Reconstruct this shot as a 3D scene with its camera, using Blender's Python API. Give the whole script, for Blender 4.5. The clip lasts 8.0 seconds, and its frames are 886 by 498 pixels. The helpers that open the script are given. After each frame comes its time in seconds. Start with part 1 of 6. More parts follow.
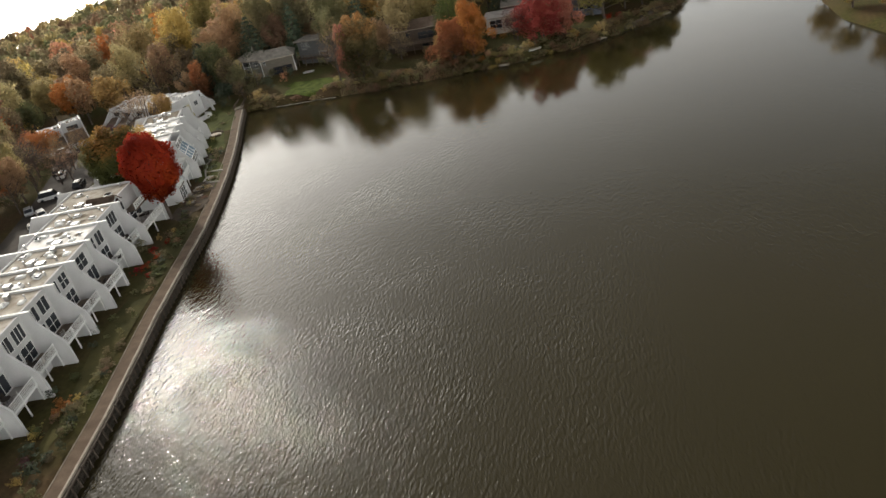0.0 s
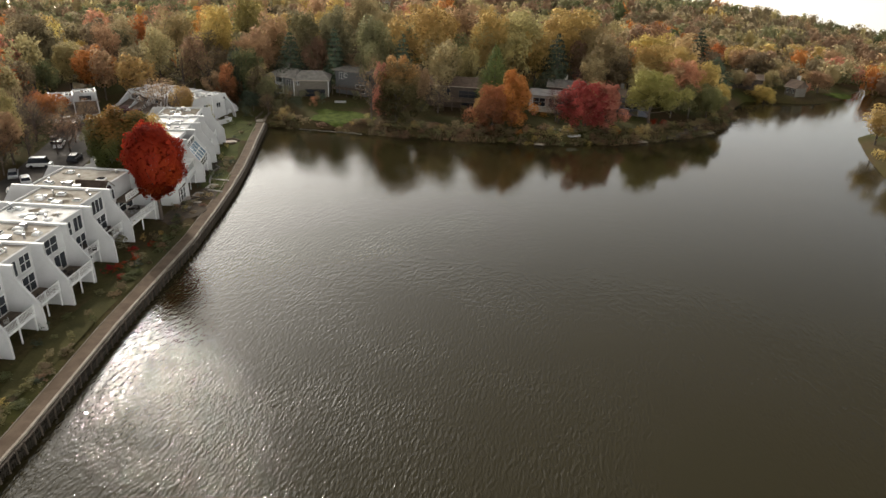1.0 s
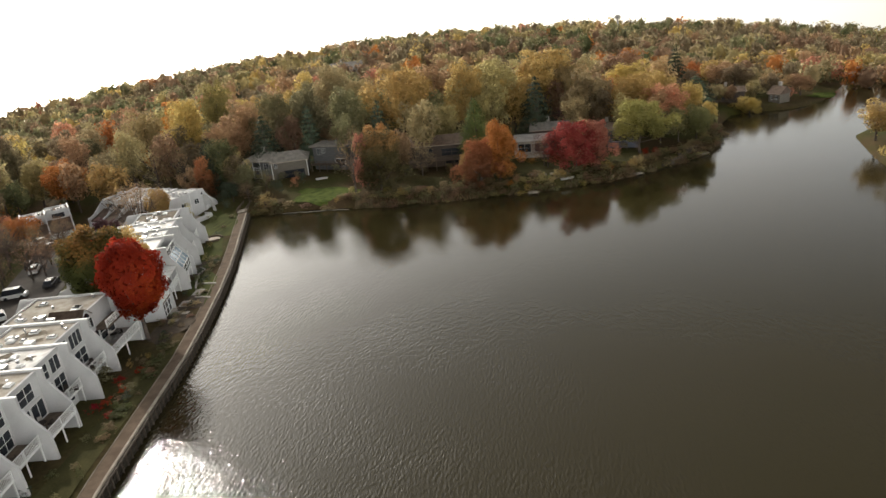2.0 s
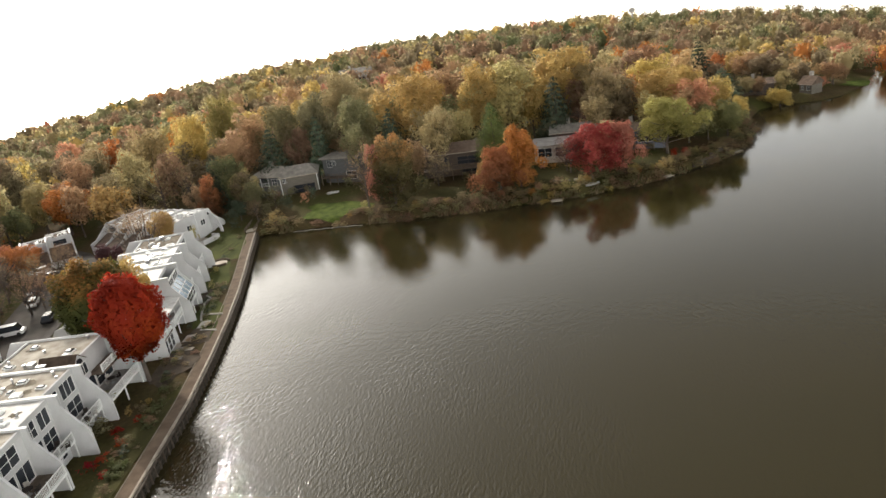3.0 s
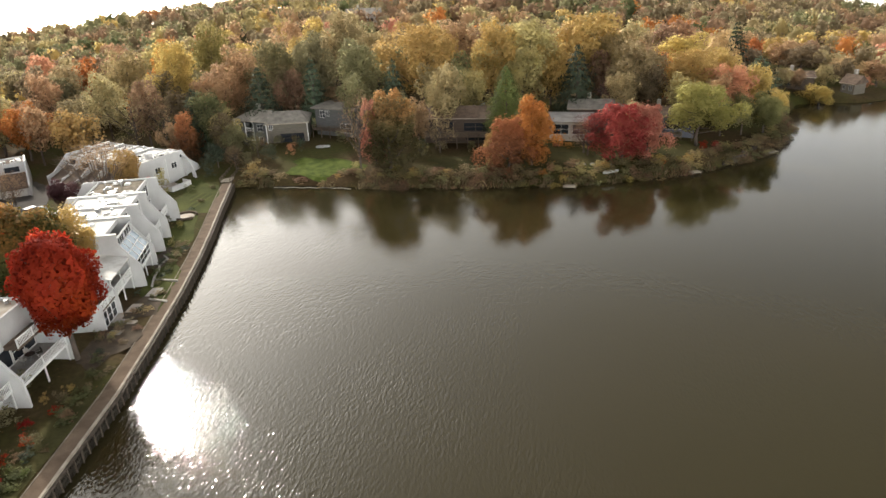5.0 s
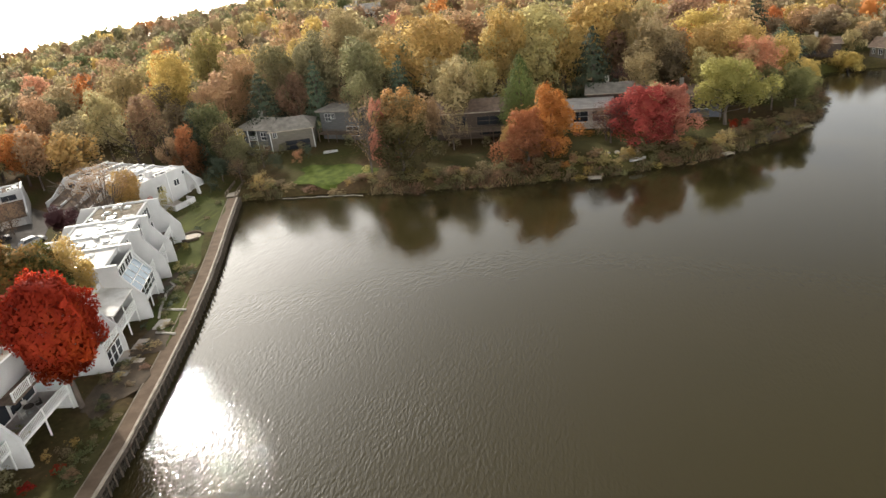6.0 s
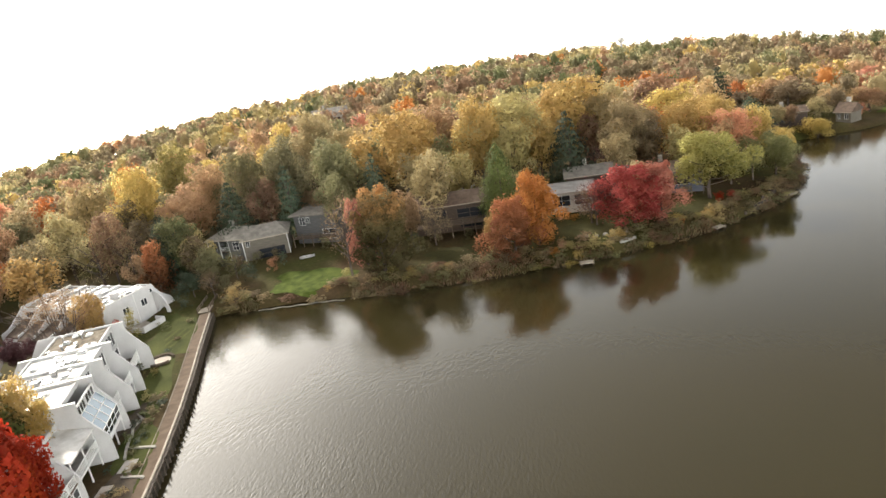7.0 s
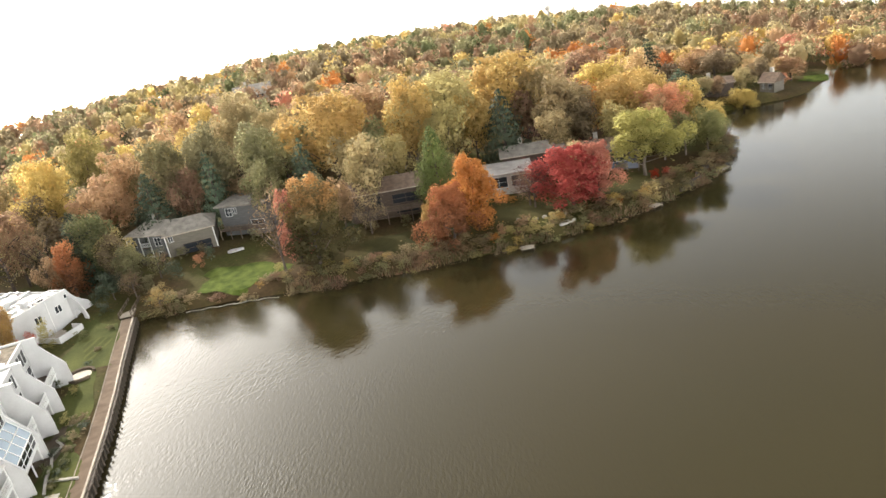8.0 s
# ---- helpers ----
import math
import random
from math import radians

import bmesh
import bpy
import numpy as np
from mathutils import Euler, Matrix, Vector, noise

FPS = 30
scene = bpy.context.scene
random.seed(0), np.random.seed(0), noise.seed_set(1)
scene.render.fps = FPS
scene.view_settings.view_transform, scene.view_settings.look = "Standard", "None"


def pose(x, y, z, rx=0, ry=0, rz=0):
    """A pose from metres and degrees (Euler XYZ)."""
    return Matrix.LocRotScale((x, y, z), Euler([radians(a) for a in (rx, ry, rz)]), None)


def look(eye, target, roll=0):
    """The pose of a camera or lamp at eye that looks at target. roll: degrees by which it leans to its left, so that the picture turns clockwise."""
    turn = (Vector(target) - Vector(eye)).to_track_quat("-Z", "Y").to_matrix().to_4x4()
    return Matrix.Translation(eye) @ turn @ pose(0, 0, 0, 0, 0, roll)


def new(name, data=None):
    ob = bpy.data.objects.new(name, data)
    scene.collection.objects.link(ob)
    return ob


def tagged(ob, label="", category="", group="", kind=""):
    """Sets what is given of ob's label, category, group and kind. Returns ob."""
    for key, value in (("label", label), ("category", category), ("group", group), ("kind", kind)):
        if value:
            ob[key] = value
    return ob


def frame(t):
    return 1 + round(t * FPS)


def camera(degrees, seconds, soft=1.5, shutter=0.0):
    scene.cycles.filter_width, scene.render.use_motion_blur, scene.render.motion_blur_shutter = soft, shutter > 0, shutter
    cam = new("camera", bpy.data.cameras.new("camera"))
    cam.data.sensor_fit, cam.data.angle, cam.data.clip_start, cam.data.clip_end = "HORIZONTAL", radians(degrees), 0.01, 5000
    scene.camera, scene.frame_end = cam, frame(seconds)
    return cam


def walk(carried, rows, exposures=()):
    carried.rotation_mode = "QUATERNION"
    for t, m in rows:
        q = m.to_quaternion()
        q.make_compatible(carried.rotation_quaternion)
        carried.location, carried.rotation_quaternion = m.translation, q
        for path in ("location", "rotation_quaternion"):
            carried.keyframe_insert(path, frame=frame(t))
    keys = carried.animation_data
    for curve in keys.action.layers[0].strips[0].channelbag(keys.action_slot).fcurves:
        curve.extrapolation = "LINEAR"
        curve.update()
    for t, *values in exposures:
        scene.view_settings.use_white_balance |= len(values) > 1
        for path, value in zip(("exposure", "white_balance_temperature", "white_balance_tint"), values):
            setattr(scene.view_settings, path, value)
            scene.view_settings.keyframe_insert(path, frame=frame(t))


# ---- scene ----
# ---------- camera and its walk ----------
cam = camera(65.0, 8.0, soft=1.5)
PATH = [
    (0, (11.58, -16.26, 46.12), (9.97, 1.25, 36.60), -12.6),
    (0.5, (9.85, -11.55, 46.07), (8.41, 6.13, 36.82), -9.5),
    (1, (7.24, -7.39, 44.87), (6.23, 10.83, 36.69), 2.0),
    (1.5, (6.31, -2.35, 45.85), (5.07, 16.11, 38.25), -2.7),
    (2, (5.72, 1.48, 45.50), (4.82, 20.23, 38.61), -6.5),
    (2.2, (5.54, 3.36, 45.48), (4.58, 22.31, 39.16), -8.2),
    (3.5, (4.40, 15.71, 45.37), (2.93, 34.26, 38.05), -8.9),
    (4, (4.09, 19.82, 45.13), (2.53, 38.23, 37.49), -8.1),
    (4.5, (3.78, 23.22, 44.93), (2.57, 41.57, 37.09), -3.7),
    (5, (3.60, 27.06, 44.95), (2.43, 45.30, 36.83), -2.5),
    (6.3, (0.89, 37.40, 43.90), (-0.45, 55.54, 35.58), -8.1),
    (6.5, (0.47, 38.99, 43.73), (-0.52, 57.66, 36.63), -8.6),
    (7, (-0.48, 41.90, 42.64), (-1.04, 60.99, 36.70), -10.1),
    (7.5, (-0.84, 45.14, 43.54), (-0.90, 64.13, 37.27), -11.3),
    (8, (-0.65, 47.07, 44.91), (0.51, 65.72, 37.79), -10.7),
]
walk(cam, [(t, look(eye, target, roll)) for t, eye, target, roll in PATH],
     exposures=[(0.0, 0.32), (1.0, 0.36), (2.0, 0.40), (3.5, 0.97), (5.0, 1.06), (6.5, 1.19), (7.5, 1.60), (8.0, 1.68)])

# ---------- sky and sun ----------
SUN_AZ, SUN_EL = -32.0, 31.5      # degrees east of +y, degrees above the horizon
world = bpy.data.worlds.new("sky")
scene.world = world
world.use_nodes = True
wn, wl = world.node_tree.nodes, world.node_tree.links
wn.clear()
sky = wn.new("ShaderNodeTexSky")
sky.sky_type = "NISHITA"
sky.sun_disc = False
sky.sun_elevation, sky.sun_rotation = radians(SUN_EL), radians(SUN_AZ)
sky.air_density, sky.dust_density, sky.ozone_density = 1.2, 2.2, 1.0
wgeo = wn.new("ShaderNodeTexCoord")
wmap = wn.new("ShaderNodeMapping")
wmap.inputs["Scale"].default_value = (1.0, 1.0, 3.5)
wnoise = wn.new("ShaderNodeTexNoise")
wnoise.inputs["Scale"].default_value = 2.2
wnoise.inputs["Detail"].default_value = 3.0
wramp = wn.new("ShaderNodeValToRGB")
wramp.color_ramp.elements[0].position, wramp.color_ramp.elements[1].position = 0.22, 0.80
wramp.color_ramp.elements[0].color = (0.68, 0.68, 0.68, 1)
wmix = wn.new("ShaderNodeMix")
wmix.data_type = "RGBA"
wgray = wn.new("ShaderNodeRGBToBW")
wtint = wn.new("ShaderNodeMix")
wtint.data_type, wtint.blend_type = "RGBA", "MULTIPLY"
wtint.inputs["Factor"].default_value = 1.0
wtint.inputs["B"].default_value = (1.13, 1.09, 1.01, 1)
wbg = wn.new("ShaderNodeBackground")
wbg.inputs["Strength"].default_value = 0.15
wout = wn.new("ShaderNodeOutputWorld")
wl.new(wgeo.outputs["Generated"], wmap.inputs["Vector"])
wl.new(wmap.outputs["Vector"], wnoise.inputs["Vector"])
wl.new(wnoise.outputs["Fac"], wramp.inputs["Fac"])
# the sky goes on unchanged below the level horizon, behind the falling hill, and is palest low down
wclamp = wn.new("ShaderNodeVectorMath")
wclamp.operation = "MAXIMUM"
wclamp.inputs[1].default_value = (-1.0, -1.0, 0.03)
wsep = wn.new("ShaderNodeSeparateXYZ")
whaze = wn.new("ShaderNodeMapRange")
whaze.interpolation_type = "SMOOTHSTEP"
whaze.inputs["From Min"].default_value, whaze.inputs["From Max"].default_value = 0.05, 0.50
whaze.inputs["To Min"].default_value, whaze.inputs["To Max"].default_value = 2.5, 0.92
wlift = wn.new("ShaderNodeVectorMath")
wlift.operation = "SCALE"
wl.new(wgeo.outputs["Generated"], wclamp.inputs[0])
wl.new(wclamp.outputs["Vector"], sky.inputs["Vector"])
wl.new(wgeo.outputs["Generated"], wsep.inputs["Vector"])
wl.new(wsep.outputs["Z"], whaze.inputs["Value"])
# the haze is brightest on the sun's side
wdot = wn.new("ShaderNodeVectorMath")
wdot.operation = "DOT_PRODUCT"
wdot.inputs[1].default_value = (math.sin(radians(SUN_AZ)) * math.cos(radians(SUN_EL)), math.cos(radians(SUN_AZ)) * math.cos(radians(SUN_EL)), math.sin(radians(SUN_EL)))
wside = wn.new("ShaderNodeMapRange")
wside.interpolation_type = "SMOOTHSTEP"
wside.inputs["From Min"].default_value, wside.inputs["From Max"].default_value = 0.1, 1.0
wside.inputs["To Min"].default_value, wside.inputs["To Max"].default_value = 0.49, 0.98
wmul = wn.new("ShaderNodeMath")
wmul.operation = "MULTIPLY"
wl.new(wgeo.outputs["Generated"], wdot.inputs[0])
wl.new(wdot.outputs["Value"], wside.inputs["Value"])
wl.new(whaze.outputs["Result"], wmul.inputs[0])
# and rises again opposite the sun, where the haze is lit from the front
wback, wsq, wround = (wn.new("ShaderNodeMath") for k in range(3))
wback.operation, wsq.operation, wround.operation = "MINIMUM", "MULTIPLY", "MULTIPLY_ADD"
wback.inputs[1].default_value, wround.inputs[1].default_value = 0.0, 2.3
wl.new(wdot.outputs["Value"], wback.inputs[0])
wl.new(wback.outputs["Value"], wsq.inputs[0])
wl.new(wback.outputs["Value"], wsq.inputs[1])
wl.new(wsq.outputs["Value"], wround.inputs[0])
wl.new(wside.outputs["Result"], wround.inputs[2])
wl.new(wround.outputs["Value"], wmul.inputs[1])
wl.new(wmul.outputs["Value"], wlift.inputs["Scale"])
wl.new(sky.outputs["Color"], wgray.inputs["Color"])
wl.new(wgray.outputs["Val"], wtint.inputs["A"])
wl.new(wramp.outputs["Color"], wmix.inputs["Factor"])
wl.new(sky.outputs["Color"], wmix.inputs["A"])
wl.new(wtint.outputs["Result"], wmix.inputs["B"])
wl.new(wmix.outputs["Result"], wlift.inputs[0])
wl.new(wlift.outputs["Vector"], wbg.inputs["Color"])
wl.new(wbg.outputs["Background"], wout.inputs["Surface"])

SUN_DIR = Vector((math.sin(radians(SUN_AZ)) * math.cos(radians(SUN_EL)),
                  math.cos(radians(SUN_AZ)) * math.cos(radians(SUN_EL)),
                  math.sin(radians(SUN_EL))))
sun_data = bpy.data.lights.new("sun", "SUN")
sun_data.energy, sun_data.angle, sun_data.color = 1.7, radians(0.7), (1.0, 0.92, 0.80)
sun = new("sun", sun_data)
sun.matrix_world = look(SUN_DIR * 300, (0, 0, 0))


# ---------- materials ----------
def nodes_of(name):
    m = bpy.data.materials.new(name)
    m.use_nodes = True
    n, l = m.node_tree.nodes, m.node_tree.links
    n.clear()
    out = n.new("ShaderNodeOutputMaterial")
    return m, n, l, out


def surface(name, a, b, scale=1.0, rough=0.8, bump=0.15, metal=0.0, fine=9.0, spec=0.3, stretch=(1, 1, 1), vary=0.12):
    """Two colours mixed by a broad noise, with a fine grain and relief."""
    m, n, l, out = nodes_of(name)
    p = n.new("ShaderNodeBsdfPrincipled")
    tc = n.new("ShaderNodeTexCoord")
    mp = n.new("ShaderNodeMapping")
    mp.inputs["Scale"].default_value = stretch
    big, small = n.new("ShaderNodeTexNoise"), n.new("ShaderNodeTexNoise")
    big.inputs["Scale"].default_value, big.inputs["Detail"].default_value = scale, 4.0
    small.inputs["Scale"].default_value, small.inputs["Detail"].default_value = scale * fine, 3.0
    ramp = n.new("ShaderNodeValToRGB")
    ramp.color_ramp.elements[0].position, ramp.color_ramp.elements[1].position = 0.32, 0.68
    ramp.color_ramp.elements[0].color, ramp.color_ramp.elements[1].color = (*a, 1), (*b, 1)
    grain = n.new("ShaderNodeMapRange")
    grain.inputs["To Min"].default_value, grain.inputs["To Max"].default_value = 1 - 2 * vary, 1 + 2 * vary
    info = n.new("ShaderNodeObjectInfo")
    each = n.new("ShaderNodeMapRange")
    each.inputs["To Min"].default_value, each.inputs["To Max"].default_value = 1 - vary, 1 + vary
    mul = n.new("ShaderNodeMath")
    mul.operation = "MULTIPLY"
    sc = n.new("ShaderNodeVectorMath")
    sc.operation = "SCALE"
    l.new(tc.outputs["Object"], mp.inputs["Vector"])
    l.new(mp.outputs["Vector"], big.inputs["Vector"])
    l.new(mp.outputs["Vector"], small.inputs["Vector"])
    l.new(big.outputs["Fac"], ramp.inputs["Fac"])
    l.new(small.outputs["Fac"], grain.inputs["Value"])
    l.new(info.outputs["Random"], each.inputs["Value"])
    l.new(grain.outputs["Result"], mul.inputs[0])
    l.new(each.outputs["Result"], mul.inputs[1])
    l.new(ramp.outputs["Color"], sc.inputs[0])
    l.new(mul.outputs["Value"], sc.inputs["Scale"])
    l.new(sc.outputs["Vector"], p.inputs["Base Color"])
    p.inputs["Roughness"].default_value, p.inputs["Metallic"].default_value = rough, metal
    p.inputs["Specular IOR Level"].default_value = spec
    bp = n.new("ShaderNodeBump")
    bp.inputs["Strength"].default_value, bp.inputs["Distance"].default_value = bump, 0.05
    l.new(small.outputs["Fac"], bp.inputs["Height"])
    l.new(bp.outputs["Normal"], p.inputs["Normal"])
    l.new(p.outputs["BSDF"], out.inputs["Surface"])
    return m


def foliage(name, dark, mid, light, through_light=0.62, vivid=0.80, turned=0.0):
    """Leaves: a colour for each leaf, drifting over the crown, partly letting light through. turned: how far the crown's top has turned ahead of its foot."""
    m, n, l, out = nodes_of(name)
    geo = n.new("ShaderNodeNewGeometry")
    info = n.new("ShaderNodeObjectInfo")
    tc = n.new("ShaderNodeTexCoord")
    nz = n.new("ShaderNodeTexNoise")
    nz.inputs["Scale"].default_value, nz.inputs["Detail"].default_value = 0.22, 2.0
    a1, a2 = n.new("ShaderNodeMath"), n.new("ShaderNodeMath")
    a1.operation, a1.inputs[1].default_value, a1.inputs[2].default_value = "MULTIPLY_ADD", 0.14, 0.17
    a2.operation = "MULTIPLY_ADD"
    a2.inputs[1].default_value = 0.70
    ramp = n.new("ShaderNodeValToRGB")
    ramp.color_ramp.elements[0].position, ramp.color_ramp.elements[1].position = 0.25, 0.95
    ramp.color_ramp.elements[0].color, ramp.color_ramp.elements[1].color = (*dark, 1), (*light, 1)
    e = ramp.color_ramp.elements.new(0.62)
    e.color = (*mid, 1)
    hsv = n.new("ShaderNodeHueSaturation")
    hm = n.new("ShaderNodeMapRange")
    hm.inputs["To Min"].default_value, hm.inputs["To Max"].default_value = 0.485, 0.515
    vm = n.new("ShaderNodeMapRange")
    vm.inputs["To Min"].default_value, vm.inputs["To Max"].default_value = 1.24, 1.66
    p, tr, mix = n.new("ShaderNodeBsdfPrincipled"), n.new("ShaderNodeBsdfTranslucent"), n.new("ShaderNodeMixShader")
    l.new(geo.outputs["Random Per Island"], a1.inputs[0])
    l.new(tc.outputs["Object"], nz.inputs["Vector"])
    l.new(nz.outputs["Fac"], a2.inputs[0])
    l.new(a1.outputs["Value"], a2.inputs[2])
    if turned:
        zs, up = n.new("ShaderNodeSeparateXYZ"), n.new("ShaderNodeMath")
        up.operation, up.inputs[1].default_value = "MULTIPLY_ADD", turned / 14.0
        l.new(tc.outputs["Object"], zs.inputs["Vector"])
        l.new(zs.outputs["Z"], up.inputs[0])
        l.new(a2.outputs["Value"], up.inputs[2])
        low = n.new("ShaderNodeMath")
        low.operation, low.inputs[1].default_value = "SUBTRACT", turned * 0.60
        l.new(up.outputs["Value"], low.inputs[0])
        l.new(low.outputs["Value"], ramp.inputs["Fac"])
    else:
        l.new(a2.outputs["Value"], ramp.inputs["Fac"])
    l.new(info.outputs["Random"], hm.inputs["Value"])
    l.new(info.outputs["Random"], vm.inputs["Value"])
    l.new(ramp.outputs["Color"], hsv.inputs["Color"])
    hsv.inputs["Saturation"].default_value = vivid
    l.new(hm.outputs["Result"], hsv.inputs["Hue"])
    l.new(vm.outputs["Result"], hsv.inputs["Value"])
    l.new(hsv.outputs["Color"], p.inputs["Base Color"])
    l.new(hsv.outputs["Color"], tr.inputs["Color"])
    p.inputs["Roughness"].default_value = 0.65
    p.inputs["Specular IOR Level"].default_value = 0.15
    mix.inputs["Fac"].default_value = through_light
    l.new(p.outputs["BSDF"], mix.inputs[1])
    l.new(tr.outputs["BSDF"], mix.inputs[2])
    l.new(mix.outputs["Shader"], out.inputs["Surface"])
    return m


def lake_water():
    m, n, l, out = nodes_of("lake water")
    p = n.new("ShaderNodeBsdfPrincipled")
    tc = n.new("ShaderNodeTexCoord")
    p.inputs["Roughness"].default_value = 0.035
    p.inputs["IOR"].default_value = 1.33
    p.inputs["Specular IOR Level"].default_value = 0.33
    murk = n.new("ShaderNodeTexNoise")
    murk.inputs["Scale"].default_value, murk.inputs["Detail"].default_value = 0.012, 3.0
    ramp = n.new("ShaderNodeValToRGB")
    ramp.color_ramp.elements[0].color, ramp.color_ramp.elements[1].color = (0.023, 0.0187, 0.0076, 1), (0.038, 0.0310, 0.0126, 1)
    l.new(tc.outputs["Object"], murk.inputs["Vector"])
    l.new(murk.outputs["Fac"], ramp.inputs["Fac"])
    l.new(ramp.outputs["Color"], p.inputs["Base Color"])
    # three sizes of wind ripple, their crests drawn out along the lake; gusts calm and ruffle them
    heights = []
    for size, long, turn, weight in ((3.2, 2.8, -8, 0.15), (5.6, 2.4, 14, 0.065), (0.9, 1.6, -20, 0.06)):
        mp = n.new("ShaderNodeMapping")
        mp.vector_type = "TEXTURE"
        mp.inputs["Scale"].default_value = (1.0, long, 1.0)
        mp.inputs["Rotation"].default_value = (0, 0, radians(turn))
        nz = n.new("ShaderNodeTexNoise")
        nz.inputs["Scale"].default_value, nz.inputs["Detail"].default_value = size, 0.8
        nz.inputs["Distortion"].default_value = 0.3
        k = n.new("ShaderNodeMath")
        k.operation, k.inputs[1].default_value = "MULTIPLY", weight
        l.new(tc.outputs["Object"], mp.inputs["Vector"])
        l.new(mp.outputs["Vector"], nz.inputs["Vector"])
        l.new(nz.outputs["Fac"], k.inputs[0])
        heights.append(k)
    s1, s2 = n.new("ShaderNodeMath"), n.new("ShaderNodeMath")
    l.new(heights[0].outputs[0], s1.inputs[0])
    l.new(heights[1].outputs[0], s1.inputs[1])
    l.new(s1.outputs[0], s2.inputs[0])
    l.new(heights[2].outputs[0], s2.inputs[1])
    gust = n.new("ShaderNodeTexNoise")
    gust.inputs["Scale"].default_value, gust.inputs["Detail"].default_value = 0.075, 3.0
    gm = n.new("ShaderNodeMapRange")
    gm.inputs["From Min"].default_value, gm.inputs["From Max"].default_value = 0.35, 0.65
    gm.inputs["To Min"].default_value, gm.inputs["To Max"].default_value = 0.45, 1.15
    l.new(tc.outputs["Object"], gust.inputs["Vector"])
    l.new(gust.outputs["Fac"], gm.inputs["Value"])
    bp = n.new("ShaderNodeBump")
    bp.inputs["Distance"].default_value = 0.33
    # the water lies calmer in the lee of the wooded bank
    wsep = n.new("ShaderNodeSeparateXYZ")
    lee = n.new("ShaderNodeMapRange")
    lee.interpolation_type = "SMOOTHSTEP"
    lee.inputs["From Min"].default_value, lee.inputs["From Max"].default_value = 75.0, 125.0
    lee.inputs["To Min"].default_value, lee.inputs["To Max"].default_value = 1.05, 0.52
    exposed = n.new("ShaderNodeMapRange")
    exposed.interpolation_type = "SMOOTHSTEP"
    exposed.inputs["From Min"].default_value, exposed.inputs["From Max"].default_value = 45.0, 75.0
    exposed.inputs["To Min"].default_value, exposed.inputs["To Max"].default_value = 2.0, 1.0
    wind = n.new("ShaderNodeMath")
    wind.operation = "MULTIPLY"
    calm = n.new("ShaderNodeMath")
    calm.operation = "MULTIPLY"
    l.new(tc.outputs["Object"], wsep.inputs["Vector"])
    l.new(wsep.outputs["Y"], lee.inputs["Value"])
    l.new(gm.outputs["Result"], calm.inputs[0])
    l.new(wsep.outputs["Y"], exposed.inputs["Value"])
    l.new(lee.outputs["Result"], wind.inputs[0])
    l.new(exposed.outputs["Result"], wind.inputs[1])
    l.new(wind.outputs["Value"], calm.inputs[1])
    # and smoother away from the seawall, where the wind comes ashore
    open_water = n.new("ShaderNodeMapRange")
    open_water.interpolation_type = "SMOOTHSTEP"
    open_water.inputs["From Min"].default_value, open_water.inputs["From Max"].default_value = -15.0, 55.0
    open_water.inputs["To Min"].default_value, open_water.inputs["To Max"].default_value = 1.0, 0.50
    calmer = n.new("ShaderNodeMath")
    calmer.operation = "MULTIPLY"
    l.new(wsep.outputs["X"], open_water.inputs["Value"])
    l.new(calm.outputs["Value"], calmer.inputs[0])
    l.new(open_water.outputs["Result"], calmer.inputs[1])
    # the inlet beyond the point is ruffled again
    inlet = n.new("ShaderNodeMapRange")
    inlet.interpolation_type = "SMOOTHSTEP"
    inlet.inputs["From Min"].default_value, inlet.inputs["From Max"].default_value = 50.0, 95.0
    inlet.inputs["To Min"].default_value, inlet.inputs["To Max"].default_value = 0.0, 0.2
    ruffled = n.new("ShaderNodeMath")
    ruffled.operation = "ADD"
    l.new(wsep.outputs["X"], inlet.inputs["Value"])
    l.new(calmer.outputs["Value"], ruffled.inputs[0])
    l.new(inlet.outputs["Result"], ruffled.inputs[1])
    l.new(ruffled.outputs["Value"], bp.inputs["Strength"])
    l.new(s2.outputs[0], bp.inputs["Height"])
    l.new(bp.outputs["Normal"], p.inputs["Normal"])
    l.new(p.outputs["BSDF"], out.inputs["Surface"])
    return m


def window_glass():
    m, n, l, out = nodes_of("window glass")
    p = n.new("ShaderNodeBsdfPrincipled")
    nz, ramp = n.new("ShaderNodeTexNoise"), n.new("ShaderNodeValToRGB")
    nz.inputs["Scale"].default_value = 0.8
    ramp.color_ramp.elements[0].color, ramp.color_ramp.elements[1].color = (0.012, 0.014, 0.018, 1), (0.05, 0.055, 0.065, 1)
    l.new(nz.outputs["Fac"], ramp.inputs["Fac"])
    l.new(ramp.outputs["Color"], p.inputs["Base Color"])
    p.inputs["Roughness"].default_value = 0.06
    p.inputs["IOR"].default_value = 1.5
    l.new(p.outputs["BSDF"], out.inputs["Surface"])
    return m


WATER = lake_water()
GLASS = window_glass()
STUCCO = surface("white stucco", (0.52, 0.515, 0.51), (0.63, 0.625, 0.62), 0.35, 0.85, 0.12, fine=14, vary=0.04)
TRIM = surface("white painted trim", (0.74, 0.74, 0.72), (0.82, 0.82, 0.80), 1.0, 0.5, 0.03, vary=0.03)
ROOF_WHITE = surface("white roof coating", (0.46, 0.44, 0.40), (0.78, 0.77, 0.74), 0.5, 0.6, 0.1, fine=10, vary=0.06)
ROOF_TAN = surface("tan gravel roof", (0.27, 0.23, 0.18), (0.52, 0.48, 0.41), 0.5, 0.9, 0.25, fine=16, vary=0.08)
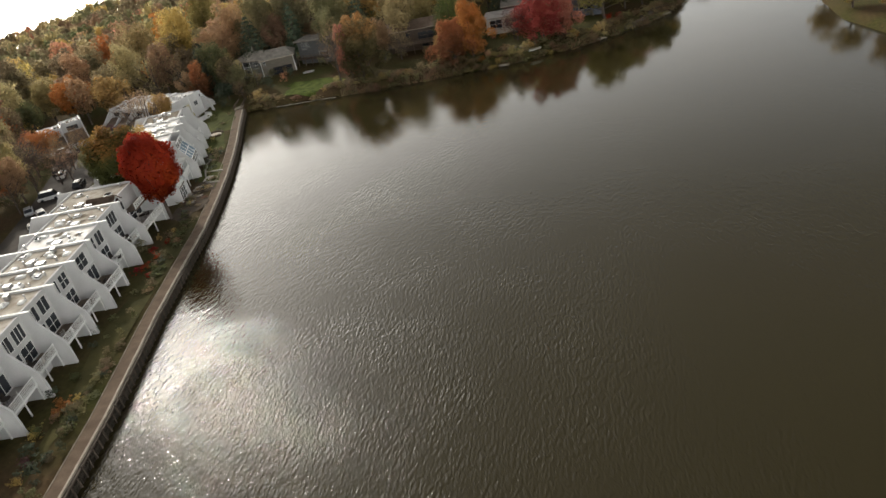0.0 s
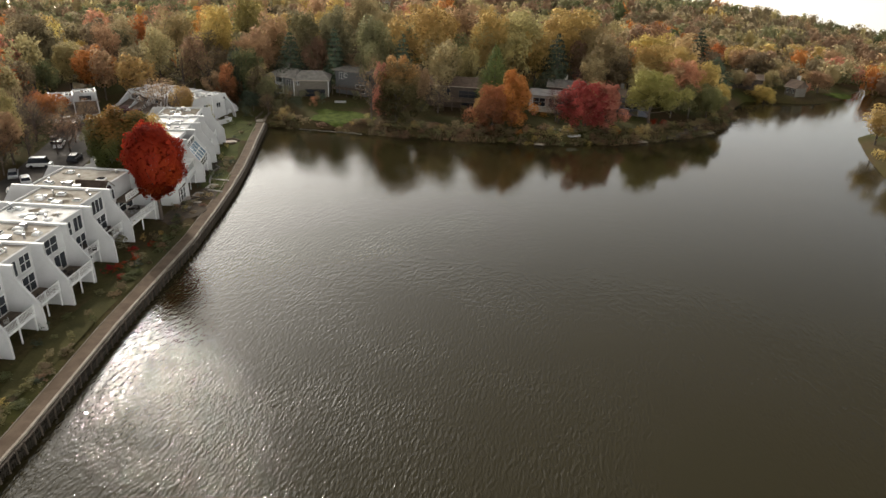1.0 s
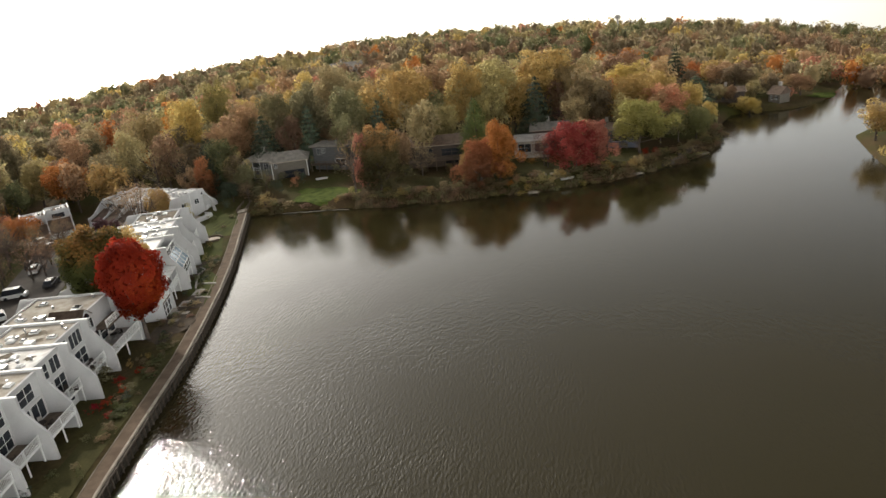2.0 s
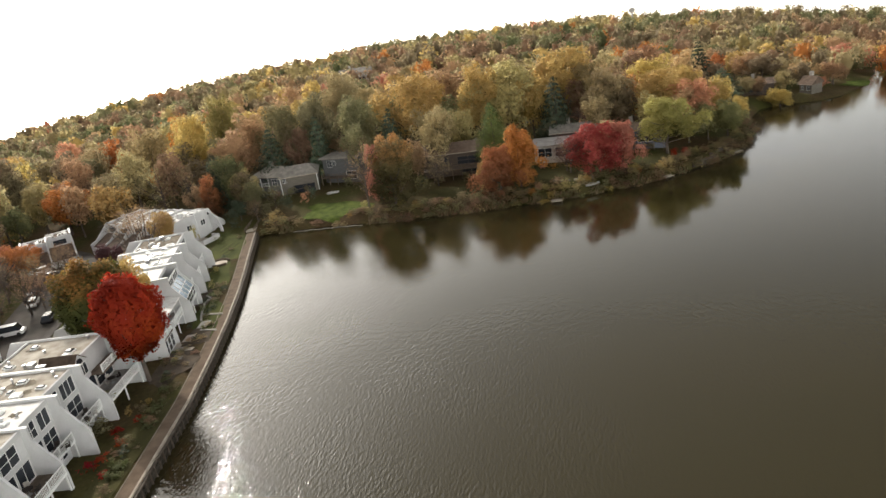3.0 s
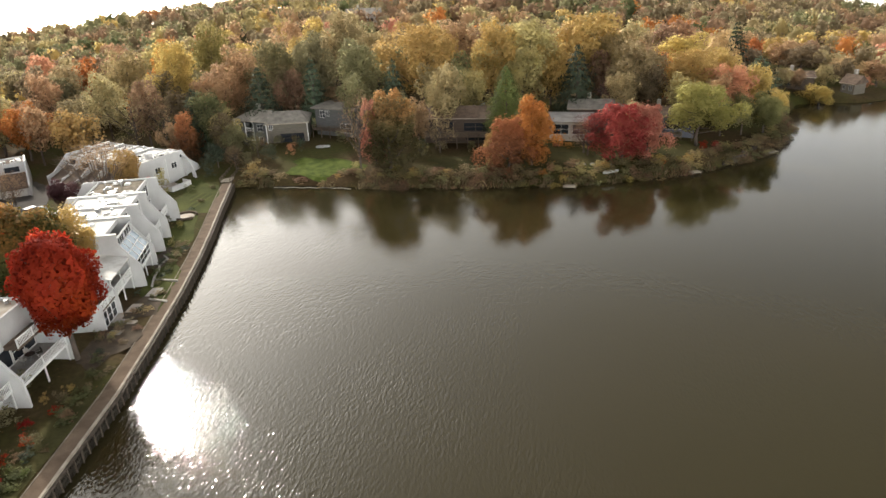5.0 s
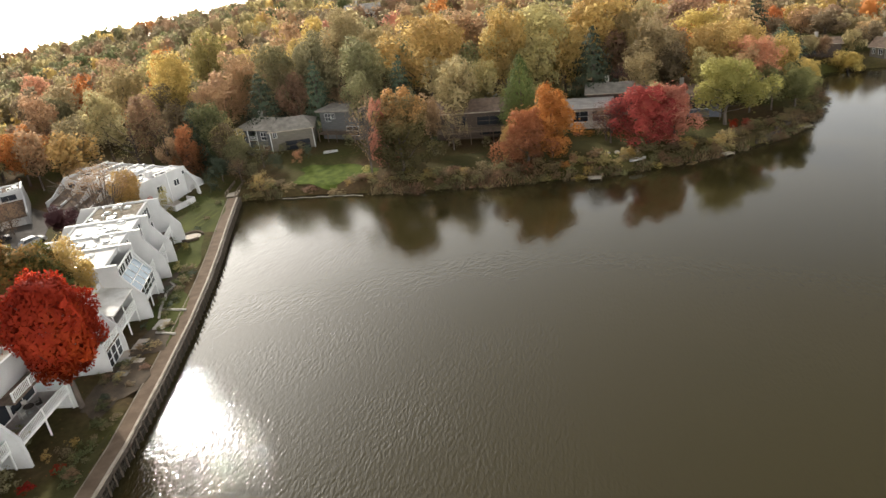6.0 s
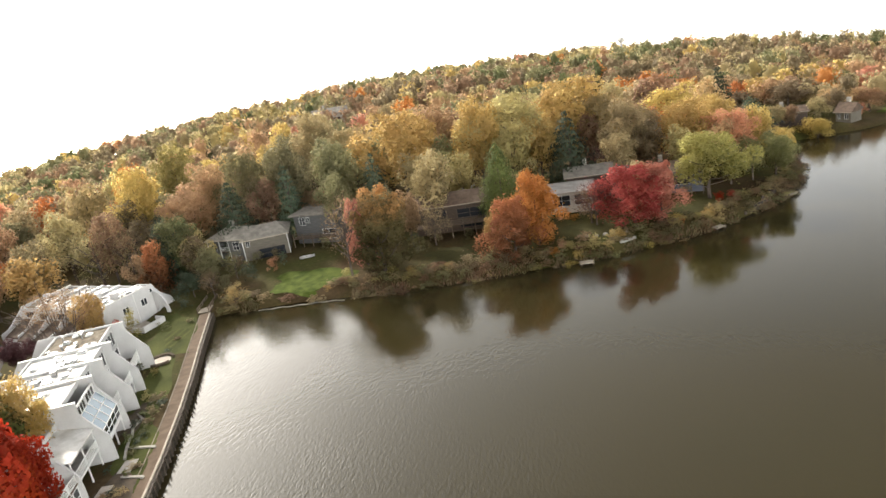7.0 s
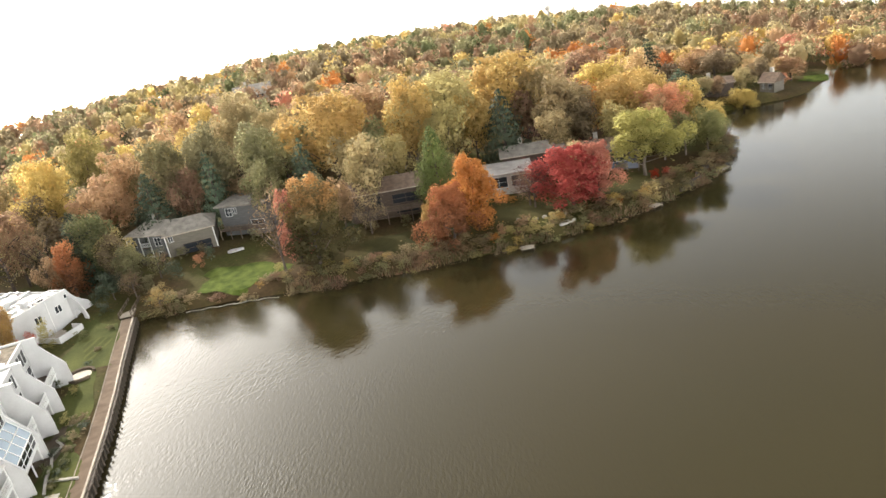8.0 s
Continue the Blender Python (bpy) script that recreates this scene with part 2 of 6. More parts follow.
ROOF_GREY = surface("grey gravel roof", (0.30, 0.28, 0.26), (0.46, 0.43, 0.40), 0.5, 0.9, 0.25, fine=16, vary=0.08)
ROOF_MOSS = surface("mossy roof gravel", (0.09, 0.075, 0.05), (0.24, 0.20, 0.15), 1.3, 0.95, 0.3, fine=18, vary=0.1)
SHINGLE = surface("brown roof shingle", (0.10, 0.07, 0.05), (0.17, 0.12, 0.09), 1.2, 0.9, 0.3)
SHINGLE_GREY = surface("weathered grey shingle", (0.20, 0.18, 0.155), (0.33, 0.30, 0.26), 0.8, 0.9, 0.3)
SIDING_GREY = surface("grey-brown lap siding", (0.13, 0.115, 0.092), (0.19, 0.17, 0.14), 0.7, 0.8, 0.15, stretch=(1, 1, 8))
SIDING_BROWN = surface("dark brown siding", (0.07, 0.05, 0.04), (0.12, 0.09, 0.07), 0.7, 0.8, 0.15, stretch=(1, 1, 8))
SIDING_SLATE = surface("weathered slate grey siding", (0.105, 0.105, 0.105), (0.155, 0.155, 0.155), 0.7, 0.8, 0.15, stretch=(1, 1, 8))
SIDING_BLUE = surface("slate blue siding", (0.10, 0.11, 0.14), (0.15, 0.16, 0.19), 0.7, 0.8, 0.15, stretch=(1, 1, 8))
SIDING_PALE = surface("pale siding", (0.50, 0.47, 0.42), (0.62, 0.59, 0.54), 0.7, 0.8, 0.1, stretch=(1, 1, 8))
TIMBER = surface("weathered brown timber", (0.10, 0.075, 0.055), (0.19, 0.145, 0.11), 1.5, 0.85, 0.3, stretch=(1, 1, 0.3))
TIMBER_WET = surface("dark wet timber", (0.025, 0.020, 0.015), (0.055, 0.045, 0.035), 1.5, 0.6, 0.3, stretch=(1, 1, 0.3))
PILE = surface("damp brown pile timber", (0.055, 0.042, 0.032), (0.115, 0.09, 0.07), 1.8, 0.8, 0.3, stretch=(1, 1, 0.3))
WALKWAY = surface("brown gravel walkway", (0.112, 0.078, 0.052), (0.178, 0.128, 0.088), 0.6, 0.95, 0.25, fine=18)
CURB = surface("greyed timber curb", (0.17, 0.14, 0.105), (0.30, 0.255, 0.20), 0.9, 0.85, 0.2)
CAP = surface("pale timber cap", (0.34, 0.29, 0.23), (0.50, 0.44, 0.36), 0.9, 0.85, 0.2)
STONE = surface("pale garden stone", (0.30, 0.28, 0.25), (0.45, 0.42, 0.37), 1.4, 0.9, 0.3)
PAVER = surface("buff patio paver", (0.42, 0.36, 0.30), (0.56, 0.50, 0.43), 0.8, 0.9, 0.2)
ASPHALT = surface("worn grey asphalt", (0.050, 0.044, 0.038), (0.095, 0.082, 0.070), 0.3, 0.9, 0.2, fine=25)
BARK = surface("grey-brown bark", (0.07, 0.055, 0.045), (0.15, 0.12, 0.10), 2.0, 0.95, 0.5, stretch=(1, 1, 0.3))
SOIL = surface("dark garden soil", (0.05, 0.038, 0.027), (0.10, 0.075, 0.05), 0.8, 0.95, 0.3)
RUBBER = surface("black rubber", (0.015, 0.015, 0.016), (0.03, 0.03, 0.03), 4, 0.8, 0.05)
METAL = surface("dull galvanised metal", (0.35, 0.35, 0.35), (0.5, 0.5, 0.5), 2, 0.45, 0.05, metal=0.8)
FABRIC = surface("canvas", (0.45, 0.42, 0.38), (0.6, 0.57, 0.52), 3, 0.9, 0.1)


def ground_material():
    """Grass, leaf litter and bare earth, blended by noise of two sizes."""
    m, n, l, out = nodes_of("lawn and leaf litter")
    p = n.new("ShaderNodeBsdfPrincipled")
    tc = n.new("ShaderNodeTexCoord")
    big, small, leaf = n.new("ShaderNodeTexNoise"), n.new("ShaderNodeTexNoise"), n.new("ShaderNodeTexVoronoi")
    big.inputs["Scale"].default_value, big.inputs["Detail"].default_value = 0.06, 5.0
    small.inputs["Scale"].default_value, small.inputs["Detail"].default_value = 1.6, 4.0
    leaf.inputs["Scale"].default_value = 1.1
    r1, r2 = n.new("ShaderNodeValToRGB"), n.new("ShaderNodeValToRGB")
    r1.color_ramp.elements[0].position, r1.color_ramp.elements[1].position = 0.40, 0.60
    r1.color_ramp.elements[0].color, r1.color_ramp.elements[1].color = (0.060, 0.064, 0.020, 1), (0.085, 0.060, 0.034, 1)
    r2.color_ramp.elements[0].color, r2.color_ramp.elements[1].color = (0.45, 0.45, 0.45, 1), (1.5, 1.4, 1.2, 1)
    mul = n.new("ShaderNodeMix")
    mul.data_type, mul.blend_type = "RGBA", "MULTIPLY"
    mul.inputs["Factor"].default_value = 1.0
    lm = n.new("ShaderNodeMapRange")
    lm.inputs["From Min"].default_value, lm.inputs["From Max"].default_value = 0.12, 0.08
    fin = n.new("ShaderNodeMix")
    fin.data_type = "RGBA"
    fin.inputs["B"].default_value = (0.19, 0.11, 0.045, 1)
    for s in (big, small, leaf):
        l.new(tc.outputs["Object"], s.inputs["Vector"])
    l.new(big.outputs["Fac"], r1.inputs["Fac"])
    l.new(small.outputs["Fac"], r2.inputs["Fac"])
    l.new(r1.outputs["Color"], mul.inputs["A"])
    l.new(r2.outputs["Color"], mul.inputs["B"])
    l.new(leaf.outputs["Distance"], lm.inputs["Value"])
    l.new(lm.outputs["Result"], fin.inputs["Factor"])
    l.new(mul.outputs["Result"], fin.inputs["A"])
    l.new(fin.outputs["Result"], p.inputs["Base Color"])
    bp = n.new("ShaderNodeBump")
    bp.inputs["Strength"].default_value, bp.inputs["Distance"].default_value = 0.5, 0.1
    l.new(small.outputs["Fac"], bp.inputs["Height"])
    l.new(bp.outputs["Normal"], p.inputs["Normal"])
    p.inputs["Roughness"].default_value = 0.95
    p.inputs["Specular IOR Level"].default_value = 0.1
    l.new(p.outputs["BSDF"], out.inputs["Surface"])
    return m


GROUND = ground_material()
LAWN = surface("mown lawn", (0.050, 0.074, 0.013), (0.118, 0.150, 0.028), 0.55, 0.95, 0.3, fine=12, spec=0.1, vary=0.15)
LAWN_MID = surface("lake lawn", (0.042, 0.050, 0.013), (0.080, 0.088, 0.024), 0.25, 0.95, 0.3, fine=16, spec=0.1, vary=0.15)
# lawn whose colour carries streaks of sun and tree shade, as wavy bands
LAWN_SUN_STREAKS = surface("lawn with painted sun streaks", (0.048, 0.056, 0.014), (0.086, 0.092, 0.024), 0.25, 0.95, 0.3, fine=16, spec=0.1, vary=0.15)
stripe_nodes, stripe_links = LAWN_SUN_STREAKS.node_tree.nodes, LAWN_SUN_STREAKS.node_tree.links
band, band_map, band_range, band_scale = (stripe_nodes.new(k) for k in ("ShaderNodeTexWave", "ShaderNodeMapping", "ShaderNodeMapRange", "ShaderNodeVectorMath"))
band.inputs["Scale"].default_value, band.inputs["Distortion"].default_value, band.inputs["Detail Scale"].default_value = 0.22, 1.6, 0.5
band_map.inputs["Rotation"].default_value = (0, 0, radians(12))
band_range.inputs["To Min"].default_value, band_range.inputs["To Max"].default_value = 0.88, 1.34
band_range.inputs["From Min"].default_value = 0.35
band_scale.operation = "SCALE"
lawn_shader = next(k for k in stripe_nodes if k.type == "BSDF_PRINCIPLED")
stripe_links.new(next(k for k in stripe_nodes if k.type == "TEX_COORD").outputs["Object"], band_map.inputs["Vector"])
stripe_links.new(band_map.outputs["Vector"], band.inputs["Vector"])
stripe_links.new(band.outputs["Fac"], band_range.inputs["Value"])
stripe_links.new(lawn_shader.inputs["Base Color"].links[0].from_socket, band_scale.inputs[0])
stripe_links.new(band_range.outputs["Result"], band_scale.inputs["Scale"])
stripe_links.new(band_scale.outputs["Vector"], lawn_shader.inputs["Base Color"])
LAWN_DULL = surface("dull autumn lawn", (0.050, 0.048, 0.018), (0.092, 0.082, 0.032), 0.25, 0.95, 0.3, fine=16, spec=0.1, vary=0.15)

LEAVES = {
    "red": foliage("red maple leaves", (0.15, 0.006, 0.008), (0.29, 0.018, 0.012), (0.46, 0.085, 0.020), 0.50, vivid=1.0, turned=-0.30),
    "crimson": foliage("crimson leaves", (0.24, 0.046, 0.028), (0.40, 0.092, 0.048), (0.50, 0.21, 0.095), vivid=0.92),
    "orange": foliage("orange leaves", (0.25, 0.088, 0.024), (0.43, 0.180, 0.042), (0.54, 0.28, 0.070), vivid=0.95),
    "orange_red": foliage("orange-red leaves", (0.28, 0.085, 0.045), (0.46, 0.165, 0.070), (0.55, 0.27, 0.11)),
    "salmon": foliage("orange-tan leaves", (0.22, 0.122, 0.052), (0.38, 0.220, 0.085), (0.49, 0.32, 0.130)),
    "gold": foliage("golden leaves", (0.26, 0.178, 0.052), (0.45, 0.315, 0.080), (0.57, 0.445, 0.12), vivid=0.88),
    "yellow_olive": foliage("yellow-olive leaves", (0.195, 0.155, 0.055), (0.36, 0.280, 0.088), (0.50, 0.40, 0.125)),
    "lime": foliage("yellow-green leaves", (0.17, 0.150, 0.040), (0.30, 0.262, 0.060), (0.44, 0.375, 0.095), vivid=0.85),
    "olive": foliage("olive leaves", (0.105, 0.105, 0.048), (0.225, 0.205, 0.084), (0.37, 0.32, 0.130)),
    "olive_orange": foliage("olive and orange leaves", (0.100, 0.100, 0.040), (0.205, 0.180, 0.066), (0.46, 0.255, 0.090)),
    "green": foliage("green leaves", (0.070, 0.084, 0.030), (0.142, 0.152, 0.052), (0.23, 0.235, 0.080)),
    "green_gold": foliage("green-gold leaves", (0.110, 0.112, 0.040), (0.225, 0.205, 0.066), (0.48, 0.36, 0.11)),
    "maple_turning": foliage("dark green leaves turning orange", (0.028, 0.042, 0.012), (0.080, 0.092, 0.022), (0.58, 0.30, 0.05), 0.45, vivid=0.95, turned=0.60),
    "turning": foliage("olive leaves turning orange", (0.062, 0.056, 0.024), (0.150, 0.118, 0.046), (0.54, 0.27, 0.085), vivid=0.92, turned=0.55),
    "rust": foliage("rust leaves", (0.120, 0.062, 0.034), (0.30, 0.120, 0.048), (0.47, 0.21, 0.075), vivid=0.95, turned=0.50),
    "tan": foliage("tan leaves", (0.20, 0.150, 0.066), (0.34, 0.258, 0.102), (0.47, 0.375, 0.160)),
    "brown": foliage("brown leaves", (0.120, 0.090, 0.046), (0.225, 0.165, 0.078), (0.33, 0.25, 0.120)),
    "russet": foliage("russet leaves", (0.145, 0.082, 0.042), (0.265, 0.150, 0.070), (0.37, 0.230, 0.105)),
    "plum": foliage("plum leaves", (0.050, 0.016, 0.022), (0.100, 0.034, 0.038), (0.155, 0.064, 0.058)),
    "dark_green": foliage("dark needles", (0.022, 0.034, 0.018), (0.046, 0.062, 0.032), (0.078, 0.096, 0.050), 0.2),
    "deep_green": foliage("deep green needles", (0.046, 0.056, 0.014), (0.096, 0.108, 0.026), (0.16, 0.170, 0.042), 0.25, vivid=0.9),
    "blue_green": foliage("blue-green needles", (0.034, 0.052, 0.030), (0.074, 0.100, 0.054), (0.125, 0.150, 0.082), 0.2),
}


# ---------- building helpers ----------
def part(name, bm, material, parent=None, label="", smooth=False):
    """Links a bmesh as one mesh object under a thing or under a part."""
    me = bpy.data.meshes.new(name)
    bm.to_mesh(me)
    bm.free()
    return mesh_part(name, me, material, parent, label, smooth)


def mesh_part(name, me, material, parent=None, label="", smooth=False):
    if material is not None and not me.materials:
        me.materials.append(material)
    if smooth:
        me.polygons.foreach_set("use_smooth", [True] * len(me.polygons))
    ob = new(name, me)
    if parent is not None:
        ob.parent = parent
    if label:
        ob["label"] = label
    return ob


def thing(name, m, label, category, group="", kind=""):
    ob = new(name)
    ob.empty_display_size = 0.3
    ob.matrix_world = m
    return tagged(ob, label, category, group, kind)


def box(bm, x0, x1, y0, y1, z0, z1):
    v = [bm.verts.new(p) for p in ((x0, y0, z0), (x1, y0, z0), (x1, y1, z0), (x0, y1, z0),
                                   (x0, y0, z1), (x1, y0, z1), (x1, y1, z1), (x0, y1, z1))]
    for f in ((3, 2, 1, 0), (4, 5, 6, 7), (0, 1, 5, 4), (1, 2, 6, 5), (2, 3, 7, 6), (3, 0, 4, 7)):
        bm.faces.new([v[i] for i in f])


def boxes(*rows):
    bm = bmesh.new()
    for r in rows:
        box(bm, *r)
    return bm


def prism(bm, outline, y0, y1):
    """An outline in x and z, drawn out along y."""
    a = [bm.verts.new((x, y0, z)) for x, z in outline]
    b = [bm.verts.new((x, y1, z)) for x, z in outline]
    bm.faces.new(a)
    bm.faces.new(b[::-1])
    for i in range(len(a)):
        j = (i + 1) % len(a)
        bm.faces.new((a[j], a[i], b[i], b[j]))
    bmesh.ops.recalc_face_normals(bm, faces=bm.faces)


def beam(bm, a, b, w, h=None):
    """A square bar from a to b."""
    a, b = Vector(a), Vector(b)
    h = h or w
    d = (b - a).normalized()
    side = d.cross(Vector((0, 0, 1)))
    side = Vector((1, 0, 0)) if side.length < 1e-3 else side.normalized()
    up = side.cross(d)
    v = []
    for p in (a, b):
        for s, u in ((-1, -1), (1, -1), (1, 1), (-1, 1)):
            v.append(bm.verts.new(p + side * s * w / 2 + up * u * h / 2))
    for f in ((0, 1, 2, 3), (7, 6, 5, 4), (0, 4, 5, 1), (1, 5, 6, 2), (2, 6, 7, 3), (3, 7, 4, 0)):
        bm.faces.new([v[i] for i in f])


def tube(bm, pts, radii, sides=7):
    """A tapered limb through the points."""
    rings = []
    for i, p in enumerate(pts):
        d = (Vector(pts[min(i + 1, len(pts) - 1)]) - Vector(pts[max(i - 1, 0)])).normalized()
        s = d.cross(Vector((0.3, 0.9, 0.1))).normalized()
        u = d.cross(s)
        rings.append([bm.verts.new(Vector(p) + (s * math.cos(a) + u * math.sin(a)) * radii[i])
                      for a in [2 * math.pi * k / sides for k in range(sides)]])
    for r, q in zip(rings, rings[1:]):
        for k in range(sides):
            bm.faces.new((r[k], r[(k + 1) % sides], q[(k + 1) % sides], q[k]))
    bm.faces.new(rings[-1])
    bm.faces.new(rings[0][::-1])


def holed(bm, axis, at, thick, u0, u1, z0, z1, holes):
    """One solid wall in the plane axis = at, from u0 to u1 and z0 to z1, with openings (ua, ub, za, zb) through it."""
    us = sorted({u0, u1, *[h[0] for h in holes], *[h[1] for h in holes]})
    zs = sorted({z0, z1, *[h[2] for h in holes], *[h[3] for h in holes]})
    lo, hi = (at - thick, at) if axis == "x" else (at, at + thick)
    made = {}

    def vert(i, j, k):
        if (i, j, k) not in made:
            d = hi if k else lo
            made[i, j, k] = bm.verts.new((d, us[i], zs[j]) if axis == "x" else (us[i], d, zs[j]))
        return made[i, j, k]

    def filled(i, j):
        if not (0 <= i < len(us) - 1 and 0 <= j < len(zs) - 1):
            return False
        cu, cz = (us[i] + us[i + 1]) / 2, (zs[j] + zs[j + 1]) / 2
        return not any(h[0] < cu < h[1] and h[2] < cz < h[3] for h in holes)

    for i in range(len(us) - 1):
        for j in range(len(zs) - 1):
            if not filled(i, j):
                continue
            for k in (0, 1):
                bm.faces.new((vert(i, j, k), vert(i + 1, j, k), vert(i + 1, j + 1, k), vert(i, j + 1, k)))
            for di, dj, a, b in ((-1, 0, (i, j), (i, j + 1)), (1, 0, (i + 1, j), (i + 1, j + 1)), (0, -1, (i, j), (i + 1, j)), (0, 1, (i, j + 1), (i + 1, j + 1))):
                if not filled(i + di, j + dj):
                    bm.faces.new((vert(*a, 0), vert(*b, 0), vert(*b, 1), vert(*a, 1)))
    bmesh.ops.recalc_face_normals(bm, faces=bm.faces)


WINDOW_MESHES = {}


def window(parent, axis, at, ua, ub, za, zb, cols=2, rows=1, out=1.0, frame_material=None):
    """A window in an opening: a frame with mullions, and a pane for each light. out: the way it faces along the axis."""
    w, h = ub - ua, zb - za
    key = (axis, round(w, 2), round(h, 2), cols, rows, out)
    if key not in WINDOW_MESHES:
        bm, fw = bmesh.new(), 0.07
        lo, hi = (-0.10, 0.03) if out > 0 else (-0.03, 0.10)

        def bar(a, b, c, d):
            if axis == "x":
                box(bm, lo, hi, a, b, c, d)
            else:
                box(bm, a, b, lo, hi, c, d)
        bar(0, w, 0, fw), bar(0, w, h - fw, h), bar(0, fw, fw, h - fw), bar(w - fw, w, fw, h - fw)
        for i in range(1, cols):
            bar(w * i / cols - 0.035, w * i / cols + 0.035, fw, h - fw)
        for i in range(1, rows):
            bar(fw, w - fw, h * i / rows - 0.03, h * i / rows + 0.03)
        fr = bpy.data.meshes.new("window_frame")
        bm.to_mesh(fr)
        bm.free()
        bm = bmesh.new()
        pw, ph = w / cols - 0.02, h / rows - 0.02
        if axis == "x":
            box(bm, -0.05, -0.02, 0, pw, 0, ph)
        else:
            box(bm, 0, pw, 0.02, 0.05, 0, ph) if out < 0 else box(bm, 0, pw, -0.05, -0.02, 0, ph)
        pn = bpy.data.meshes.new("pane")
        bm.to_mesh(pn)
        bm.free()
        WINDOW_MESHES[key] = fr, pn
    fr, pn = WINDOW_MESHES[key]
    f = mesh_part("window_frame", fr, frame_material or TRIM, parent)
    f.location = (at, ua, za) if axis == "x" else (ua, at, za)
    for i in range(cols):
        for j in range(rows):
            p = mesh_part("pane", pn, GLASS, f)
            o = (w * i / cols + 0.01, h * j / rows + 0.01)
            p.location = (0, o[0], o[1]) if axis == "x" else (o[0], 0, o[1])
    return f


# ---------- shape of the land ----------
SHORE = [(-33.0, -320), (-33.0, 30), (-33.5, 42), (-34.3, 53), (-35.0, 62), (-35.5, 74), (-36.0, 88), (-37.2, 100), (-38.6, 112),
         (-40.4, 124), (-42.2, 134), (-44.6, 146), (-47.2, 160), (-41, 160.5), (-32, 160), (-21, 158.5), (-8, 157), (6, 156.6),
         (20, 156.8), (32, 158.4), (44, 162), (55, 167.3), (66, 175.2), (74, 185), (79, 197), (84, 211), (90, 220),
         (98, 221), (107, 219.5), (115, 221.5), (124, 228), (134, 232), (150, 229), (158, 214), (140, 198), (116, 190), (104, 180),
         (97, 158), (93, 140), (94, 122), (104, 96), (130, 60), (170, 0), (200, -120), (180, -320)]
SH_A = np.array(SHORE, float)
SH_B = np.roll(SH_A, -1, axis=0)


def shore_distance(x, y):
    """Metres from the lake's edge, positive on land."""
    x, y = np.asarray(x, float), np.asarray(y, float)
    best, inside = np.full(x.shape, 1e9), np.zeros(x.shape, bool)
    for (ax, ay), (bx, by) in zip(SH_A, SH_B):
        dx, dy = bx - ax, by - ay
        t = np.clip(((x - ax) * dx + (y - ay) * dy) / (dx * dx + dy * dy), 0, 1)
        best = np.minimum(best, np.hypot(x - ax - t * dx, y - ay - t * dy))
        hit = ((ay > y) != (by > y)) & (x < dx * (y - ay) / (dy if dy else 1e-9) + ax)
        inside ^= hit
    return np.where(inside, -best, best)


def smooth(a):
    a = np.clip(a, 0, 1)
    return a * a * (3 - 2 * a)


def land(x, y):
    """Height of the ground: a low bank, gardens and a wooded hill that falls away behind its crest."""
    x, y = np.asarray(x, float), np.asarray(y, float)
    d = shore_distance(x, y)
    far = np.hypot(x - 3, y - 15)
    az = np.degrees(np.arctan2(x - 3, y - 15))
    el = 2.78 + 0.0022 * (np.clip(az, -42, 34) + 5) ** 2
    crest = 45 - 400 * np.tan(np.radians(el)) - 10.6
    h = 1.4 + (crest - 1.4) * smooth((far - 150) / 260)
    h = h + np.where(x > -60, 0.055 * np.clip(d, 0, 25), 0.0) * smooth((y - 158) / 6)
    h = h - 0.17 * np.clip(far - 435, 0, None)
    h = h + 0.25 * smooth((d - 14) / 30) * (np.sin(x * 0.11 + 1.3) + np.sin(y * 0.09 + x * 0.05))
    wall = (x < -30) & (y < 161.5)
    rise = np.where(wall, smooth((d - 0.2) / 1.6), smooth((d + 1.2) / 4.2))
    return np.where(d < -3, -1.6, -1.6 + (h + 1.6) * rise)


def ground_at(x, y):
    return float(land(np.array([x]), np.array([y]))[0])


def grid_sheet(name, xs, ys, zs, material):
    nx, ny = len(xs), len(ys)
    gx, gy = np.meshgrid(xs, ys, indexing="ij")
    co = np.stack([gx, gy, zs], -1).reshape(-1, 3)
    i, j = np.meshgrid(np.arange(nx - 1), np.arange(ny - 1), indexing="ij")
    a = (i * ny + j).ravel()
    faces = np.stack([a, a + ny, a + ny + 1, a + 1], -1)
    return quads_mesh(name, co, faces, [material])


def quads_mesh(name, co, faces, materials, index=None, smooth_faces=False, normals=None):
    me = bpy.data.meshes.new(name)
    me.vertices.add(len(co))
    me.vertices.foreach_set("co", np.asarray(co, np.float32).ravel())
    me.loops.add(faces.size)
    me.loops.foreach_set("vertex_index", np.asarray(faces, np.int32).ravel())
    me.polygons.add(len(faces))
    me.polygons.foreach_set("loop_start", np.arange(len(faces), dtype=np.int32) * 4)
    for m in materials:
        me.materials.append(m)
    if index is not None:
        me.polygons.foreach_set("material_index", np.asarray(index, np.int32))
    if smooth_faces:
        me.polygons.foreach_set("use_smooth", np.ones(len(faces), bool))
    me.update(calc_edges=True)
    me.validate()
    if normals is not None:
        me.polygons.foreach_set("use_smooth", np.ones(len(faces), bool))
        me.normals_split_custom_set_from_vertices(np.asarray(normals, np.float32).reshape(-1, 3))
    return me


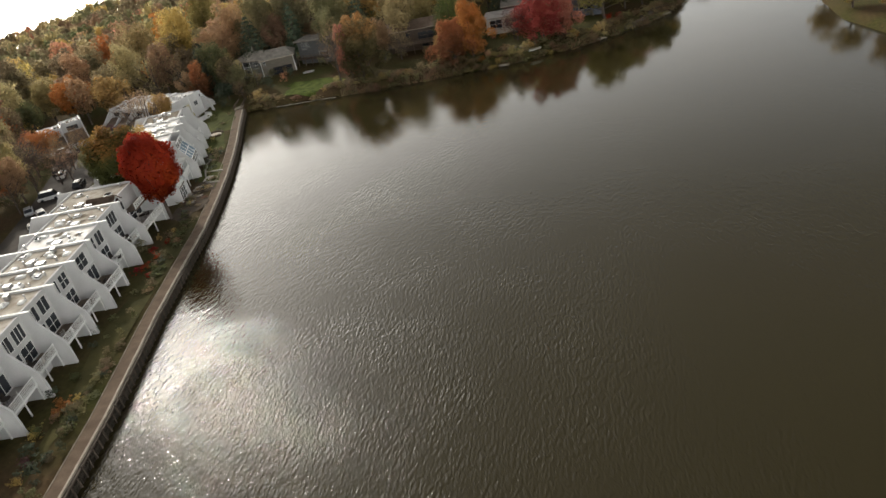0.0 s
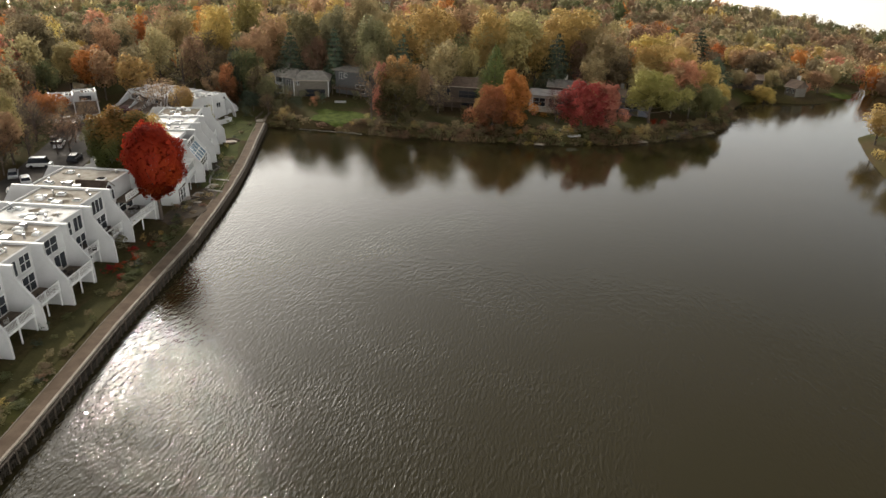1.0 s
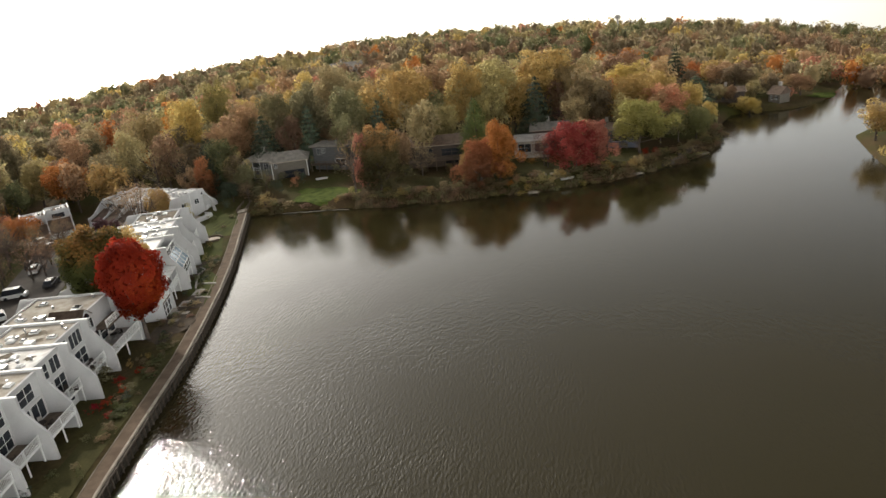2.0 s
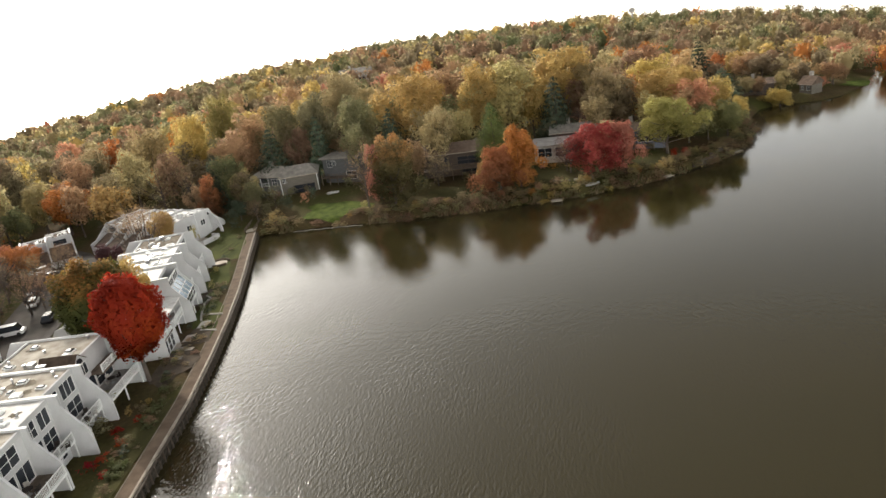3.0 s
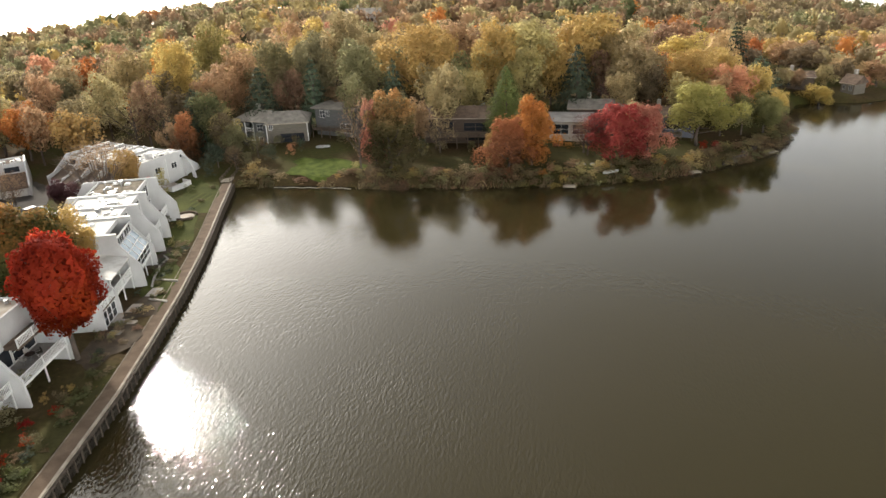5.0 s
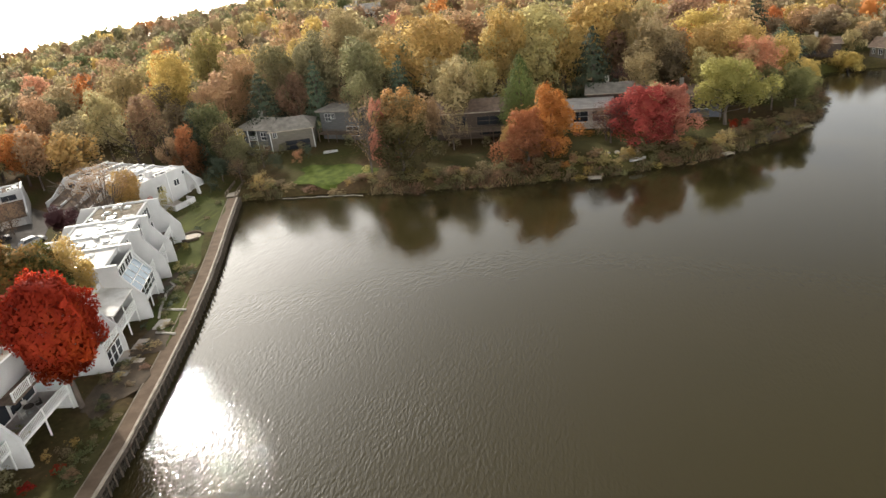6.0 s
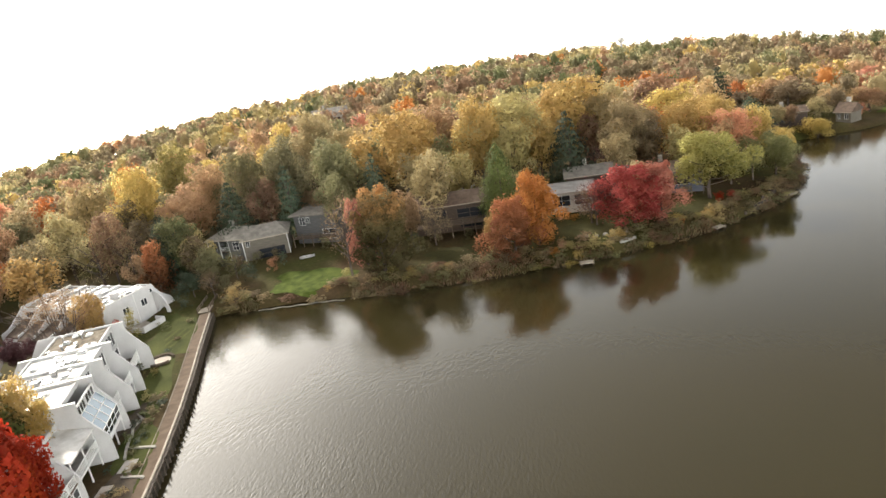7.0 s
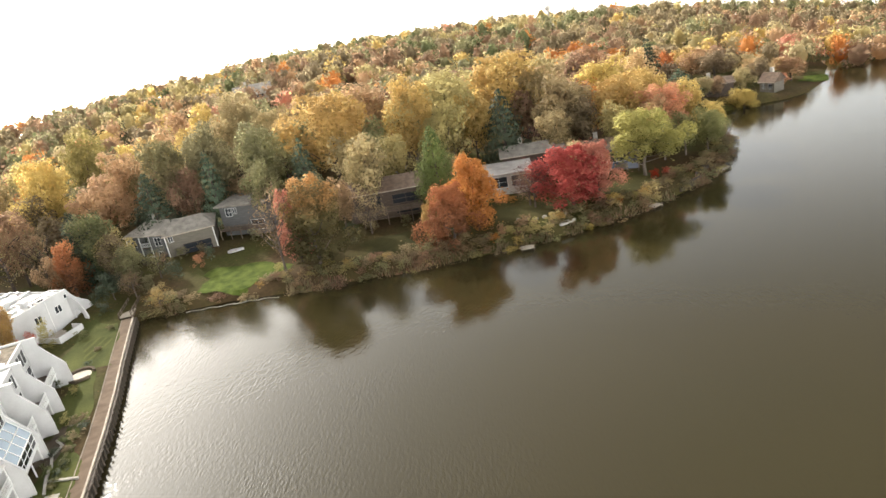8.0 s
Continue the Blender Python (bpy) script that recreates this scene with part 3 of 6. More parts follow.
XS = np.r_[-3000, -2000, -1300, -900, -650, np.arange(-500, -140, 20), np.arange(-140, 140, 2.0), np.arange(140, 500, 20), 650, 900, 1300, 2000, 3000]
YS = np.r_[-3000, -1600, -800, np.arange(-400, 20, 20), np.arange(20, 240, 2.0), np.arange(240, 520, 10), 600, 750, 1000, 1400, 2000, 3000]
GX, GY = np.meshgrid(XS, YS, indexing="ij")
ground = new("ground", grid_sheet("ground", XS, YS, land(GX, GY), GROUND))
tagged(ground, "wooded ground with grass, soil and fallen leaves", "ground", kind="structure")

wx, wy = np.linspace(-60, 300, 2), np.linspace(-330, 260, 2)
water = new("water", grid_sheet("water", wx, wy, np.zeros((2, 2)), WATER))
tagged(water, "dark brown lake water with wind ripples", "water", kind="structure")


# ---------- the timber seawall and its walk ----------
def along(points, step):
    """Points every step metres along a line, with the way along it."""
    out, left = [], 0.0
    for a, b in zip(points, points[1:]):
        a, b = Vector(a), Vector(b)
        n, d = (b - a).length, (b - a).normalized()
        s = left
        while s < n:
            out.append((a + d * s, d))
            s += step
        left = s - n
    return out


EDGE = [p for p in SHORE if -30.0 > p[0] and 25 < p[1] < 160.5 and p[0] < -33.2]
EDGE = [(-33.0, 24.0)] + EDGE
seawall = thing("seawall", Matrix(), "weathered timber seawall with posts and a gravel walk on top", "seawall", kind="structure")


def ribbon(points, left, right, z0, z1):
    """A solid band along a line, from left to right metres beside it (positive: landward)."""
    bm, rings = bmesh.new(), []
    for i, p in enumerate(points):
        d = (Vector(points[min(i + 1, len(points) - 1)]) - Vector(points[max(i - 1, 0)])).normalized()
        nrm = Vector((-d.y, d.x))
        a, b = Vector(p) + nrm * left, Vector(p) + nrm * right
        rings.append([bm.verts.new((*a, z0)), bm.verts.new((*b, z0)), bm.verts.new((*b, z1)), bm.verts.new((*a, z1))])
    for r, q in zip(rings, rings[1:]):
        for k in range(4):
            bm.faces.new((r[k], q[k], q[(k + 1) % 4], r[(k + 1) % 4]))
    bm.faces.new(rings[0])
    bm.faces.new(rings[-1][::-1])
    bmesh.ops.recalc_face_normals(bm, faces=bm.faces)
    return bm


part("bulkhead", ribbon(EDGE, 0.05, 0.55, -1.8, 1.20), TIMBER_WET, seawall)
part("walkway", ribbon(EDGE, 0.55, 2.12, 0.4, 1.42), WALKWAY, seawall, "brown gravel walkway")
part("cap", ribbon(EDGE, 0.30, 0.56, 1.20, 1.47), CAP, seawall, "pale timber cap board")
part("ledge", ribbon(EDGE, -0.05, 0.30, 1.08, 1.24), PILE, seawall, "dark timber ledge")
part("curb", ribbon(EDGE, 2.12, 2.24, 0.8, 1.48), CURB, seawall, "greyed timber curb")
part("waler", ribbon(EDGE, -0.12, 0.05, 0.55, 0.8), TIMBER_WET, seawall)
rng = random.Random(4)
bm = bmesh.new()
for p, d in along(EDGE, 0.32):
    nrm = Vector((-d.y, d.x))
    o = rng.uniform(-0.03, 0.03)
    a = p + nrm * (0.0 + o)
    h = 1.12 + rng.uniform(-0.1, 0.05)
    beam(bm, (*a, -1.5), (*a, h), 0.26, 0.1)
tagged(part("planking", bm, TIMBER_WET, seawall, "dark wet planks"), kind="stuff")
bm = bmesh.new()
tube(bm, [(0, 0, -1.8), (0, 0, 0.3), (0, 0, 1.62)], [0.12, 0.11, 0.10], 8)
pile_mesh = bpy.data.meshes.new("pile")
bm.to_mesh(pile_mesh)
bm.free()
for p, d in along(EDGE, 1.3):
    nrm = Vector((-d.y, d.x))
    q = mesh_part("pile", pile_mesh, PILE, seawall)
    q.location = (*(p - nrm * 0.20), rng.uniform(-0.25, 0.0))
    q.rotation_euler = (rng.uniform(-0.05, 0.05), rng.uniform(-0.05, 0.05), rng.uniform(0, 3))


# ---------- trees ----------
def cards(rs, centres, normals, size, squash=1.0, jitter=0.45):
    """Leaf sprays: one bent quad for each centre, facing roughly along its normal."""
    n = len(centres)
    nm = normals + rs.normal(0, jitter, (n, 3))
    nm /= np.linalg.norm(nm, axis=1, keepdims=True) + 1e-9
    t = np.cross(nm, rs.normal(0, 1, (n, 3)))
    t /= np.linalg.norm(t, axis=1, keepdims=True) + 1e-9
    b = np.cross(nm, t)
    s = (size * rs.uniform(0.6, 1.35, n))[:, None]
    co = np.empty((n, 4, 3))
    co[:, 0] = centres - t * s * 0.5
    co[:, 1] = centres - b * s * 0.42 * squash + nm * s * 0.12
    co[:, 2] = centres + t * s * 0.55
    co[:, 3] = centres + b * s * 0.42 * squash + nm * s * 0.12
    return co


def soft_normals(c, d, squash=(1, 1, 1), lobe=0.75):
    """Normals that follow the clump and the crown as a whole, so that a crown is shaded as one body."""
    mid = c.mean(0)
    o = (c - mid) * np.array(squash)
    o /= np.linalg.norm(o, axis=1, keepdims=True) + 1e-6
    n = d * lobe + o * 0.75 + np.array([0, 0, 0.12])
    return n / (np.linalg.norm(n, axis=1, keepdims=True) + 1e-9)


def crown_round(rs, n, size, low=0.15, lobes=34, top=1.0, wide=1.0, spread=0.0, stray=0.20):
    """A broadleaf crown 1 m high and of 1 m radius before scaling: uneven clumps on a lopsided egg."""
    cs, rad = [], []
    a0, a1 = rs.uniform(0, 6.28, 2)
    for k in range(lobes):
        u = (k + 0.5) / lobes
        z = low + (top - low) * (0.08 + 0.80 * u) + rs.normal(0, 0.035)
        q = min(max((z - low) / (top - low), 0.03), 0.97)
        f = math.sin(math.pi * q ** 0.9) ** (0.55 - 0.2 * spread)
        a = k * 2.399 + rs.uniform(-0.7, 0.7)
        f *= 1.0 + 0.20 * math.cos(a - a0) + 0.14 * math.cos(2 * a - a1)
        r = wide * 1.12 * f * rs.uniform(0.30, 0.82)
        cs.append((r * math.cos(a), r * math.sin(a), z))
        rad.append(rs.uniform(0.14, 0.33) * (0.75 + 0.3 * f))
    for z in (0.40, 0.58, 0.74):
        cs.append((rs.normal(0, 0.08), rs.normal(0, 0.08), low + (top - low) * z))
        rad.append(0.36)
    cs, rad = np.array(cs), np.array(rad)
    pick = rs.choice(len(cs), n, p=rad ** 2 / (rad ** 2).sum())
    d = rs.normal(0, 1, (n, 3))
    d[:, 2] += 0.25
    d /= np.linalg.norm(d, axis=1, keepdims=True)
    r = rad[pick] * (rs.uniform(0.45, 1.06, n) ** 0.6 + np.where(rs.uniform(0, 1, n) < stray, rs.exponential(0.20, n), 0.0))
    c = cs[pick] + d * r[:, None] * np.array([1, 1, 0.46])
    return c, d


def crown_egg(rs, n):
    """A dense upright crown, widest at its middle and drawn in to the trunk, with shallow bulges."""
    d = rs.normal(0, 1, (n, 3))
    d /= np.linalg.norm(d, axis=1, keepdims=True)
    w = rs.normal(0, 1, (34, 3))
    w /= np.linalg.norm(w, axis=1, keepdims=True)
    size = rs.uniform(0.35, 1.0, 34)
    near = (np.exp(-(1 - d @ w.T) * 22) * size).max(1)
    r = (0.62 + 0.42 * near + rs.normal(0, 0.02, n)) * rs.uniform(0.35, 1.0, n) ** 0.33
    r += np.where(rs.uniform(0, 1, n) < 0.08, rs.exponential(0.04, n), 0.0)
    z = d[:, 2] * r
    taper = np.where(z < 0, 1 - 0.42 * (-z) ** 1.6, 1 - 0.10 * z)
    return np.stack([d[:, 0] * r * taper, d[:, 1] * r * taper, 0.57 + 0.44 * z], -1), d


def crown_cone(rs, n, skirt=0.06, ragged=0.20, tiers=0):
    z = 1 - (1 - skirt) * np.sqrt(rs.uniform(0, 1, n))
    a = rs.uniform(0, 2 * math.pi, n)
    if tiers:
        t = np.floor((z - skirt) / (1 - skirt) * tiers) / tiers
        z = skirt + (1 - skirt) * (t + rs.uniform(0, 0.55, n) / tiers)
        a = np.round(a / (2 * math.pi) * 9 + t * 31) / 9 * 2 * math.pi + rs.normal(0, 0.28, n)
    edge = (1 - z) / (1 - skirt)
    edge = np.minimum((edge * (1.25 if tiers else 1.9)) ** 0.75, 1.0) * (1 + ragged * np.sin(a * 5 + z * 40) + 0.14 * np.sin(a * 3 - z * 23) + rs.normal(0, 0.14, n))
    r = edge * rs.uniform(0.35, 1.0, n) ** 0.5
    c = np.stack([r * np.cos(a), r * np.sin(a), z - 0.04 * r], -1)
    d = np.stack([np.cos(a), np.sin(a), np.full(n, 0.7)], -1)
    return c, d / np.linalg.norm(d, axis=1, keepdims=True)


def trunk_mesh(name, seed, height, radius, limbs=7, fork=0.3, reach=0.55, twigs=0, vase=False):
    """A tapered trunk with rising limbs, for a crown of the given height and radius."""
    r = random.Random(seed)
    bm = bmesh.new()
    th = max(0.12, height * 0.016)
    pts = [(0, 0, -0.4), (r.uniform(-.1, .1), r.uniform(-.1, .1), height * fork)]
    pts += [(r.uniform(-.3, .3), r.uniform(-.3, .3), height * (fork + 0.25)), (r.uniform(-.4, .4), r.uniform(-.4, .4), height * 0.82)]
    tube(bm, pts, [th * 1.35, th, th * 0.65, th * 0.15], 7)
    for k in range(limbs):
        a = k * 2.4 + r.uniform(-.4, .4)
        z0 = height * (fork * 0.8 + 0.4 * k / max(limbs, 1))
        ln = radius * reach * r.uniform(0.8, 1.25)
        e = (ln * math.cos(a), ln * math.sin(a), z0 + height * r.uniform(0.14, 0.3))
        if vase:
            z0, e = height * 0.04, (e[0], e[1], height * r.uniform(0.62, 0.94))
        m = (e[0] * 0.5, e[1] * 0.5, z0 + (e[2] - z0) * 0.35)
        tube(bm, [(0, 0, z0), m, e], [th * 0.62, th * 0.5, th * 0.16] if vase else [th * 0.5, th * 0.34, th * 0.1], 5)
        for j in range(twigs):
            b = a + r.uniform(-1, 1)
            q = Vector(m).lerp(Vector(e), r.uniform(0.1, 1))
            f = q + Vector((math.cos(b) * radius * 0.4, math.sin(b) * radius * 0.4, height * r.uniform(0.05, 0.22)))
            tube(bm, [tuple(q), tuple(q.lerp(f, 0.5) + Vector((0, 0, 0.1))), tuple(f)], [th * 0.16, th * 0.10, th * 0.03], 4)
    me = bpy.data.meshes.new(name)
    bm.to_mesh(me)
    bm.free()
    me.materials.append(BARK)
    return me


TREE_SHAPES = {}
BASE_H, BASE_R = 14.0, 5.2


def tree_shape(kind, variant, fine):
    """The trunk and the leaf quads of a kind, at 14 m height and 5.2 m radius."""
    key = kind, variant, fine
    if key in TREE_SHAPES:
        return TREE_SHAPES[key]
    rs = np.random.RandomState(101 + 17 * variant + 7 * len(kind))
    many = {0: 1450, 1: 4400, 2: 24000, 3: 12500, 4: 9000}[fine]
    size = {0: 0.72, 1: 0.43, 2: 0.27, 3: 0.31, 4: 0.34}[fine]
    if kind == "round":
        c, d = crown_round(rs, many, size, low=0.27)
        tr = trunk_mesh("trunk", variant, BASE_H, BASE_R)
    elif kind == "bushy":
        c, d = crown_round(rs, many, size, low=0.04, lobes=34, wide=1.0, stray=0.25)
        c[:, :2] *= (1.16 - 0.42 * c[:, 2:3])
        tr = trunk_mesh("trunk", variant, BASE_H, BASE_R, limbs=9, fork=0.15)
    elif kind == "oval":
        c, d = crown_egg(rs, many)
        tr = trunk_mesh("trunk", variant, BASE_H, BASE_R)
    elif kind == "spread":
        c, d = crown_round(rs, many, size, low=0.30, wide=1.0, spread=0.3)
        tr = trunk_mesh("trunk", variant + 20, BASE_H, BASE_R, limbs=9, fork=0.2, reach=0.8)
    elif kind == "stems":
        size *= 0.6
        c, d = crown_round(rs, int(many * 0.2), size, low=0.5, lobes=14, stray=0.4)
        tr = trunk_mesh("trunk", variant + 30, BASE_H, BASE_R, limbs=18, fork=0.08, reach=0.85, twigs=9, vase=True)
    elif kind == "winter":
        size *= 0.5
        c, d = crown_round(rs, int(many * 0.22), size, low=0.25, lobes=20, stray=0.4)
        tr = trunk_mesh("trunk", variant + 50, BASE_H, BASE_R, limbs=15, fork=0.26, reach=0.62, twigs=8)
    elif kind == "bare":
        size *= 0.55
        c, d = crown_round(rs, int(many * 0.42), size, low=0.2)
        tr = trunk_mesh("trunk", variant + 40, BASE_H, BASE_R, limbs=12, fork=0.22, reach=0.7, twigs=7)
    elif kind == "cone":
        c, d = crown_cone(rs, int(many * 1.1))
        tr = trunk_mesh("trunk", variant + 60, BASE_H, BASE_R, limbs=0, fork=0.3)
    elif kind == "pine":
        c, d = crown_cone(rs, int(many * 0.9), skirt=0.14, ragged=0.28, tiers=12)
        tr = trunk_mesh("trunk", variant + 80, BASE_H, BASE_R, limbs=8, fork=0.4, reach=0.4)
    else:
        c, d = crown_round(rs, int(many * 0.28), size, low=0.02, lobes=12, wide=1.0)
        tr = None
    c = c * np.array([BASE_R, BASE_R, BASE_H])
    co = cards(rs, c, d, size, jitter=0.8 if kind == "oval" else 0.45)
    TREE_SHAPES[key] = tr, co, np.repeat(soft_normals(c, d, (1, 1, 0.8)), 4, axis=0)
    return TREE_SHAPES[key]


CROWNS = {}
TREE_LABELS = {
    "red": "tall maple with a dense scarlet autumn crown", "crimson": "broad tree with crimson autumn leaves on the bank",
    "orange": "rounded tree with orange autumn leaves", "orange_red": "rounded tree with orange-red autumn leaves",
    "salmon": "tree with orange-tan autumn leaves", "gold": "large tree with golden yellow autumn leaves",
    "yellow_olive": "tree turning from olive green to yellow", "lime": "spreading tree with yellow-green leaves",
    "olive": "tree with dull olive green leaves", "olive_orange": "tree turning from olive green to orange",
    "green": "leafy tree that is still green", "green_gold": "green tree with gold edges near the water",
    "turning": "broad tree turning from brown-olive to orange at its top", "rust": "broad shrubby tree with rust-red leaves at the water",
    "tan": "tree with thinning tan leaves", "brown": "tree with brown autumn leaves", "russet": "slender tree with russet leaves",
    "plum": "small tree with dark plum leaves", "maple_turning": "large dark green maple turning orange at its top", "dark_green": "tall dark evergreen with dense needles",
    "deep_green": "deep green evergreen with layered branches", "blue_green": "tall blue-green pine with open branches"}
tree_count = [0]


def tree(kind, colour, x, y, h, r, fine=1, variant=None, z=None, label=""):
    """A tree at a place, h metres high and with a crown of r metres radius."""
    tree_count[0] += 1
    v = tree_count[0] % 3 if variant is None else variant
    if fine == 1 and r > 6.0 and h > 11.0:
        fine = 4
    key = kind, colour, v, fine
    tr, co, soft = tree_shape(kind, v, fine)
    if key not in CROWNS:
        n = len(co)
        CROWNS[key] = quads_mesh("crown", co.reshape(-1, 3), np.arange(4 * n).reshape(-1, 4), [LEAVES[colour]], normals=soft)
    zg = ground_at(x, y) if z is None else z
    rot = (tree_count[0] * 137.5) % 360
    m = pose(x, y, zg - 0.05, 0, 0, rot) @ Matrix.Diagonal((r / BASE_R, r / BASE_R, h / BASE_H, 1))
    shrub = kind == "shrub"
    ob = thing("shrub" if shrub else "tree", m, label or (SHRUB_LABELS[colour] if shrub else TREE_LABELS[colour]),
               "shrub" if shrub else "tree", "garden and bank shrubs" if shrub else "trees round the lake")
    if tr is not None:
        mesh_part("trunk", tr, None, ob)
    mesh_part("crown", CROWNS[key], None, ob)
    return ob


SHRUB_LABELS = {k: "low shrub with " + v for k, v in {
    "red": "scarlet autumn leaves", "crimson": "crimson leaves", "orange": "orange leaves", "orange_red": "orange-red leaves",
    "salmon": "orange-tan leaves", "gold": "bright yellow leaves", "yellow_olive": "yellow-olive leaves", "lime": "yellow-green leaves",
    "olive": "olive leaves", "olive_orange": "olive and orange leaves", "green": "green leaves", "green_gold": "green-gold leaves",
    "tan": "tan seed heads and stalks", "brown": "brown withered leaves", "russet": "russet leaves", "plum": "dark plum leaves",
    "dark_green": "dark evergreen foliage", "deep_green": "deep green foliage", "blue_green": "blue-green foliage"}.items()}


# ---------- white townhouses ----------
FIN = [(0.0, -0.3), (-0.02, 1.6), (-0.12, 3.35), (-0.55, 3.95), (-1.15, 4.75), (-1.75, 5.6), (-2.2, 6.3), (-2.48, 6.75), (-2.5, 8.2)]


def fin_outline(depth, top=0.0, street=True):
    pts = [(x, z + (top if z > 6 else 0)) for x, z in FIN]
    if street:
        pts += [(-depth + 2.6, 8.2 + top), (-depth + 2.2, 7.6 + top), (-depth + 0.9, 5.6), (-depth + 0.25, 4.6), (-depth, 3.0), (-depth, -0.3)]
    else:
        pts += [(-depth, 8.2 + top), (-depth, -0.3)]
    return pts


PICKET = {}


def railing(parent, x, y0, y1, z, solid=False):
    rail = part("railing", boxes((x - 0.05, x + 0.05, y0, y1, z + 0.98, z + 1.06)), TRIM, parent, "white painted railing")
    part("bottom_rail", boxes((x - 0.03, x + 0.03, y0, y1, z + 0.08, z + 0.15)), TRIM, rail)
    if solid:
        part("rail_panel", boxes((x - 0.02, x + 0.02, y0 + 0.05, y1 - 0.05, z + 0.18, z + 0.95)), TRIM, rail)
    else:
        n = int((y1 - y0) / 0.22)
        if "picket" not in PICKET:
            first = boxes((-0.025, 0.025, -0.03, 0.03, 0.12, 1.0))
            PICKET["picket"] = bpy.data.meshes.new("picket")
            first.to_mesh(PICKET["picket"])
            first.free()
        for i in range(1, n):
            mesh_part("picket", PICKET["picket"], TRIM, rail).location = (x, y0 + (y1 - y0) * i / n, z)
    for yy in (y0 + 0.06, (y0 + y1) / 2, y1 - 0.06):
        part("rail_post", boxes((x - 0.07, x + 0.07, yy - 0.06, yy + 0.06, z - 0.1, z + 1.12)), TRIM, rail)
    return rail


def skylight(parent, x, y, z, w, d, rot=0):
    s = part("skylight", boxes((-w / 2, w / 2, -d / 2, d / 2, 0, 0.22)), TRIM, parent)
    s.location, s.rotation_euler = (x, y, z), (0, 0, rot)
    bm = bmesh.new()
    box(bm, -w / 2 + 0.08, w / 2 - 0.08, -d / 2 + 0.08, d / 2 - 0.08, 0.22, 0.34)
    for v in bm.verts:
        if v.co.z > 0.3:
            v.co.x *= 0.8
            v.co.y *= 0.8
    part("dome", bm, TRIM if (x * 7 + y * 3) % 1 > 0.4 else GLASS, s)
    return s


def vent(parent, x, y, z, r=0.12, h=0.5):
    bm = bmesh.new()
    tube(bm, [(0, 0, -0.05), (0, 0, h * 0.75)], [r, r], 8)
    tube(bm, [(0, 0, h * 0.75), (0, 0, h)], [r * 1.7, r * 1.2], 8)
    o = part("roof_vent", bm, METAL, parent)
    o.location = (x, y, z)
    return o


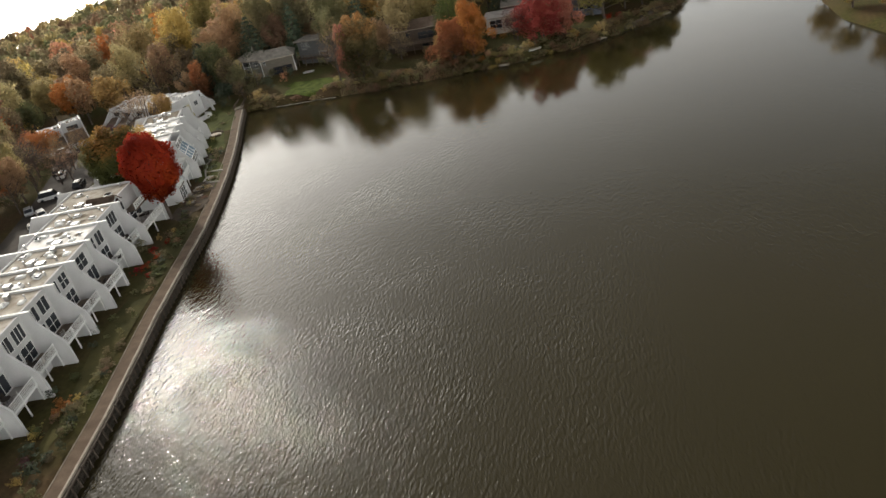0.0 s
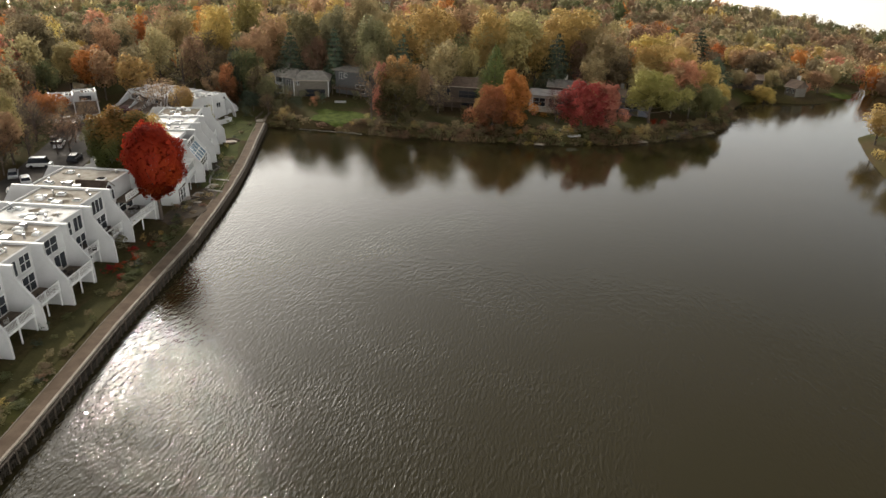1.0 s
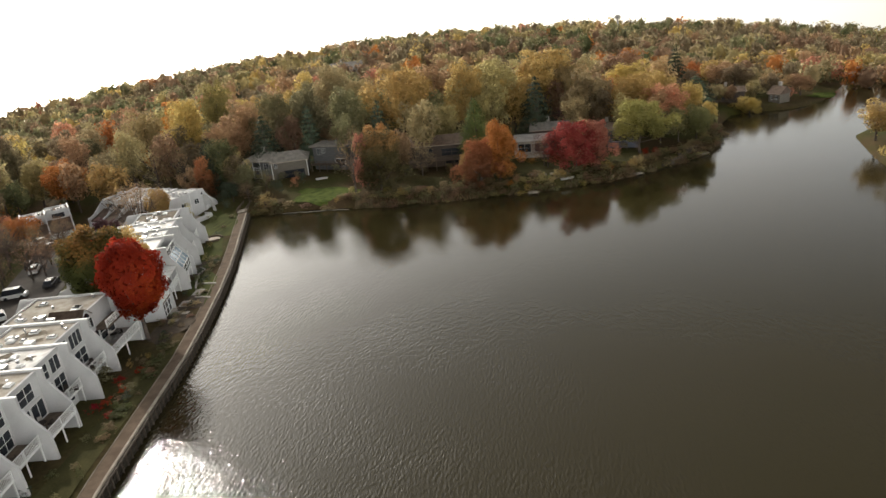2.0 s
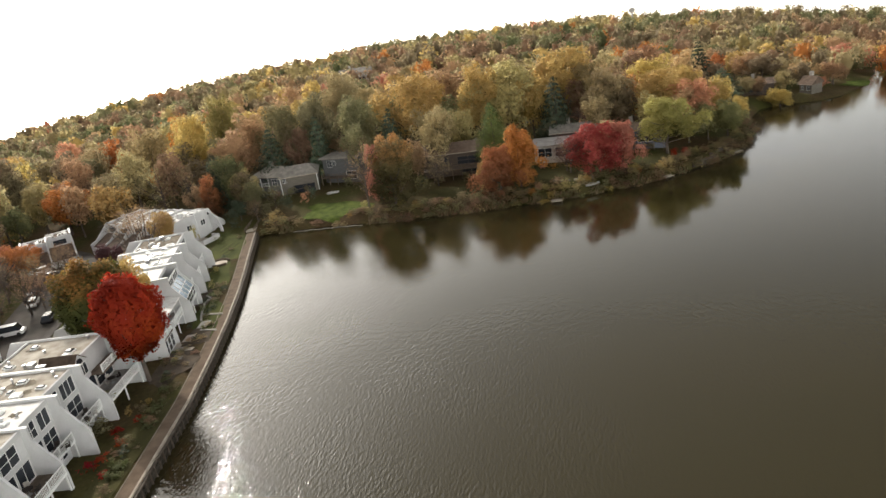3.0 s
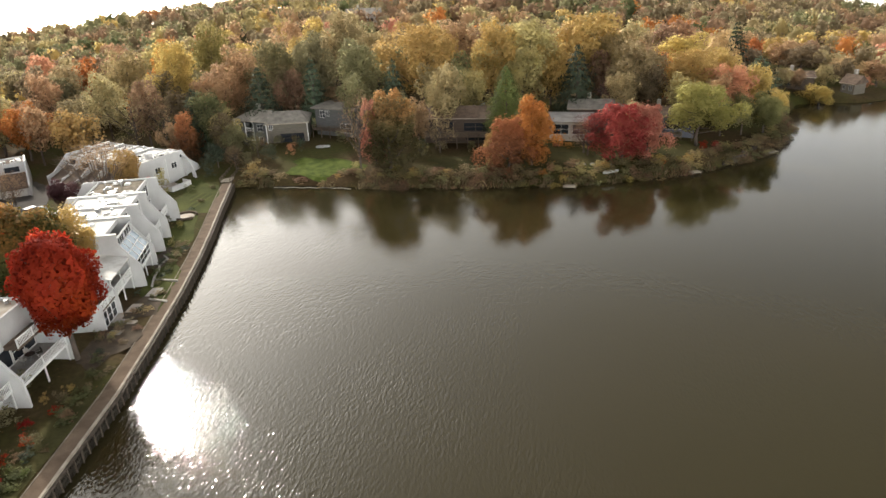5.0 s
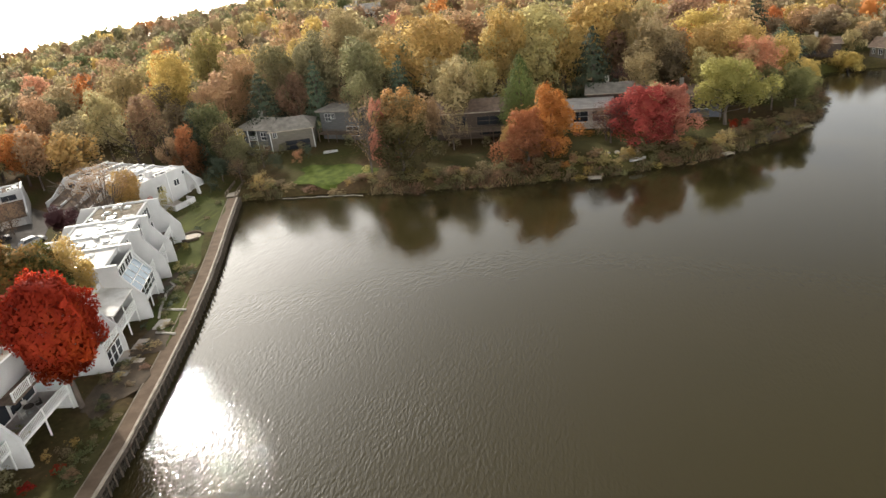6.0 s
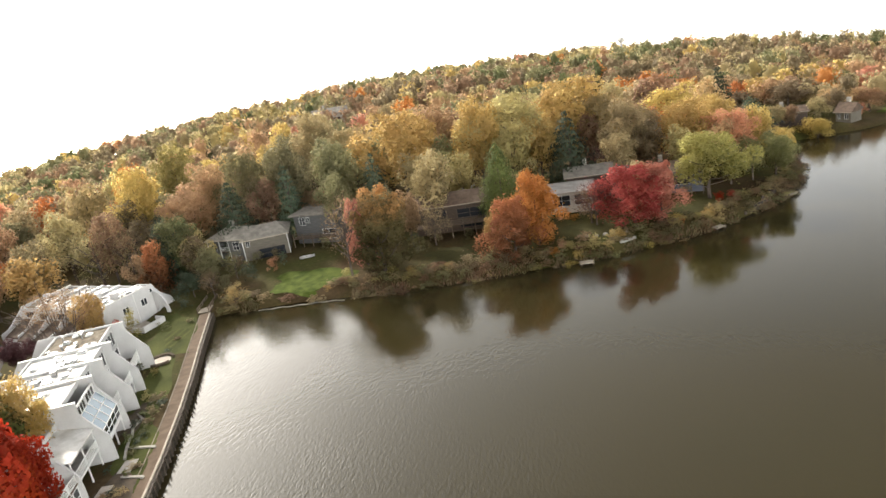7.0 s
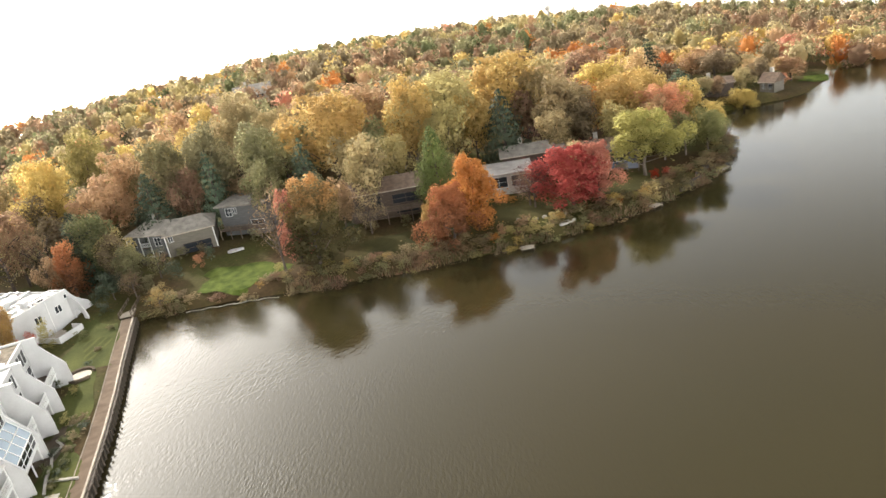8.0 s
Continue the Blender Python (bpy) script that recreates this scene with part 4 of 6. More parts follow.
def townhouse(m, width, depth, roof_material, seed, style="terrace", last=False, street=True, top=0.0, reach=None):
    """One unit: a curved fin wall at its near side, flat roof, a set-back front with two rows of windows, and a terrace."""
    r = random.Random(seed)
    words = {"terrace": "white townhouse with curved fin wall, railed terrace",
             "sunroom": "white townhouse with sloped glass sunroom",
             "gable": "white townhouse with brown gabled dormer",
             "porch": "white townhouse with roofed porch"}[style]
    roof_word = {"white roof coating": "bright white roof", "tan gravel roof": "tan gravel roof", "grey gravel roof": "grey gravel roof", "mossy roof gravel": "dark weathered gravel roof"}[roof_material.name]
    u = thing("townhouse", m, words + ", " + roof_word, "townhouse", "white townhouses along the lake")
    bm = bmesh.new()
    prism(bm, fin_outline(depth, top, street), -0.16, 0.16)
    part("fin_wall", bm, STUCCO, u)
    if last:
        bm = bmesh.new()
        prism(bm, fin_outline(depth, top, street), width - 0.16, width + 0.16)
        part("fin_wall", bm, STUCCO, u)
    a, b = 0.16, width - 0.16
    zr, fx = 7.92 + top, -4.3 + r.choice((-0.35, 0.0, 0.3))
    bk = -depth + 5.2
    part("roof", boxes((bk - 0.1, fx - 0.05, a, b, zr - 0.25, zr)), roof_material, u, roof_word)
    part("parapet", boxes((fx - 0.22, fx + 0.08, a, b, zr - 0.45, zr + 0.12)), STUCCO, u)
    part("back_parapet", boxes((bk - 0.2, bk + 0.05, a, b, zr - 0.45, zr + 0.22)), STUCCO, u)
    part("coping", boxes((-depth + 2.6, -2.46, -0.2, 0.2, 8.2 + top, 8.27 + top)), TRIM, u)
    fx = -2.6 if style == "sunroom" else fx
    # front, top storey
    bm = bmesh.new()
    wt = zr - 0.55
    w1 = (a + 0.25, a + 0.25 + min(2.7, (b - a) * 0.46), 5.3, wt)
    w2 = (w1[1] + 0.5, b - 0.35, 5.3, wt)
    tops = [w1] if style == "gable" else [w1, w2] if r.random() < 0.5 else [(a + 0.3, a + 0.3 + (b - a) * 0.74, 5.25, wt)]
    holed(bm, "x", fx, 0.22, a, b, 5.05, zr - 0.45, tops)
    part("upper_front", bm, STUCCO, u)
    for h in tops:
        window(u, "x", fx - 0.03, *h, cols=3 if h[1] - h[0] > 2.2 else 2, rows=1 if r.random() < 0.5 else 2)
    part("floor_band", boxes((fx - 0.2, fx + 0.06, a, b, 4.85, 5.05)), STUCCO, u)
    # front, middle storey
    bm = bmesh.new()
    mids = [(a + 0.2, a + 0.2 + (b - a) * 0.48, 2.35, 4.68), (a + 0.4 + (b - a) * 0.48, b - 0.2, 2.4, 4.68)]
    holed(bm, "x", fx + 0.02, 0.22, a, b, 2.3, 4.85, mids)
    part("middle_front", bm, STUCCO, u)
    for h in mids:
        window(u, "x", fx - 0.01, *h, cols=2, rows=2 if r.random() < 0.5 else 1)
    # terrace
    front = {"gable": -0.8, "sunroom": -0.7, "porch": -0.7}[style] if style != "terrace" else r.choice((-1.9, -1.6, -1.2))
    front = front if reach is None else reach
    part("terrace", boxes((fx - 0.1, front, a, b, 2.08, 2.3)), TIMBER if r.random() < 0.6 else ROOF_GREY, u, "terrace floor")
    part("terrace_fascia", boxes((front, front + 0.1, a, b, 2.0, 2.32)), TRIM, u)
    if style != "sunroom":
        railing(u, front, a, b, 2.3, solid=False)
    for yy in (a + 0.12, (a + b) / 2, b - 0.12):
        part("post", boxes((front - 0.12, front + 0.02, yy - 0.08, yy + 0.08, -0.2, 2.0)), TRIM, u)
    # ground storey
    bm = bmesh.new()
    lows = [(a + 0.4, a + 0.4 + (b - a) * 0.4, 0.05, 1.85), (a + 0.9 + (b - a) * 0.4, b - 0.5, 0.7, 1.85)]
    holed(bm, "x", fx + 0.6, 0.22, a, b, -0.3, 2.08, lows)
    part("lower_front", bm, STUCCO, u)
    for h in lows:
        window(u, "x", fx + 0.57, *h, cols=2, rows=1)
    # street side
    bm = bmesh.new()
    holed(bm, "x", bk, 0.2, a, b, 2.9, zr - 0.45, [(a + 1.0, a + 2.4, 5.6, 6.9)])
    part("back_wall", bm, STUCCO, u)
    window(u, "x", bk - 0.06, a + 1.0, a + 2.4, 5.6, 6.9, cols=2)
    part("garage", boxes((-depth + 0.5, bk - 0.2, a, b, -0.3, 2.9)), STUCCO, u)
    bm = bmesh.new()
    prism(bm, [(bk - 0.2, 5.2), (bk - 0.2, 5.0), (-depth + 0.3, 2.7), (-depth + 0.3, 2.92)], a, b)
    part("garage_roof", bm, SHINGLE, u, "sloped brown shingle roof")
    # the roof's furniture
    for k in range(r.randint(5, 8)):
        skylight(u, -5.2 - r.uniform(0, depth - 11.5), r.uniform(a + 0.8, b - 0.8), zr, r.uniform(0.7, 1.3), r.uniform(0.6, 1.1), r.uniform(-0.1, 0.1))
    for k in range(r.randint(4, 7)):
        vent(u, -5.0 - r.uniform(0, depth - 10.8), r.uniform(a + 0.5, b - 0.5), zr, r.uniform(0.08, 0.2), r.uniform(0.3, 0.8))
    if r.random() < 0.5:
        part("chimney", boxes((-8.4, -7.8, b - 1.5, b - 0.9, zr - 0.1, zr + 0.55), (-8.45, -7.75, b - 1.55, b - 0.85, zr + 0.55, zr + 0.62)), METAL, u)
    # moss, ponding stains and loose gravel lying on the roof, and a low hatch
    for k in range(r.randint(1, 3)):
        cx, cy, rx, ry = -5.6 - r.uniform(0, depth - 12.6), r.uniform(a + 1.2, b - 1.2), r.uniform(0.7, 1.9), r.uniform(0.5, 1.1)
        bm = bmesh.new()
        ring = [(cx + rx * r.uniform(0.55, 1.1) * math.cos(q * 0.524), cy + ry * r.uniform(0.55, 1.1) * math.sin(q * 0.524)) for q in range(12)]
        lo, hi = [bm.verts.new((x, y, zr - 0.02)) for x, y in ring], [bm.verts.new((x, y, zr + 0.012 + 0.004 * k)) for x, y in ring]
        bm.faces.new(hi)
        for q in range(12):
            bm.faces.new((lo[q], lo[(q + 1) % 12], hi[(q + 1) % 12], hi[q]))
        part("gravel_patch", bm, ROOF_MOSS, u, "dark mossy gravel patch")
    part("roof_hatch", boxes((-8.6, -7.5, a + 0.5, a + 1.5, zr, zr + 0.35), (-8.65, -7.45, a + 0.45, a + 1.55, zr + 0.35, zr + 0.42)), METAL if r.random() < 0.5 else TRIM, u)
    if r.random() < 0.7:
        ac = part("air_unit", boxes((-9.9, -9.0, a + 0.7, a + 1.6, zr, zr + 0.7)), METAL, u)
    if style == "sunroom":
        bm = bmesh.new()
        for i in range(5):
            yy = a + 0.1 + (b - a - 0.2) * i / 4
            beam(bm, (fx, yy, 6.2), (front, yy, 3.9), 0.09)
            beam(bm, (front, yy, 2.3), (front, yy, 3.9), 0.09)
        for x, z in ((fx, 6.2), ((fx + front) / 2, 5.05), (front, 3.9), (front, 3.1), (front, 2.4)):
            beam(bm, (x, a, z), (x, b, z), 0.10)
        sr = part("sunroom_frame", bm, TRIM, u, "white sunroom frame")
        for i in range(4):
            y0, y1 = a + 0.15 + (b - a - 0.2) * i / 4, a + 0.05 + (b - a - 0.2) * (i + 1) / 4
            bm = bmesh.new()
            prism(bm, [(fx, 6.18), (front - 0.04, 3.88), (front - 0.04, 3.84), (fx, 6.14)], y0, y1)
            part("pane", bm, SKY_GLASS, sr, "pale sloped glass")
            part("pane", boxes((front - 0.02, front + 0.01, y0, y1, 2.45, 3.8)), GLASS, sr)
    if style == "gable":
        y0, y1, ym = a + 0.05, a + 3.35, a + 1.7
        bm = bmesh.new()
        gable = [(y0 + 0.15, 5.05), (y1 - 0.15, 5.05), (y1 - 0.15, 7.55), (ym, 8.75), (y0 + 0.15, 7.55)]
        lo, hi = [bm.verts.new((fx + 0.02, y, z)) for y, z in gable], [bm.verts.new((fx + 0.55, y, z)) for y, z in gable]
        bm.faces.new(hi)
        bm.faces.new(lo[::-1])
        for q in range(5):
            bm.faces.new((lo[q], lo[(q + 1) % 5], hi[(q + 1) % 5], hi[q]))
        bmesh.ops.recalc_face_normals(bm, faces=bm.faces)
        part("dormer", bm, STUCCO, u, "white gabled dormer front")
        for s0 in (y0, y1):
            bm = bmesh.new()
            d = 0.12 if s0 == y0 else -0.12
            q = [bm.verts.new(p) for p in ((-8.6, s0 - d, 7.42), (fx + 0.68, s0 - d, 7.42), (fx + 0.68, ym, 8.86), (-8.6, ym, 8.86))]
            bm.faces.new(q)
            bmesh.ops.solidify(bm, geom=bm.faces[:], thickness=0.12)
            part("dormer_roof", bm, SHINGLE, u, "brown shingled roof slope")
        window(u, "x", fx + 0.60, y0 + 0.45, y1 - 0.45, 5.7, 7.3, cols=3, rows=1)
        bm = bmesh.new()
        arc = [(ym + 0.75 * math.cos(q * math.pi / 8), 7.42 + 0.75 * math.sin(q * math.pi / 8)) for q in range(9)]
        lo, hi = [bm.verts.new((fx + 0.54, y, z)) for y, z in arc], [bm.verts.new((fx + 0.585, y, z)) for y, z in arc]
        bm.faces.new(hi)
        for q in range(9):
            bm.faces.new((lo[q], lo[(q + 1) % 9], hi[(q + 1) % 9], hi[q]))
        part("arched_pane", bm, GLASS, u, "dark half-round pane")
        railing(u, fx + 2.0, a + 3.4, b, 5.05)
        part("upper_deck", boxes((fx, fx + 2.1, a + 3.3, b, 4.85, 5.05)), TIMBER, u)
    if style == "porch":
        bm = bmesh.new()
        prism(bm, [(fx, 5.4), (front + 0.25, 4.7), (front + 0.25, 4.84), (fx, 5.54)], a, b)
        part("porch_roof", bm, ROOF_WHITE, u, "white porch roof")
        for yy in (a + 0.1, (a + b) / 2, b - 0.1):
            part("porch_post", boxes((front - 0.1, front + 0.02, yy - 0.06, yy + 0.06, 2.3, 4.75)), TRIM, u)
    return u


def sky_glass():
    m, n, l, out = nodes_of("sunroom glass")
    p = n.new("ShaderNodeBsdfPrincipled")
    p.inputs["Base Color"].default_value = (0.20, 0.27, 0.33, 1)
    p.inputs["Roughness"].default_value = 0.08
    l.new(p.outputs["BSDF"], out.inputs["Surface"])
    return m


SKY_GLASS = sky_glass()
GZ = 1.4
# the near row: fins at these places along the lake, stepping back towards its far end
ROW = [(22.0, -42.0), (28.3, -42.0), (34.6, -42.1), (40.9, -42.3), (47.2, -42.4), (53.6, -42.5), (59.8, -42.5), (65.9, -42.6), (72.2, -43.3), (78.4, -43.5), (85.5, -44.5), (94.9, -46.1)]
STYLES = ["terrace", "porch", "terrace", "terrace", "terrace", "terrace", "terrace", "terrace", "terrace", "terrace", "gable"]
ROOFS = [ROOF_TAN, ROOF_WHITE, ROOF_WHITE, ROOF_TAN, ROOF_TAN, ROOF_TAN, ROOF_TAN, ROOF_TAN, ROOF_WHITE, ROOF_TAN, ROOF_TAN]
for i, ((y0, x0), (y1, x1)) in enumerate(zip(ROW, ROW[1:])):
    townhouse(pose(x0, y0, GZ), y1 - y0, 19.0 if i < 10 else 20.0, ROOFS[i], 30 + i, STYLES[i], last=i == len(ROW) - 2, reach={5: -1.0, 6: -1.6, 7: -0.8, 8: -2.5, 9: -2.5}.get(i))
# the middle row, turned a little with the shore
ROW2 = [(0.0, 7.2, "sunroom", ROOF_WHITE), (7.2, 5.2, "terrace", ROOF_WHITE), (12.4, 5.9, "terrace", ROOF_WHITE), (18.3, 7.9, "terrace", ROOF_MOSS)]
for i, (s, w, st, rm) in enumerate(ROW2):
    m = pose(-44.6, 113.8, GZ, 0, 0, 11) @ pose(-0.3 * (i == 3), s, 0)
    townhouse(m, w, (20.0, 19.4, 18.4, 17.2)[i], rm, 60 + i, st, last=i == 3)
townhouse(pose(-44.4, 105.9, GZ, 0, 0, 8), 7.6, 18.0, ROOF_WHITE, 71, "porch", top=-1.6)
# the small end house beside the red maple: glazed ground storey, railed balcony and sloped side walls
def end_house(m, w):
    u = thing("townhouse", m, "small white end townhouse with glass doors, balcony", "townhouse", "white townhouses along the lake")
    side = [(0.0, -0.3), (0.0, 3.3), (-0.9, 4.3), (-2.3, 5.7), (-2.5, 5.9), (-9.0, 5.9), (-9.0, -0.3)]
    for yy in (0.0, w):
        bm = bmesh.new()
        prism(bm, side, yy - 0.14, yy + 0.14)
        part("fin_wall", bm, STUCCO, u)
        part("coping", boxes((-9.0, -2.4, yy - 0.18, yy + 0.18, 5.9, 5.96)), TRIM, u)
    a, b = 0.14, w - 0.14
    third = (b - a - 0.5) / 3
    doors = [(a + 0.15 + k * (third + 0.1), a + 0.15 + k * (third + 0.1) + third, 0.08, 2.2) for k in range(3)]
    bm = bmesh.new()
    holed(bm, "x", -0.25, 0.2, a, b, -0.3, 2.42, doors)
    part("lower_front", bm, STUCCO, u)
    for q in doors:
        window(u, "x", -0.28, *q, cols=1, rows=2)
    part("balcony", boxes((-2.4, -0.1, a, b, 2.43, 2.6)), TIMBER, u, "balcony floor")
    railing(u, -0.16, a, b, 2.6, solid=False)
    uppers = [(a + 0.3, a + 2.2, 2.75, 4.9), (b - 1.9, b - 0.3, 3.2, 4.9)]
    bm = bmesh.new()
    holed(bm, "x", -2.5, 0.2, a, b, 2.61, 5.5, uppers)
    part("upper_front", bm, STUCCO, u)
    for q in uppers:
        window(u, "x", -2.53, *q, cols=2, rows=1)
    part("roof", boxes((-8.8, -2.45, a, b, 5.5, 5.7)), ROOF_WHITE, u)
    part("back_wall", boxes((-9.0, -8.81, a, b, -0.3, 5.8)), STUCCO, u)
    for x, y in ((-4.2, 1.4), (-6.0, 3.2), (-7.4, 1.8)):
        skylight(u, x, y, 5.7, 0.9, 0.8)
    part("doorstep", boxes((-0.2, 1.1, a, b, -0.25, 0.06)), PAVER, u)


end_house(pose(-44.2, 101.3, GZ, 0, 0, 6), 4.7)
# the row beyond the lawn, its closed end turned towards the walk
def rowhouse(m, width, depth, h, roof_material, seed, flush, last, slope=3.0):
    r = random.Random(seed)
    u = thing("townhouse", m, "white end townhouse with windowed side wall and white roof" if flush else "low white townhouse with sloped brown roof between fin walls",
              "townhouse", "white townhouses along the lake")
    lake = [(0.0, h + 0.45), (0.5, h - 0.6), (1.3, h - 1.7), (2.4, h - 2.6), (3.4, h - 3.3), (3.9, h - 4.1), (4.1, -0.3)]
    street = [(-depth, -0.3), (-depth, h - 2.9), (-depth + slope * 0.33, h - 2.4), (-depth + slope - 0.4, h - 0.1), (-depth + slope + 0.2, h + 0.45)]
    if flush:
        street = [(-depth, -0.3), (-depth, h + 0.45)]
    ends = [width] if last else []
    if flush:
        # the side wall: two square windows and a small one high up, in a wall with openings, and the curved wing beyond it
        sides = [(-3.3, -1.9, h - 2.75, h - 1.45), (-7.4, -6.0, h - 2.75, h - 1.45), (-0.85, -0.2, h - 1.1, h - 0.3)]
        bm = bmesh.new()
        holed(bm, "y", -0.15, 0.3, -depth, 0.0, -0.3, h + 0.45, sides)
        part("side_wall", bm, STUCCO, u)
        for q in sides:
            window(u, "y", -0.12, *q, cols=2 if q[1] - q[0] > 1 else 1, out=-1.0)
        part("downpipe", boxes((-4.62, -4.5, -0.27, -0.153, -0.3, h + 0.3)), TRIM, u)
        bm = bmesh.new()
        prism(bm, lake + [(0.004, -0.3)], -0.15, 0.15)
        part("curved_wing", bm, STUCCO, u)
    else:
        ends = [0.0] + ends
    for yy in ends:
        bm = bmesh.new()
        prism(bm, lake + street, yy - 0.15, yy + 0.15)
        part("fin_wall", bm, STUCCO, u)
        part("coping", boxes((-depth + (0.0 if flush else slope + 0.2), 0.0, yy - 0.18, yy + 0.18, h + 0.45, h + 0.5)), TRIM, u)
    a, b = 0.15, width - 0.15
    back = -depth + (0.25 if flush else slope)
    part("roof", boxes((back, -0.1, a, b, h - 0.2, h)), roof_material, u)
    holes = [(a + 0.9, a + 2.3, h - 2.6, h - 1.2)] if flush else [(a + 1.0, b - 1.2, h - 1.5, h - 0.4)]
    bm = bmesh.new()
    holed(bm, "x", back, 0.2, a, b, -0.3, h + 0.35, holes)
    part("street_wall", bm, STUCCO, u)
    for q in holes:
        window(u, "x", back - 0.14, *q, cols=2, out=-1.0)
    if not flush:
        bm = bmesh.new()
        prism(bm, [(back - 0.2, h - 1.75), (back - 0.2, h - 1.95), (-depth + 0.5, h - 3.75), (-depth + 0.5, h - 3.5)], a, b)
        part("garage_roof", bm, SHINGLE, u, "sloped brown shingle roof")
        part("garage", boxes((-depth + 0.6, back - 0.24, a, b, -0.3, h - 3.8)), STUCCO, u)
        part("garage_door", boxes((-depth + 0.54, -depth + 0.6, a + 0.5, b - 0.5, -0.1, h - 3.95)), TRIM, u)
    part("lake_wall", boxes((-0.25, 0.0, a, b, -0.3, h + 0.3)), STUCCO, u)
    part("terrace", boxes((0.01, 3.2, a, b, 1.9, 2.1)), TIMBER, u, "terrace floor")
    part("chimney", boxes((-6.4, -5.4, b - 1.3, b - 0.3, h, h + 0.9), (-6.46, -5.34, b - 1.36, b - 0.24, h + 0.9, h + 1.0)), STUCCO, u)
    for k in range(6):
        skylight(u, -1.0 - r.uniform(0, depth - slope - 2.5), r.uniform(a + 0.8, b - 0.8), h, r.uniform(0.7, 1.3), r.uniform(0.6, 1.1))
    for k in range(5):
        vent(u, -0.8 - r.uniform(0, depth - slope - 2.0), r.uniform(a + 0.5, b - 0.5), h, r.uniform(0.08, 0.2), r.uniform(0.3, 0.8))
    return u


ROW3 = pose(-58.7, 164.5, GZ, 0, 0, 64)
for i, (s, w, d, h, rm, slope) in enumerate(((0.0, 3.8, 11.4, 5.5, ROOF_WHITE, 0.2), (3.8, 4.7, 17.7, 5.2, ROOF_WHITE, 6.0), (8.5, 4.7, 17.4, 5.2, ROOF_WHITE, 6.0), (13.2, 4.8, 16.8, 5.1, ROOF_TAN, 5.4), (18.0, 4.8, 15.8, 5.1, ROOF_TAN, 5.0))):
    rowhouse(ROW3 @ pose(0, s, 0), w, d, h, rm, 80 + i, i == 0, i == 4, slope)
for i in range(2):
    rowhouse(pose(-92.9, 164.8, GZ, 0, 0, 122) @ pose(-0.8 * i, 5.2 * i, 0), 5.2, 11.4, (5.2, 4.8)[i], SHINGLE, 90 + i, False, i == 1, 6.0)
arcade = thing("garden_wall", ROW3 @ pose(-0.5, -0.2, 0, 0, 0, -90), "white garden wall with an arched opening beside the row", "wall")
bm = bmesh.new()
arch = [(0, -0.3), (0, 4.6), (1.2, 4.4), (2.2, 3.6), (2.9, 2.4), (3.2, 1.2), (3.3, -0.3), (2.5, -0.3), (2.45, 1.2), (2.1, 2.0), (1.5, 2.4), (0.9, 2.0), (0.6, 1.2), (0.55, -0.3)]
prism(bm, arch, 0.0, 0.3)
part("wall", bm, STUCCO, arcade)
part("low_wall", boxes((4.75, 5.0, -7.8, -2.9, -0.3, 1.1), (2.8, 4.75, -3.15, -2.9, -0.3, 1.1), (0.2, 4.75, -7.8, -7.55, -0.3, 0.9)), STUCCO, arcade)
part("paving", boxes((0.1, 4.74, -7.54, -3.16, -0.3, 0.12)), PAVER, arcade)


# ---------- terrace furniture ----------
DARK_WICKER = surface("dark wicker", (0.035, 0.028, 0.024), (0.07, 0.055, 0.045), 6, 0.8, 0.3)


def patio_table(m):
    u = thing("patio_table", m, "small round dark patio table on a townhouse terrace", "table", "terrace tables")
    bm = bmesh.new()
    tube(bm, [(0, 0, 0.70), (0, 0, 0.74)], [0.55, 0.55], 18)
    part("tabletop", bm, DARK_WICKER, u)
    bm = bmesh.new()
    tube(bm, [(0, 0, 0), (0, 0, 0.04), (0, 0, 0.06), (0, 0, 0.70)], [0.3, 0.28, 0.05, 0.05], 12)
    part("pedestal", bm, METAL, u)


def patio_chair(m, pale):
    mt = FABRIC if pale else DARK_WICKER
    u = thing("patio_chair", m, ("pale canvas" if pale else "dark wicker") + " patio chair on a townhouse terrace", "chair", "terrace chairs")
    part("seat", boxes((-0.26, 0.26, -0.26, 0.26, 0.40, 0.47)), mt, u)
    bm = boxes((-0.26, 0.26, 0.22, 0.29, 0.47, 0.95))
    part("backrest", bm, mt, u)
    for x in (-0.23, 0.23):
        for y in (-0.23, 0.23):
            part("leg", boxes((x - 0.025, x + 0.025, y - 0.025, y + 0.025, 0.0, 0.40)), METAL, u)
        part("armrest", boxes((x - 0.04, x + 0.04, -0.24, 0.24, 0.62, 0.67)), mt, u)


rt = random.Random(12)
for (y0, x0), (y1, x1) in zip(ROW[3:], ROW[4:]):
    px, py = x0 - 2.9, rt.uniform(y0 + 1.6, y1 - 1.6)
    patio_table(pose(px, py, GZ + 2.3))
    for k in range(rt.choice((2, 3, 3))):
        a = k * 2.1 + rt.uniform(0, 1)
        patio_chair(pose(px + 0.95 * math.cos(a), py + 0.95 * math.sin(a), GZ + 2.3, 0, 0, math.degrees(a) - 90), rt.random() < 0.4)


